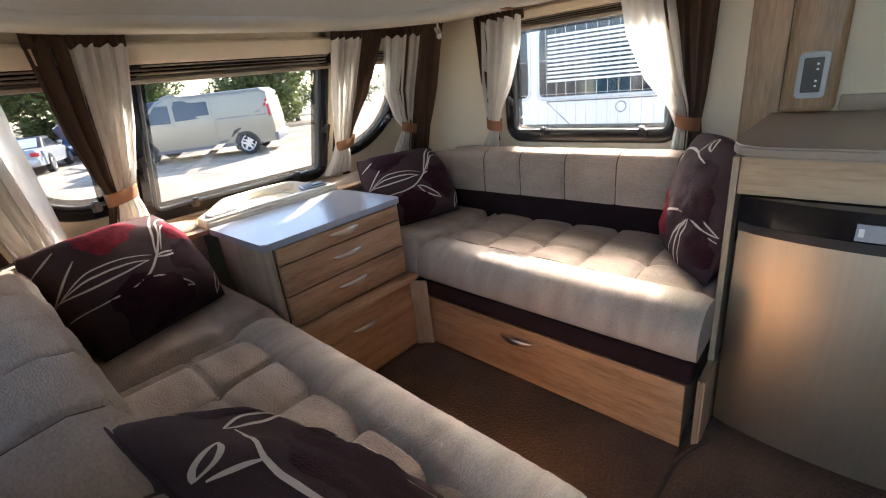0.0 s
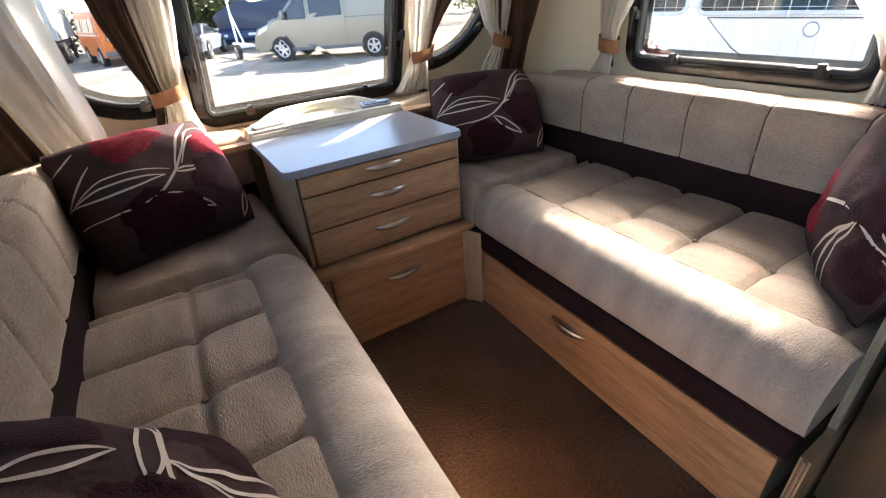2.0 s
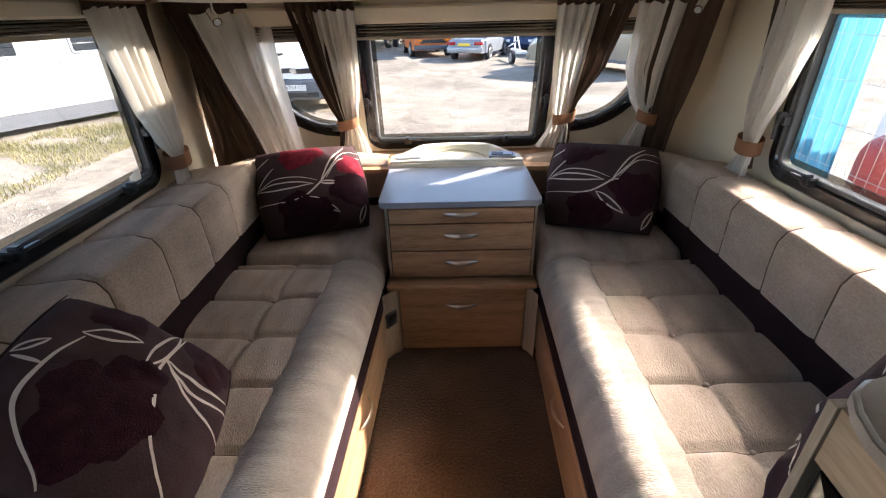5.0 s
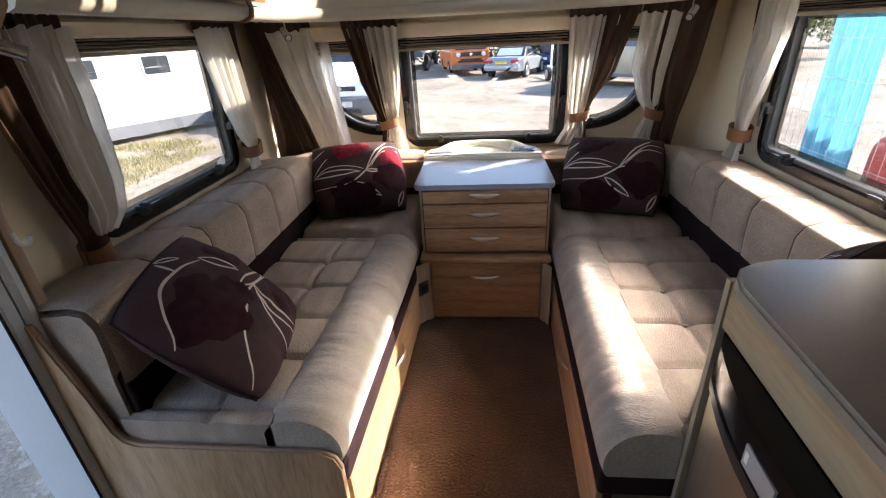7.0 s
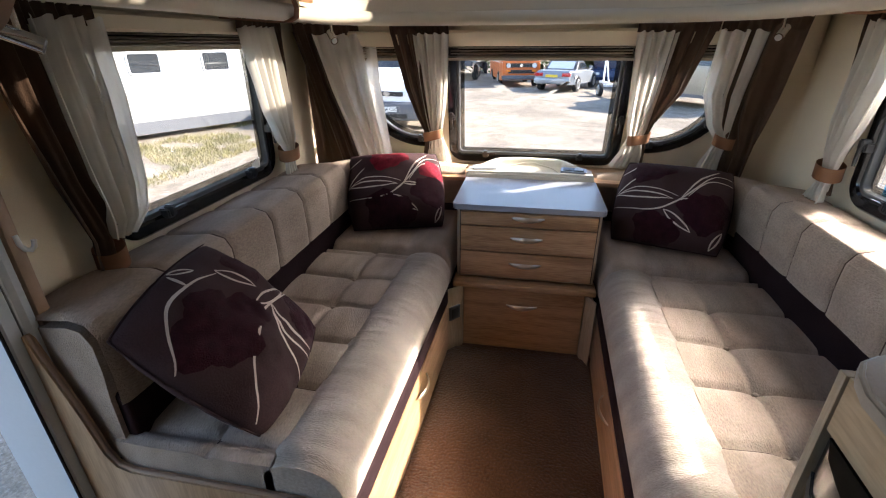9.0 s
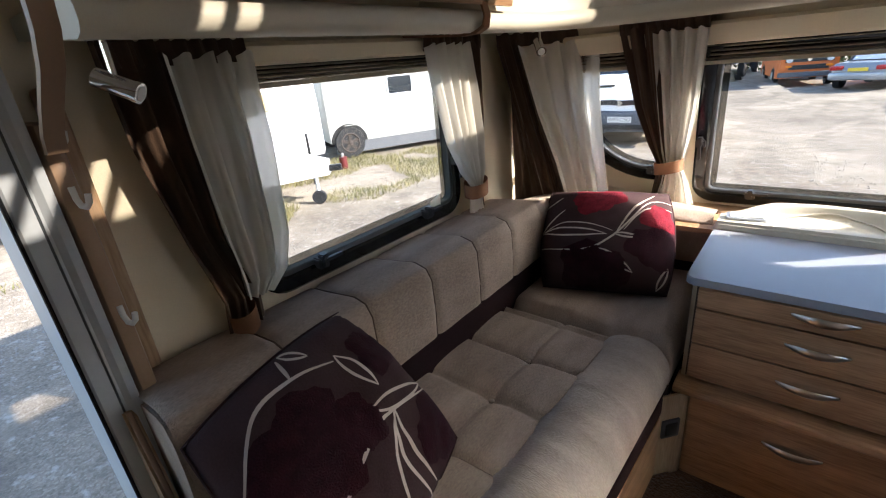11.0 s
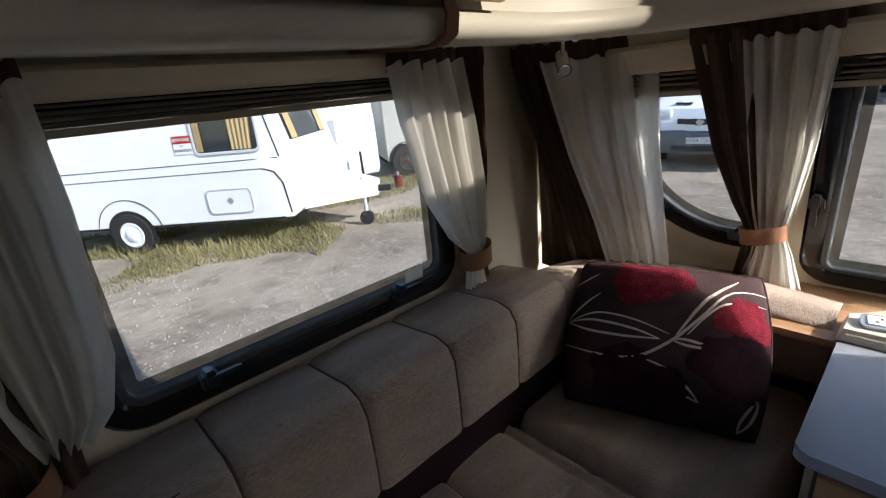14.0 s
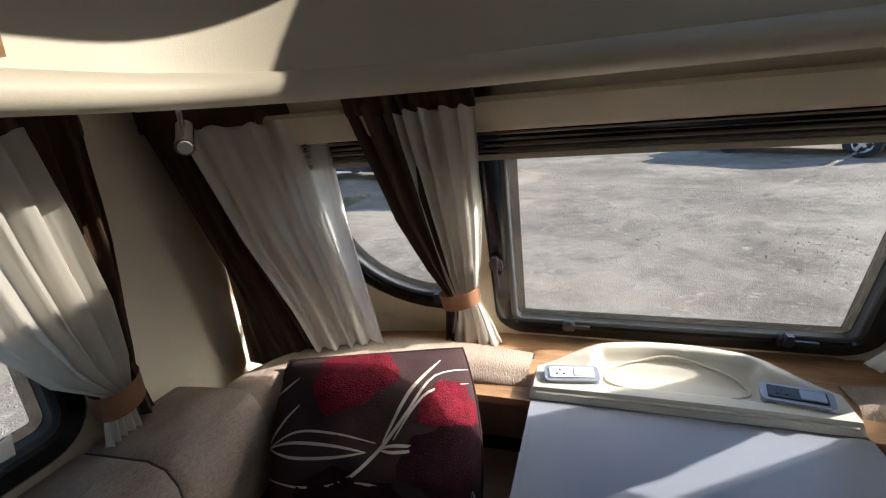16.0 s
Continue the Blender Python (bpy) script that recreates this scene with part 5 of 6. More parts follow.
def wheel(v, x, l, r, w=0.2, rim=RIM):
    s = 1 if x > 0 else -1
    prof = [(0.62, 0), (0.97, 0), (1.0, 0.03), (1.0, w - 0.03), (0.97, w), (0.62, w)]
    bm = bmesh.new()
    N = 28
    rings = [[bm.verts.new((x - s * b, l + r * a * math.cos(2 * math.pi * k / N), r + r * a * math.sin(2 * math.pi * k / N))) for a, b in prof] for k in range(N)]
    for k in range(N):
        for j in range(len(prof)):
            bm.faces.new((rings[k][j], rings[k][(j + 1) % 6], rings[(k + 1) % N][(j + 1) % 6], rings[(k + 1) % N][j]))
    t = part("wheel", bm, TYRE, v, "black tyre", 40)
    # Flat dark disc in place of the shade behind the spokes.
    part("wheel_back", cyl((x - s * 0.022, l, r), (x - s * 0.018, l, r), r * 0.62, seg=20), TYRE, t, "dark disc put in as shade behind the spokes")
    if rim is P_WHITE:
        # a steel wheel with a domed hubcap
        hub = [(0.62, -0.012), (0.56, 0.004), (0.50, -0.004), (0.36, -0.004), (0.30, 0.014), (0.18, 0.026), (0.0, 0.030)]
        hb_ = sweep(hub, [lambda a, b, k=k: Vector((x + s * b, l + r * a * math.cos(2 * math.pi * k / 24), r + r * a * math.sin(2 * math.pi * k / 24))) for k in range(25)], False, False)
        bmesh.ops.remove_doubles(hb_, verts=hb_.verts, dist=0.0005)
        part("rim", hb_, rim, t, "white steel wheel with domed hubcap", 30)
        return t
    rb = cyl((x - s * 0.016, l, r), (x + s * 0.004, l, r), r * 0.22, r * 0.15, 16)
    for k in range(5):
        a = 2 * math.pi * k / 5
        join(rb, box(-0.009, 0.009, -0.036, 0.036, 0, r * 0.60, m=Matrix.Translation((x - s * 0.006, l, r)) @ Matrix.Rotation(a, 4, "X")))
    tube([(x - s * 0.006, l + r * 0.60 * math.cos(2 * math.pi * k / 24), r + r * 0.60 * math.sin(2 * math.pi * k / 24)) for k in range(24)], 0.02, 6, rb, True)
    part("rim", rb, rim, t, "silver wheel rim", 40)
    return t


def arch(v, h, l, r, mat=BLACKPL):
    for s in (-1, 1):
        loop = [(l + r * 1.16 * math.cos(radians(a)), r + r * 1.16 * math.sin(radians(a))) for a in range(-25, 206, 15)]
        part("wheel_arch", h.side(loop, s, 0.006), mat, v, "dark wheel arch")


def plate_text(v, x, l, z, text, mat, facing=1, w=0.52):
    pl = part("number_plate", box(x - w / 2, x + w / 2, *sorted((l, l + facing * 0.012)), z - 0.055, z + 0.055, 0.004), mat, v, "number plate")
    cu = bpy.data.curves.new("t", "FONT")
    cu.body, cu.size, cu.align_x, cu.align_y, cu.extrude = text, 0.105, "CENTER", "CENTER", 0.001
    tmp = bpy.data.objects.new("t", cu)
    dg = bpy.context.evaluated_depsgraph_get()
    me = bpy.data.meshes.new_from_object(tmp.evaluated_get(dg))
    bm = bmesh.new()
    bm.from_mesh(me)
    bm.transform(Matrix.Translation((x, l + facing * 0.0145, z)) @ Euler((radians(90), 0, radians(180 if facing > 0 else 0))).to_matrix().to_4x4())
    bpy.data.objects.remove(tmp)
    part("characters", bm, BLACKPL, pl, "black characters")


def place(v, x, y, yaw):
    v.matrix_basis = pose(x, y, GZ, 0, 0, yaw)


def silver_van():
    v = thing("panel_van", (0, 0, 0), "silver-beige panel van parked in the gravel yard", "van")
    h = Hull([(-2.48, 0.34), (2.30, 0.30), (2.47, 0.42), (2.49, 0.72), (2.35, 0.98), (1.62, 1.22), (0.92, 1.86), (0.55, 1.96), (-2.25, 1.97), (-2.42, 1.85), (-2.50, 1.0)], 0.98, 1.1, 0.13)
    part("body", h.mesh(0.06), P_SILVER, v, "silver-beige bodywork", 40)
    for s in (-1, 1):
        part("side_window", h.side([(1.42, 1.22), (0.55, 1.20), (0.55, 1.72), (0.92, 1.74)], s), TINT, v, "cab window")
        part("side_window", h.side([(0.42, 1.24), (-0.62, 1.26), (-0.62, 1.74), (0.42, 1.75)], s), TINT, v, "dark sliding-door window")
        part("door_line", h.side([(0.49, 0.45), (0.475, 0.45), (0.475, 1.85), (0.49, 1.85)], s, 0.004), BUMPER, v)
        part("door_line", h.side([(-0.70, 0.45), (-0.715, 0.45), (-0.715, 1.85), (-0.70, 1.85)], s, 0.004), BUMPER, v)
        part("side_moulding", h.side([(0.9, 0.62), (-1.0, 0.60), (-1.0, 0.68), (0.9, 0.70)], s, 0.015), P_SILVER, v, "raised side moulding")
        part("slide_rail", h.side([(-0.72, 1.17), (-2.3, 1.17), (-2.3, 1.20), (-0.72, 1.20)], s, 0.008), BUMPER, v)
        part("door_handle", h.side([(0.62, 1.06), (0.80, 1.06), (0.80, 1.10), (0.62, 1.10)], s, 0.03), P_SILVER, v)
        part("rear_lamp", h.side([(-2.37, 1.12), (-2.44, 1.12), (-2.42, 1.62), (-2.35, 1.62)], s, 0.012), RED, v, "tall red rear lamp")
        part("headlamp", h.side([(2.36, 0.78), (1.95, 0.95), (1.9, 1.08), (2.2, 0.99)], s, 0.015), HEADL, v, "swept headlamp")
        part("mirror", box(*sorted((s * 0.98, s * 1.14)), 1.22, 1.34, 1.22, 1.48, 0.03), P_SILVER, v, "door mirror", 40)
        part("sill", h.side([(1.2, 0.30), (-1.2, 0.32), (-1.2, 0.42), (1.2, 0.40)], s, 0.01), BUMPER, v)
    part("windscreen", h.across(5, 0.06, 0.94, 0.84), TINT, v, "windscreen")
    part("bumper", box(-0.95, 0.95, 2.38, 2.53, 0.32, 0.62, 0.05), P_SILVER, v, "", 40)
    part("bumper", box(-0.95, 0.95, -2.56, -2.42, 0.34, 0.62, 0.05), BUMPER, v, "", 40)
    for l in (1.52, -1.55):
        arch(v, h, l, 0.345)
        for x in (-1.01, 1.01):
            wheel(v, x, l, 0.335)
    return v


def orange_camper():
    v = thing("camper_van", (0, 0, 0), "orange vintage camper van with white roof", "van")
    h = Hull([(-2.25, 0.36), (2.15, 0.33), (2.27, 0.45), (2.29, 1.10), (2.05, 1.75), (1.80, 1.86), (-2.1, 1.88), (-2.25, 1.7), (-2.28, 1.0)], 0.92, 1.15, 0.16, 0.05)
    part("body", h.mesh(0.06), P_ORANGE, v, "orange bodywork", 40)
    part("windscreen", h.across(3, 0.10, 0.90, 0.86), TINT, v, "windscreen")
    part("roof", box(-0.74, 0.74, -2.0, 1.75, 1.86, 1.98, 0.05, 3), P_WHITE, v, "white pop-top roof", 40)
    gr = part("grille", box(-0.72, 0.72, 2.27, 2.305, 0.88, 1.06, 0.01), BLACKPL, v, "black grille")
    for x in (-0.6, 0.6):
        part("headlamp", cyl((x, 2.28, 0.97), (x, 2.325, 0.97), 0.105, seg=20), HEADL, v, "round headlamp", 40)
        part("indicator", box(x - 0.1, x + 0.1, 2.28, 2.315, 0.70, 0.77, 0.01), AMBER, v)
    part("badge", cyl((0, 2.30, 0.97), (0, 2.315, 0.97), 0.07, seg=20), CHROME, v, "round chrome badge")
    part("lower_grille", box(-0.6, 0.6, 2.27, 2.302, 0.62, 0.78, 0.01), BLACKPL, v)
    part("bumper", box(-0.9, 0.9, 2.22, 2.36, 0.36, 0.54, 0.03), BUMPER, v, "black bumper", 40)
    for s in (-1, 1):
        for a, b in ((1.75, 0.95), (0.85, -0.55), (-0.65, -2.0)):
            part("side_window", h.side([(a, 1.18), (b, 1.18), (b, 1.66), (a - 0.12, 1.66)], s), TINT, v)
        part("trim_line", h.side([(2.2, 1.08), (-2.2, 1.08), (-2.2, 1.11), (2.2, 1.11)], s, 0.006), P_WHITE, v)
    for l in (1.35, -1.1):
        arch(v, h, l, 0.33)
        for x in (-0.95, 0.95):
            wheel(v, x, l, 0.33)
    return v


def low_car(name, label, mat, soft):
    """A saloon or an open two-seater with its hood up."""
    v = thing(name, (0, 0, 0), label, "car")
    if soft:
        o = [(-1.95, 0.32), (1.9, 0.26), (1.98, 0.42), (1.9, 0.66), (0.75, 0.82), (-1.0, 0.86), (-1.86, 0.84), (-1.98, 0.62)]
        top = [(0.72, 0.81), (0.22, 1.20), (-0.55, 1.22), (-1.08, 0.85)]
    else:
        o = [(-2.1, 0.32), (2.1, 0.28), (2.2, 0.45), (2.1, 0.72), (1.0, 0.92), (-1.5, 0.96), (-2.05, 0.95), (-2.2, 0.65)]
        top = [(0.98, 0.91), (0.25, 1.40), (-1.1, 1.42), (-1.75, 0.95)]
    h = Hull(o, 0.84, 0.6, 0.1, 0.12)
    part("body", h.mesh(0.07), mat, v, "", 40)
    t = Hull(top, 0.74, 0.8, 0.25, 0.0)
    part("roof", t.mesh(0.05), BLACKPL if soft else mat, v, "black folding hood" if soft else "", 40)
    part("windscreen", t.across(0, 0.1, 0.9, 0.86), TINT, v)
    part("rear_window", t.across(2, 0.15, 0.9, 0.80), HEADL if soft else TINT, v, "rear window")
    for s in (-1, 1):
        a, b = (0.5, -0.5) if soft else (0.72, -1.35)
        zt = 1.10 if soft else 1.32
        part("side_window", t.side([(a, 0.90), (b, 0.90), (b + 0.1, zt), (a - 0.36, zt)], s), TINT, v)
        part("rear_lamp", box(*sorted((s * 0.42, s * 0.78)), o[-1][0] - 0.02, o[-1][0] + 0.08, 0.63, 0.76, 0.02), RED, v, "oval red rear lamp", 40)
        part("headlamp", box(*sorted((s * 0.42, s * 0.74)), o[2][0] - 0.14, o[2][0] - 0.02, 0.52, 0.64, 0.02), HEADL, v, "", 40)
        part("mirror", box(*sorted((s * 0.8, s * 0.95)), 0.42, 0.52, 0.86, 0.97, 0.02), mat, v, "", 40)
    part("bumper", box(-0.78, 0.78, o[-1][0] - 0.06, o[-1][0] + 0.1, 0.34, 0.56, 0.04), mat, v, "", 40)
    part("number_plate", box(-0.26, 0.26, o[-1][0] - 0.075, o[-1][0] - 0.055, 0.60, 0.70), PLATEY, v)
    for l in ((1.25, -1.1) if soft else (1.35, -1.3)):
        arch(v, h, l, 0.30)
        for x in (-0.87, 0.87):
            wheel(v, x, l, 0.30)
    return v


def white_van():
    v = thing("delivery_van", (0, 0, 0), "white delivery van with grey bumper parked facing the caravan", "van")
    h = Hull([(-2.4, 0.34), (2.20, 0.34), (2.36, 0.5), (2.37, 0.86), (2.24, 1.10), (1.55, 1.36), (0.98, 1.88), (0.5, 1.97), (-2.3, 1.97), (-2.42, 1.7), (-2.42, 0.9)], 0.95, 1.1, 0.12, 0.14)
    part("body", h.mesh(0.08), P_WHITE, v, "white bodywork", 40)
    part("windscreen", h.across(5, 0.05, 0.95, 0.86), TINT, v, "windscreen")
    part("bumper", box(-0.93, 0.93, 2.15, 2.44, 0.30, 0.72, 0.07, 3), BUMPER, v, "unpainted grey bumper", 40)
    part("lower_intake", box(-0.5, 0.5, 2.43, 2.45, 0.36, 0.46, 0.01), BLACKPL, v)
    part("grille", box(-0.42, 0.42, 2.34, 2.39, 0.83, 0.93, 0.012), BLACKPL, v, "black grille bar")
    part("bonnet_slot", box(0.18, 0.52, 2.03, 2.12, 1.17, 1.20), BLACKPL, v, "black bonnet vent")
    part("badge", cyl((0, 2.38, 0.88), (0, 2.405, 0.88), 0.075, seg=4), CHROME, v, "chrome diamond badge")
    for s in (-1, 1):
        part("headlamp", box(*sorted((s * 0.52, s * 0.86)), 2.12, 2.345, 0.86, 1.10, 0.06, 3), HEADL, v, "large headlamp", 40)
        part("indicator", box(*sorted((s * 0.50, s * 0.90)), 2.14, 2.355, 0.78, 0.86, 0.02), AMBER, v, "amber indicator", 40)
        part("side_window", h.side([(1.45, 1.32), (0.6, 1.30), (0.6, 1.76), (1.0, 1.76)], s), TINT, v)
        part("mirror", box(*sorted((s * 0.95, s * 1.12)), 1.3, 1.42, 1.3, 1.58, 0.03), BLACKPL, v, "", 40)
    plate_text(v, 0, 2.445, 0.56, "WF54 CSO", PLATE)
    for l in (1.42, -1.6):
        arch(v, h, l, 0.33, BUMPER)
        for x in (-0.98, 0.98):
            wheel(v, x, l, 0.33)
    return v


def teal_van():
    v = thing("small_van", (0, 0, 0), "turquoise van with yellow rear plate parked across the yard", "van")
    h = Hull([(-2.2, 0.36), (2.0, 0.34), (2.2, 0.5), (2.2, 0.85), (1.4, 1.1), (0.8, 1.75), (0.4, 1.86), (-2.05, 1.86), (-2.2, 1.5), (-2.25, 0.8)], 0.88, 1.0, 0.13, 0.05)
    part("body", h.mesh(), P_TEAL, v, "turquoise bodywork", 40)
    part("windscreen", h.across(4, 0.06, 0.94, 0.84), TINT, v, "windscreen")
    part("rear_bumper", box(-0.86, 0.86, -2.33, -2.15, 0.34, 0.56, 0.04), BUMPER, v, "grey bumper", 40)
    part("door_seam", box(-0.006, 0.006, -2.262, -2.2, 0.6, 1.5), BUMPER, v)
    part("plate_recess", box(-0.34, 0.34, -2.27, -2.2, 0.83, 0.90, 0.01), BLACKPL, v, "black handle recess")
    part("number_plate", box(-0.26, 0.26, -2.275, -2.2, 0.66, 0.78, 0.004), PLATEY, v, "yellow number plate")
    for s in (-1, 1):
        part("rear_lamp", box(*sorted((s * 0.76, s * 0.86)), -2.27, -2.15, 0.72, 1.1, 0.02), RED, v, "red rear lamp", 40)
        part("side_window", h.side([(1.2, 1.12), (0.4, 1.10), (0.4, 1.55), (0.8, 1.58)], s), TINT, v)
    for l in (1.35, -1.4):
        arch(v, h, l, 0.31)
        for x in (-0.91, 0.91):
            wheel(v, x, l, 0.31)
    return v


def framed_window(v, f, loop, curtains=True, glassmat=TINT):
    w = part("window", slab(loop, f, -0.02, 0.008), glassmat, v, "dark window")
    part("frame", ring(inset_loop(loop, -0.035), lambda u, z, d: f(u, z, -d), 0.04, -0.02, 0.02, 0.006), ALU, w, "grey window surround", 40)
    if curtains:
        u0, u1 = min(p[0] for p in loop), max(p[0] for p in loop)
        z0, z1 = min(p[1] for p in loop), max(p[1] for p in loop)
        for a, b in ((u0 + 0.02, u0 + (u1 - u0) * 0.14), (u0 + (u1 - u0) * 0.58, u1 - 0.03)):
            part("curtain", grid(24, 4, lambda s_, t_, a=a, b=b: f(a + (b - a) * s_ * (1 - 0.15 * (1 - t_)), z0 + 0.02 + (z1 - z0 - 0.04) * t_, 0.018 + 0.008 * math.sin(s_ * 32))), CURTY, w, "yellow curtain", 180)
    return w


def vintage_caravan():
    v = thing("touring_caravan", (0, 0, 0), "white vintage touring caravan with black trim lines on the grass", "caravan")
    # outline in (l, z), nose to +l
    o = [(-2.3, 0.42), (2.02, 0.42), (2.16, 0.52), (2.20, 0.95), (2.08, 1.26), (1.88, 2.08), (1.62, 2.30), (-2.0, 2.34), (-2.35, 2.0), (-2.5, 1.1)]
    h = Hull(o, 1.02, 1.2, 0.03, 0.05)
    part("body", h.mesh(0.06), P_WHITE, v, "white aluminium body", 40)
    for s in (-1, 1):
        f = lambda u, z, d, s=s: Vector((s * (h.x(u, z) + d), u, z))
        framed_window(v, f, rounded(0.86, 1.73, 1.37, 1.91, 0.06))
        part("window_hood", h.side([(0.78, 1.94), (1.80, 1.94), (1.80, 1.98), (0.78, 1.98)], s, 0.07), ALU, v, "rain hood over the window")
        part("trim_line", h.side([(-2.4, 1.235), (1.95, 1.235), (1.95, 1.243), (-2.4, 1.243)], s, 0.006), BLACKPL, v, "black trim line")
        part("trim_line", h.side([(-2.4, 1.105), (1.70, 1.105), (1.70, 1.113), (-2.4, 1.113)], s, 0.006), BLACKPL, v, "black trim line")
        part("trim_curve", h.side([(1.70, 1.105), (1.86, 1.05), (1.95, 0.9), (1.99, 0.48), (2.005, 0.48), (1.967, 0.9), (1.872, 1.064), (1.70, 1.12)], s, 0.006), BLACKPL, v, "curved trim line")
        part("trim_upright", h.side([(1.97, 1.25), (1.80, 2.1), (1.812, 2.1), (1.982, 1.25)], s, 0.006), BLACKPL, v, "upright trim line")
        ht = part("locker_hatch", h.side(rounded(0.85, 1.48, 0.55, 0.86, 0.07), s, 0.012), P_WHITE, v, "white service hatch")
        part("hatch_rim", ring(rounded(0.83, 1.50, 0.53, 0.88, 0.08), lambda u, z, d, s=s: Vector((s * (h.x(u, z) - d), u, z)), 0.022, -0.02, 0.02, 0.004), ALU, ht, "grey hatch surround", 40)
        part("hatch_badge", h.side([(1.11, 0.705), (1.165, 0.65), (1.22, 0.705), (1.165, 0.76)], s, 0.016), GREYPL, ht, "small diamond badge")
        ar = [(-0.45 + 0.50 * math.cos(radians(a)), 0.38 + 0.45 * math.sin(radians(a))) for a in range(-5, 186, 12)]
        part("wheel_cover_line", ring(ar, lambda u, z, d, s=s: Vector((s * (h.x(u, z) - d), u, z)), 0.009, -0.010, 0.02, 0.002), BLACKPL, v, "black arch trim", 40)
        ar2 = [(-0.45 + 0.36 * math.cos(radians(a)), 0.34 + 0.33 * math.sin(radians(a))) for a in range(-20, 201, 15)]
        part("wheel_arch", h.side(ar2, s, 0.004), BLACKPL, v, "dark wheel arch")
        wheel(v, s * 1.045, -0.45, 0.31, 0.17, P_WHITE)
        part("skirt_rail", h.side([(-2.2, 0.40), (1.9, 0.40), (1.9, 0.43), (-2.2, 0.43)], s, 0.012), BLACKPL, v)
    part("front_window", h.across(4, 0.20, 0.80, 0.74), TINT, v, "sloping front window")
    for a in (-0.66, 0.46):
        part("front_curtain", grid(10, 3, lambda s_, t_, a=a: Vector((a + 0.2 * s_, 2.105 - 0.20 * (0.22 + 0.56 * t_) + 0.006 * math.sin(s_ * 25), 1.26 + 0.82 * (0.22 + 0.56 * t_)))), CURTY, v, "yellow curtain", 180)
    sg = part("sign_board", h.side([(0.55, 1.52), (0.81, 1.52), (0.81, 1.62), (0.55, 1.62)], 1, 0.012), RED, v, "red and white warning sign")
    part("sign_lower", h.side([(0.55, 1.38), (0.81, 1.38), (0.81, 1.518), (0.55, 1.518)], 1, 0.012), PLATE, v, "white lower sign")
    for body, z, size, mt in (("BEWARE", 1.57, 0.066, PLATE), ("OF", 1.488, 0.04, BLACKPL), ("SCIENTISTS", 1.43, 0.05, BLACKPL)):
        cu = bpy.data.curves.new("t", "FONT")
        cu.body, cu.size, cu.align_x, cu.align_y, cu.extrude = body, size, "CENTER", "CENTER", 0.001
        tmp = bpy.data.objects.new("t", cu)
        me = bpy.data.meshes.new_from_object(tmp.evaluated_get(bpy.context.evaluated_depsgraph_get()))
        bm = bmesh.new()
        bm.from_mesh(me)
        bm.transform(Matrix.Translation((h.x(0, z) + 0.0145, 0.68, z)) @ Euler((radians(90), 0, radians(90))).to_matrix().to_4x4())
        bpy.data.objects.remove(tmp)
        part("lettering", bm, mt, sg)
    # drawbar with its white fairing and jockey wheel
    part("drawbar_cover", sweep([(-1, 0.44), (-1, 0.80), (1, 0.80), (1, 0.44)], [lambda a, b, l=l, w=w, k=k: Vector((a * w, l, 0.44 + (b - 0.44) * k)) for l, w, k in ((2.0, 0.75, 1.0), (2.5, 0.42, 0.85), (3.0, 0.12, 0.6))]), P_WHITE, v, "white drawbar fairing", 30)
    part("coupling", box(-0.05, 0.05, 2.98, 3.2, 0.48, 0.58, 0.02), BLACKPL, v, "hitch coupling", 40)
    part("jockey_post", cyl((0.16, 2.8, 0.12), (0.16, 2.8, 0.75), 0.03), ALU, v)
    part("jockey_wheel", cyl((0.12, 2.8, 0.11), (0.20, 2.8, 0.11), 0.11, seg=18), TYRE, v, "small jockey wheel", 40)
    return v


def box_caravan():
    v = thing("white_caravan", (0, 0, 0), "plain white caravan with a pale vent panel behind the vintage one", "caravan")
    h = Hull([(-1.2, 0.45), (1.1, 0.45), (1.2, 0.6), (1.17, 1.6), (1.08, 2.55), (-1.1, 2.6), (-1.2, 2.3)], 0.68, 1.2, 0.02, 0.03)
    part("body", h.mesh(0.06), P_WHITE, v, "white body", 40)
    part("window", h.across(3, 0.15, 0.55, 0.30, 0.01, 0.38), GREYPL, v, "small grey window")
    part("vent_panel", box(0.18, 0.58, 1.16, 1.215, 0.75, 1.55, 0.01), GREYPL, v, "grey panel with vent")
    part("vent", box(0.30, 0.44, 1.21, 1.225, 0.88, 1.05, 0.004), WHITEPL, v)
    for x in (-0.71, 0.71):
        wheel(v, x, -0.1, 0.31, 0.17, P_WHITE)
    part("drawbar", box(-0.06, 0.06, 1.1, 1.75, 0.42, 0.52), BLACKPL, v)
    part("jockey_post", cyl((-0.1, 1.5, 0.0), (-0.1, 1.5, 0.95), 0.025), BLACKPL, v)
    return v


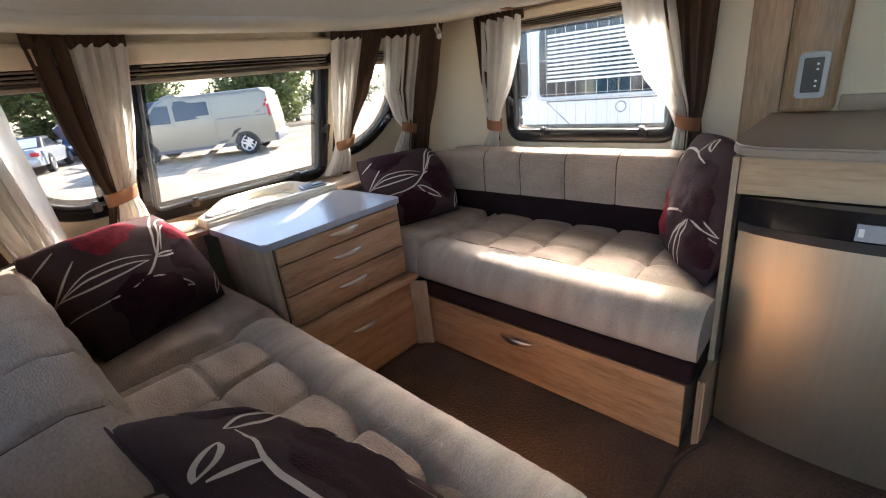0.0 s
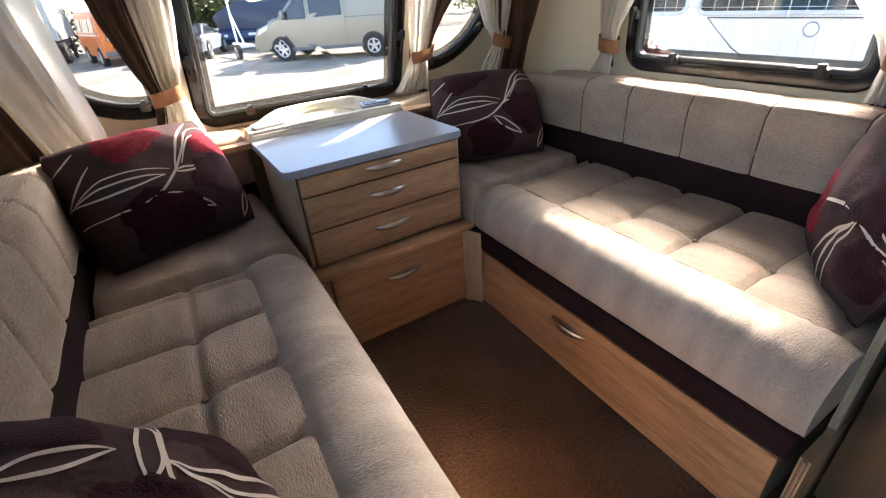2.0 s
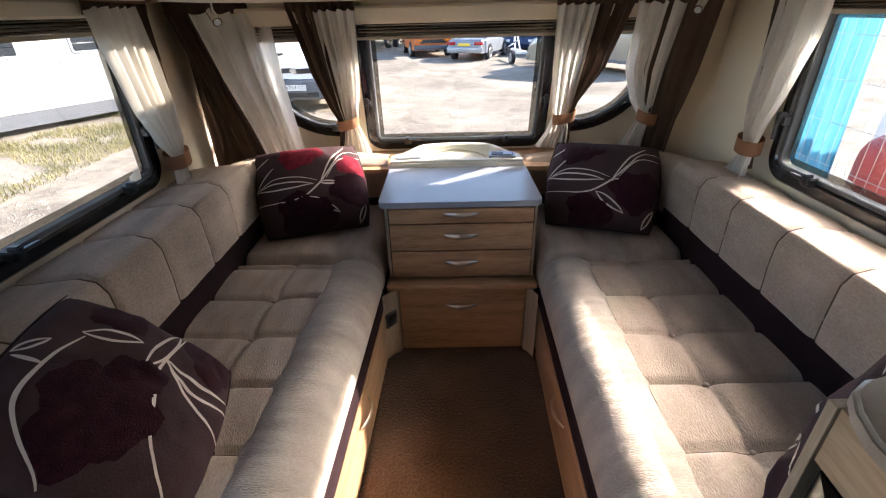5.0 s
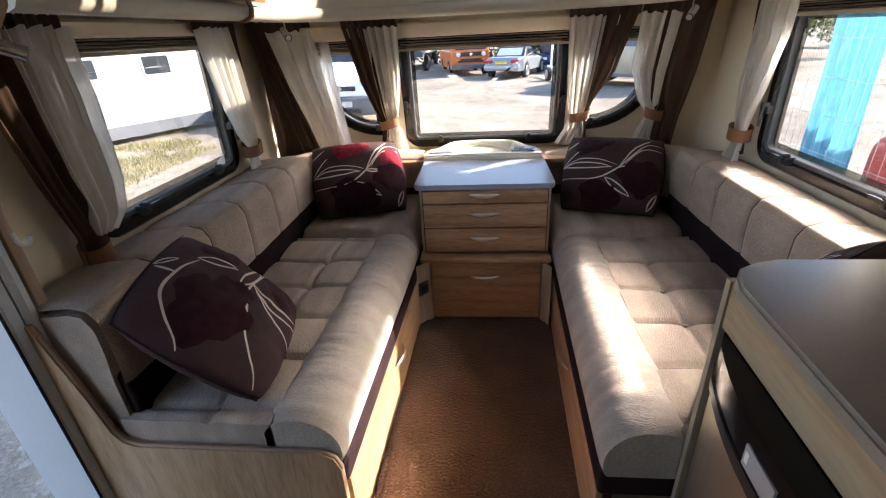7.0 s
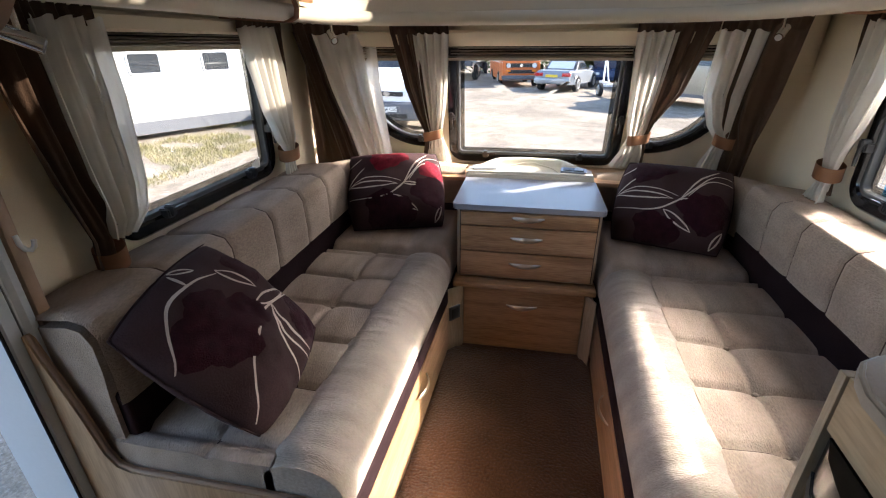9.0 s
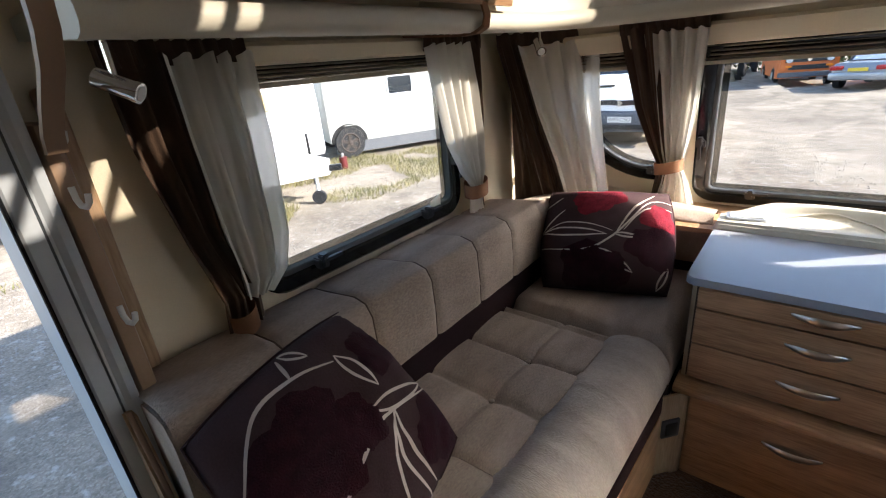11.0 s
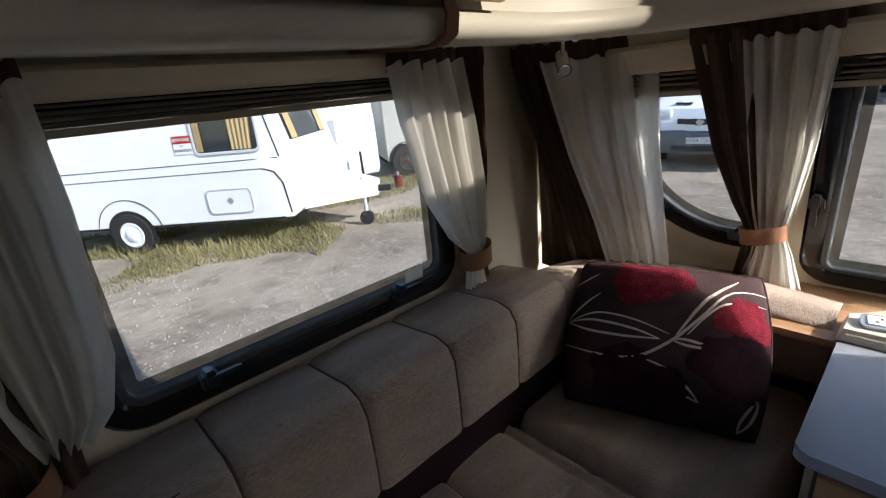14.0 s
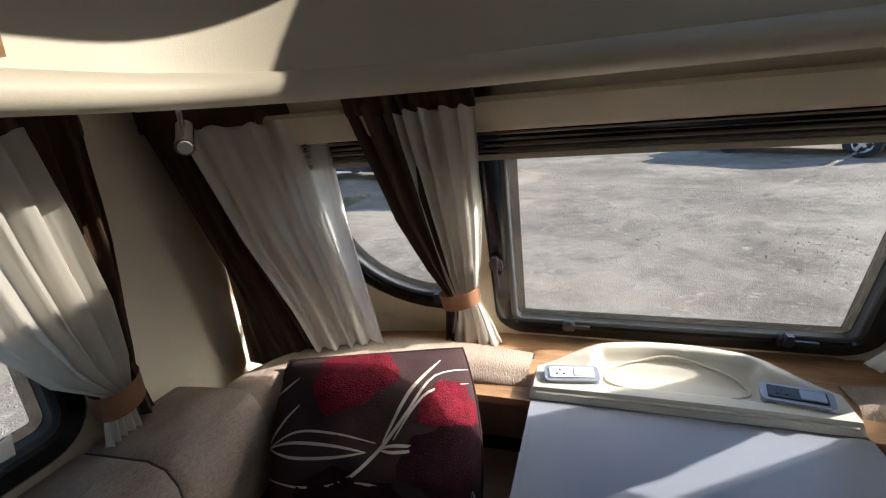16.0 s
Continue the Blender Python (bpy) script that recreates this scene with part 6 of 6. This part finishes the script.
def long_trailer():
    v = thing("mobile_home", (0, 0, 0), "long pale clad mobile home with small windows and one twin wheel", "mobile home")
    h = Hull([(-1.2, 0.38), (3.6, 0.38), (3.65, 1.2), (3.55, 3.0), (-1.15, 3.0), (-1.25, 1.2)], 1.25, 2.5, 0.02, 0.02)
    part("body", h.mesh(0.08), ALUPANEL, v, "pale ribbed cladding", 40)
    for s in (-1, 1):
        for k in range(9):
            z = 0.75 + 0.25 * k
            part("cladding_rib", h.side([(-1.15, z), (3.55, z), (3.55, z + 0.02), (-1.15, z + 0.02)], s, 0.008), ALUPANEL, v)
        f = lambda u, z, d, s=s: Vector((s * (h.x(u, z) + d), u, z))
        w = framed_window(v, f, rounded(1.9, 2.5, 1.36, 1.74, 0.04), False)
        w = framed_window(v, f, rounded(0.35, 0.95, 1.36, 1.74, 0.04), False)
        part("panel_hatch", h.side(rounded(1.6, 1.9, 0.95, 1.25, 0.02), s, 0.012), ALU, v)
        part("panel_hatch", h.side(rounded(2.7, 2.95, 1.05, 1.3, 0.02), s, 0.012), ALU, v)
        part("wheel_arch", h.side([(-0.75 + 0.44 * math.cos(radians(a)), 0.38 + 0.42 * math.sin(radians(a))) for a in range(0, 181, 15)], s, 0.006), BLACKPL, v)
        wheel(v, s * 1.28, -0.75, 0.36, 0.22, RUST)
        part("skirt", h.side([(-1.1, 0.12), (3.5, 0.12), (3.5, 0.38), (-1.1, 0.38)], s, -0.01), BUMPER, v, "dark skirt under the body")
    return v


def box_lorry():
    v = thing("box_lorry", (0, 0, 0), "pale grey box lorry body with rear doors beyond the camper van", "lorry")
    part("box_body", box(-1.2, 1.2, -2.6, 2.6, 0.95, 3.3, 0.04, 2), ALUPANEL, v, "pale box body", 40)
    for s in (-1, 1):
        part("corner_post", box(*sorted((s * 1.16, s * 1.215)), 2.56, 2.62, 0.95, 3.3, 0.01), GALV, v)
        part("rear_door", box(*sorted((s * 0.02, s * 1.12)), 2.60, 2.622, 1.0, 3.22, 0.008), ALUPANEL, v, "flat pale door")
        part("lock_bar", cyl((s * 0.16, 2.64, 1.05), (s * 0.16, 2.64, 3.15), 0.014), GALV, v)
        for k in range(5):
            part("side_rib", box(*sorted((s * 1.19, s * 1.215)), -2.3 + k * 1.1, -2.26 + k * 1.1, 0.97, 3.28, 0.004), ALUPANEL, v)
        wheel(v, s * 1.12, 1.5, 0.42, 0.26, RUST)
        wheel(v, s * 1.12, -1.6, 0.42, 0.26, RUST)
    part("chassis", box(-0.9, 0.9, -2.5, 2.5, 0.62, 0.95, 0.02), BUMPER, v, "dark chassis", 40)
    part("label_panel", box(0.45, 0.75, 2.622, 2.63, 1.6, 1.95), PLATE, v)
    return v


place(box_lorry(), -4.15, 27.2, 176)
place(silver_van(), 5.35, 14.95, 50)
place(orange_camper(), -1.05, 23.2, 192)
place(low_car("convertible_car", "silver two-seater convertible with black hood parked nose away", P_GREYSIL, True), 1.5, 20.8, -22)
place(low_car("saloon_car", "dark blue saloon car parked by the hedge", P_BLUE, False), 4.0, 24.0, 165)
place(white_van(), -3.65, 10.75, 190)
place(low_car("hatchback_car", "dark blue car parked beyond the white van", P_BLUE, False), -7.0, 12.7, -100)
place(vintage_caravan(), -8.34, 1.21, -48.6)
place(teal_van(), -14.0, -3.7, 102)
place(box_caravan(), -8.9, 3.85, -96)
place(long_trailer(), -9.5, 7.15, -26.8)

# covered boat and bicycle-like trailer beside the silver van
bo = thing("covered_boat", (0, 0, 0), "boat under a navy cover on a trailer", "boat")
hb = Hull([(-2.5, 0.9), (2.2, 0.7), (2.7, 1.3), (1.8, 1.75), (-1.5, 1.95), (-2.5, 1.6)], 0.95, 1.2, 0.3, 0.3)
part("cover", hb.mesh(0.08), P_NAVY, bo, "navy fabric cover", 40)
part("hull", Hull([(-2.4, 0.62), (2.0, 0.55), (2.5, 1.0), (-2.45, 1.05)], 0.88, 1.2, 0.1, 0.3).mesh(0.06), P_MAROON, bo, "maroon hull", 40)
for x in (-0.8, 0.8):
    wheel(bo, x, -0.4, 0.28, 0.16)
part("axle", cyl((-0.75, -0.4, 0.28), (0.75, -0.4, 0.28), 0.035), GALV, bo)
for l in (-1.5, 1.2):
    part("chock", box(-0.5, 0.5, l - 0.1, l + 0.1, 0.25, 0.7), GALV, bo)
part("trailer_frame", box(-0.06, 0.06, -2.2, 3.1, 0.25, 0.34), GALV, bo)
place(bo, 5.4, 22.5, 60)
mt = thing("boat_trailer", (0, 0, 0), "empty white trailer with upright mast support", "trailer")
part("drawbar", box(-0.05, 0.05, -1.4, 1.6, 0.36, 0.44), P_WHITE, mt)
part("cross_beam", box(-0.7, 0.7, -0.5, -0.4, 0.36, 0.44), P_WHITE, mt)
part("mast_post", cyl((0, 1.2, 0.4), (0.0, 1.2, 2.2), 0.04), P_WHITE, mt)
part("brace", cyl((0, 0.5, 0.42), (0, 1.2, 1.5), 0.03), P_WHITE, mt)
for x in (-0.7, 0.7):
    wheel(mt, x, -0.45, 0.25, 0.14)
part("jockey_post", cyl((0.1, 1.5, 0.0), (0.1, 1.5, 0.6), 0.03), GALV, mt)
place(mt, 3.1, 18.2, 10)

# red warning triangle and clutter on the grass by the caravans
rt = thing("gas_bottle", (-7.9, 4.95, GZ), "small red gas bottle in the grass", "gas bottle")
part("cylinder", cyl((-7.9, 4.95, GZ), (-7.9, 4.95, GZ + 0.26), 0.085, seg=18), P_MAROON, rt, "", 40)
part("valve", cyl((-7.9, 4.95, GZ + 0.26), (-7.9, 4.95, GZ + 0.33), 0.03), GALV, rt)

# ---- offside: mesh fence panels, white caravan behind, tarpaulin and red tank ----
for k in range(2):
    y0, fx = -4.75 + 3.45 * k, 2.15 + 0.06 * k
    fe = thing("fence_panel", (fx, y0, GZ), "galvanised wire mesh site fence panel", "fence", "site fence panels")
    pts = [(fx, y0, GZ + 0.1), (fx, y0, GZ + 2.0), (fx + 0.06, y0 + 3.40, GZ + 2.0), (fx + 0.06, y0 + 3.40, GZ + 0.1)]
    part("fence_frame", tube(pts, 0.021, 8, closed=True), GALV, fe, "", 40)
    wires = bmesh.new()
    for j in range(1, 44):
        t = j / 44
        cyl(Vector(pts[0]).lerp(Vector(pts[3]), t), Vector(pts[1]).lerp(Vector(pts[2]), t), 0.0018, seg=4, bm=wires, caps=False)
    for j in range(1, 8):
        t = j / 8
        cyl(Vector(pts[0]).lerp(Vector(pts[1]), t), Vector(pts[3]).lerp(Vector(pts[2]), t), 0.0018, seg=4, bm=wires, caps=False)
    w = part("wire_mesh", wires, GALV, fe, "thin welded wire mesh")
    w["kind"] = "stuff"
    part("foot", box(fx - 0.3, fx + 0.3, y0 - 0.1, y0 + 0.12, GZ, GZ + 0.14, 0.03), BUMPER, fe, "concrete foot", 40)
    part("post", cyl((fx + 0.03, y0 + 3.42, GZ), (fx + 0.03, y0 + 3.42, GZ + 2.05), 0.021), GALV, fe, "", 40)


def louvre_caravan():
    v = thing("campervan_rear", (0, 0, 0), "white camper with dark slatted rear window behind the wire fence", "camper")
    h = Hull([(-2.6, 0.4), (2.5, 0.4), (2.65, 0.7), (2.6, 1.4), (2.4, 2.5), (-2.4, 2.55), (-2.65, 2.2)], 1.1, 1.3, 0.05, 0.05)
    part("body", h.mesh(0.07), P_WHITE, v, "white body", 40)
    f = lambda u, z, d: Vector((-(h.x(u, z) + d), u, z))
    for a, b in ((-2.2, -0.55), (-0.35, 1.15), (1.3, 2.2)):
        w = framed_window(v, f, rounded(a, b, 1.32, 2.14, 0.07), False)
        for k in range(12):
            z = 1.50 + 0.048 * k
            part("slat", slab([(a + 0.22, z), (b - 0.12, z), (b - 0.12, z + 0.026), (a + 0.22, z + 0.026)], f, 0.004, 0.014), WHITEPL, w)
    part("rail", slab([(-2.5, 2.2), (2.4, 2.2), (2.4, 2.26), (-2.5, 2.26)], f, 0.0, 0.03), ALU, v, "rain rail")
    tg = part("tailgate_line", ring([(-0.9, 1.27), (-0.72, 0.98), (-0.45, 0.86), (0.5, 0.84), (0.75, 0.98), (1.05, 1.27)], lambda u, z, d: f(u, z, -d), 0.012, -0.008, 0.01, 0.002), BUMPER, v, "dark tailgate seam", 40)
    part("badge", tube([f(0.1 + 0.06 * math.cos(k * 0.4), 1.17 + 0.06 * math.sin(k * 0.4), 0.008) for k in range(16)], 0.008, 6, closed=True), CHROME, v, "round chrome badge", 60)
    part("bumper", slab([(-2.4, 0.42), (2.3, 0.42), (2.3, 0.66), (-2.4, 0.66)], f, 0.0, 0.05), BUMPER, v, "grey bumper")
    for x in (-1.13, 1.13):
        for l in (-1.5, 1.5):
            wheel(v, x, l, 0.31, 0.17)
    return v


place(louvre_caravan(), 5.75, 0.75, 4)
GX, GY, GR = 2.46, 0.86, 0.19
rtk = thing("gas_cylinder", (GX, GY, GZ), "large red steel gas cylinder with white lettering behind the fence", "gas cylinder")
gp = [(0.0, GZ), (0.16, GZ), (0.16, GZ + 0.04), (0.185, GZ + 0.07), (GR, GZ + 0.11), (GR, 0.52), (0.185, 0.57), (0.165, 0.62), (0.12, 0.66), (0.06, 0.68), (0.0, 0.685)]
gc = sweep(gp, [lambda a, b, k=k: Vector((GX + a * math.cos(2 * math.pi * k / 32), GY + a * math.sin(2 * math.pi * k / 32), b)) for k in range(33)], False, False)
bmesh.ops.remove_doubles(gc, verts=gc.verts, dist=0.0005)
part("tank", gc, REDSTEEL, rtk, "red painted steel tank", 50)
part("valve_guard", tube([(GX + 0.10 * math.cos(radians(a)), GY + 0.10 * math.sin(radians(a)), 0.735) for a in range(0, 360, 15)], 0.010, 8, closed=True), PLATE, rtk, "pale ring guard", 60)
for a in (20, 140, 260):
    part("guard_post", cyl((GX + 0.10 * math.cos(radians(a)), GY + 0.10 * math.sin(radians(a)), 0.64), (GX + 0.10 * math.cos(radians(a)), GY + 0.10 * math.sin(radians(a)), 0.735), 0.009), PLATE, rtk)
part("valve", cyl((GX, GY, 0.68), (GX, GY, 0.745), 0.025), GALV, rtk, "", 40)


def round_it(y0, y1, z0, z1):
    """A strip of paint laid round the tank."""
    return grid(8, 2, lambda u, v: Vector((GX - math.sqrt((GR + 0.0015) ** 2 - (y0 + (y1 - y0) * u) ** 2), GY + y0 + (y1 - y0) * u, z0 + (z1 - z0) * v)))


for z, wd in ((0.40, 0.07), (0.372, 0.10), (0.344, 0.085)):
    part("lettering", round_it(0.02, 0.02 + wd, z - 0.009, z + 0.009), PLATE, rtk, "bars of white lettering")
part("diamond_label", tube([(GX - GR - 0.001, GY - 0.06 + dy, 0.36 + dz) for dy, dz in ((0, 0.035), (0.03, 0), (0, -0.035), (-0.03, 0))], 0.003, 6, closed=True), PLATE, rtk, "white diamond outline")
tp = thing("tarpaulin", (2.3, 1.4, GZ), "bright blue tarpaulin hanging on the fence", "tarpaulin")
part("sheet", grid(36, 24, lambda u, v: Vector((2.32 + 0.10 * u + 0.03 * math.sin(u * 17 + v * 2) + 0.02 * math.sin(u * 41), 1.20 + 0.55 * u - 0.06 * (1 - v), GZ + 0.0 + 2.15 * v))), BLUETARP, tp, "", 180)

# ---- greenery ----
LEAVES = material("tree_leaves", (0.055, 0.085, 0.025), 0.6, 0, 0.35, 0.8, 9, 0.0, second=(0.14, 0.17, 0.05), alpha_translucent=0.3)
BARK = material("bark", (0.10, 0.075, 0.05), 0.9, 0, 0.3, 3, 30, 0.8, (1, 1, 0.3), 0.01)
GRASS = material("dry_grass", (0.13, 0.14, 0.045), 0.8, 0, 0.3, 1.2, 20, 0, second=(0.42, 0.36, 0.17), alpha_translucent=0.3)
PEBBLE = material("pale_stones", (0.27, 0.24, 0.20), 0.9, 0, 0.3, 3, 30, 0.3)


def leaf_cloud(centres, n, size, seed):
    rnd = random.Random(seed)
    co, fs = [], []
    for _ in range(n):
        c, r = rnd.choice(centres)
        d = Vector((rnd.gauss(0, 1), rnd.gauss(0, 1), rnd.gauss(0, 1))).normalized() * r * rnd.uniform(0.35, 1.0) ** 0.5
        p = Vector(c) + Vector((d.x, d.y, d.z * 0.8))
        q = Euler((rnd.uniform(-0.9, 0.9), rnd.uniform(-0.9, 0.9), rnd.uniform(0, 6.3))).to_matrix()
        s = size * rnd.uniform(0.6, 1.4)
        i = len(co)
        for a, b in ((-0.5, 0), (0, -0.28), (0.5, 0), (0, 0.28)):
            co.append(p + q @ Vector((a * s, b * s, 0)))
        fs.append((i, i + 1, i + 2, i + 3))
    bm = bmesh.new()
    vs = [bm.verts.new(c) for c in co]
    for f_ in fs:
        bm.faces.new([vs[k] for k in f_])
    return bm


def tree(x, y, height, spread, seed, n=9000, size=0.24):
    rnd = random.Random(seed)
    t = thing("tree", (x, y, GZ), "leafy green tree at the edge of the yard", "tree", "yard trees")
    tr_ = [(x + 0.15 * k * rnd.uniform(-1, 1), y + 0.15 * k * rnd.uniform(-1, 1), GZ + height * 0.75 * k / 5) for k in range(6)]
    bm = tube(tr_, lambda k: height * 0.03 * (1 - 0.7 * k), 8)
    cs = []
    for k in range(20):
        a = rnd.uniform(0, 6.28)
        z = height * rnd.uniform(0.18, 0.9)
        rr = spread * rnd.uniform(0.3, 0.85) * (1.1 - 0.5 * z / height)
        e = Vector((x + rr * math.cos(a), y + rr * math.sin(a), GZ + z))
        st_ = Vector(tr_[min(5, int(z / height / 0.75 * 4))])
        tube([st_, st_.lerp(e, 0.5) + Vector((0, 0, 0.1)), e], lambda q: height * 0.010 * (1 - 0.7 * q), 5, bm)
        cs.append((e, spread * rnd.uniform(0.25, 0.45)))
    part("trunk", bm, BARK, t, "", 60)
    part("crown", leaf_cloud(cs, n, size, seed), LEAVES, t, "uneven green crown")


for k, (x, y, hh, sp) in enumerate(((-5.5, 30, 5.5, 3.2), (1.5, 31, 5.0, 3.2), (3.8, 28, 4.2, 2.6), (8.0, 28, 5.0, 3.0), (11.5, 21.5, 4.6, 2.8), (15, 25, 6, 3.5),
                                    (-31, -12.0, 7.0, 3.6), (-34, -15.5, 8.0, 4.2), (-33, -9.0, 5.2, 3.2), (-38, -20, 8, 4.5), (-33, -13.5, 7.6, 4.0), (-37, -11, 7, 4.0), (-40, -25, 8, 4.5))):
    tree(x, y, hh, sp, 50 + k)
hg = thing("hedge", (3, 30, GZ), "overgrown green hedge behind the parked cars", "hedge", kind="stuff")
rnd = random.Random(9)
part("foliage", leaf_cloud([((-12 + 1.1 * k, 31 + rnd.uniform(-0.6, 0.6), GZ + rnd.uniform(0.6, 2.3)), rnd.uniform(0.9, 1.6)) for k in range(36)], 9000, 0.26, 77), LEAVES, hg)
hp = thing("earth_heap", (-28, -10, GZ), "pale heap of rubble and earth", "heap", kind="stuff")
part("mound", grid(40, 24, lambda u, v: Vector((-27 - 7 * v, -18 + 16 * u, GZ - 0.05 + 1.5 * math.sin(math.pi * u) ** 0.6 * math.sin(math.pi * v) * (1 + 0.35 * noise.noise(Vector((u * 7, v * 4, 1))))))), GROUND, hp, "", 60)
qd = thing("quad_bike", (0, 0, 0), "small dark utility buggy far off by the heap", "buggy")
part("body", Hull([(-0.9, 0.35), (0.9, 0.35), (1.0, 0.7), (0.3, 0.95), (-0.9, 0.85)], 0.5, 0.8, 0.2, 0.1).mesh(0.05), BUMPER, qd, "", 40)
part("seat", box(-0.25, 0.25, -0.5, 0.2, 0.92, 1.05, 0.05), P_MAROON, qd, "", 40)
part("rack", box(-0.4, 0.4, -0.95, -0.75, 0.85, 1.2, 0.03), BUMPER, qd, "", 40)
for l in (-0.6, 0.65):
    for x in (-0.55, 0.55):
        wheel(qd, x, l, 0.28, 0.2)
place(qd, -24.0, -9.3, 60)

# grass along the caravans, loose stones in the yard
rnd = random.Random(4)
co, fs = [], []
for _ in range(42000):
    along = rnd.uniform(-6.0, 7.5)
    off = rnd.uniform(-1.2, 1.0) if rnd.random() < 0.7 else rnd.uniform(-1.2, 2.4)
    x = -8.34 + 0.75 * along + 0.66 * (1.0 + off)
    y = 1.21 + 0.66 * along - 0.75 * (1.0 + off)
    if along > 2.5:
        x, y = -7.6 + rnd.uniform(-1.5, 2.2), rnd.uniform(3.0, 9.5)
        off = 0.4
    if noise.noise(Vector((x * 0.8, y * 0.8, 3))) < -0.10 + 0.28 * max(0, off - 0.3):
        continue
    hgt = rnd.uniform(0.03, 0.16) * (1.5 if off < 0.3 and rnd.random() < 0.4 else 0.8)
    a = rnd.uniform(0, 6.28)
    bx, by = math.cos(a) * 0.008, math.sin(a) * 0.008
    lx, ly = rnd.gauss(0, 0.5) * hgt, rnd.gauss(0, 0.5) * hgt
    i = len(co)
    co += [(x - bx, y - by, GZ), (x + bx, y + by, GZ), (x + lx, y + ly, GZ + hgt)]
    fs.append((i, i + 1, i + 2))
me = bpy.data.meshes.new("grass")
me.from_pydata(co, [], fs)
me.materials.append(GRASS)
tagged(new("grass", me), "dry green and straw grass along the parked caravans", "grass", kind="stuff")
co, fs = [], []
for _ in range(34000):
    if rnd.random() < 0.7:
        x, y = rnd.uniform(-7.5, -1.4), rnd.uniform(-5, 6)
    else:
        x, y = rnd.uniform(-5, 7), rnd.uniform(1.8, 13)
    if noise.noise(Vector((x * 0.6, y * 0.6, 8))) < -0.05:
        continue
    r = 0.005 + 0.019 * rnd.random() ** 2.2
    i = len(co)
    ph = rnd.uniform(0, 6.28)
    for k in range(4):
        co.append((x + r * rnd.uniform(0.7, 1.2) * math.cos(ph + k * 1.57), y + r * rnd.uniform(0.7, 1.2) * math.sin(ph + k * 1.57), GZ - 0.002))
    co.append((x, y, GZ + r * 0.7))
    fs += [(i, i + 1, i + 4), (i + 1, i + 2, i + 4), (i + 2, i + 3, i + 4), (i + 3, i, i + 4)]
me = bpy.data.meshes.new("loose_stones")
me.from_pydata(co, [], fs)
me.materials.append(PEBBLE)
tagged(new("loose_stones", me), "pale loose stones scattered over the yard", "stones", kind="stuff")
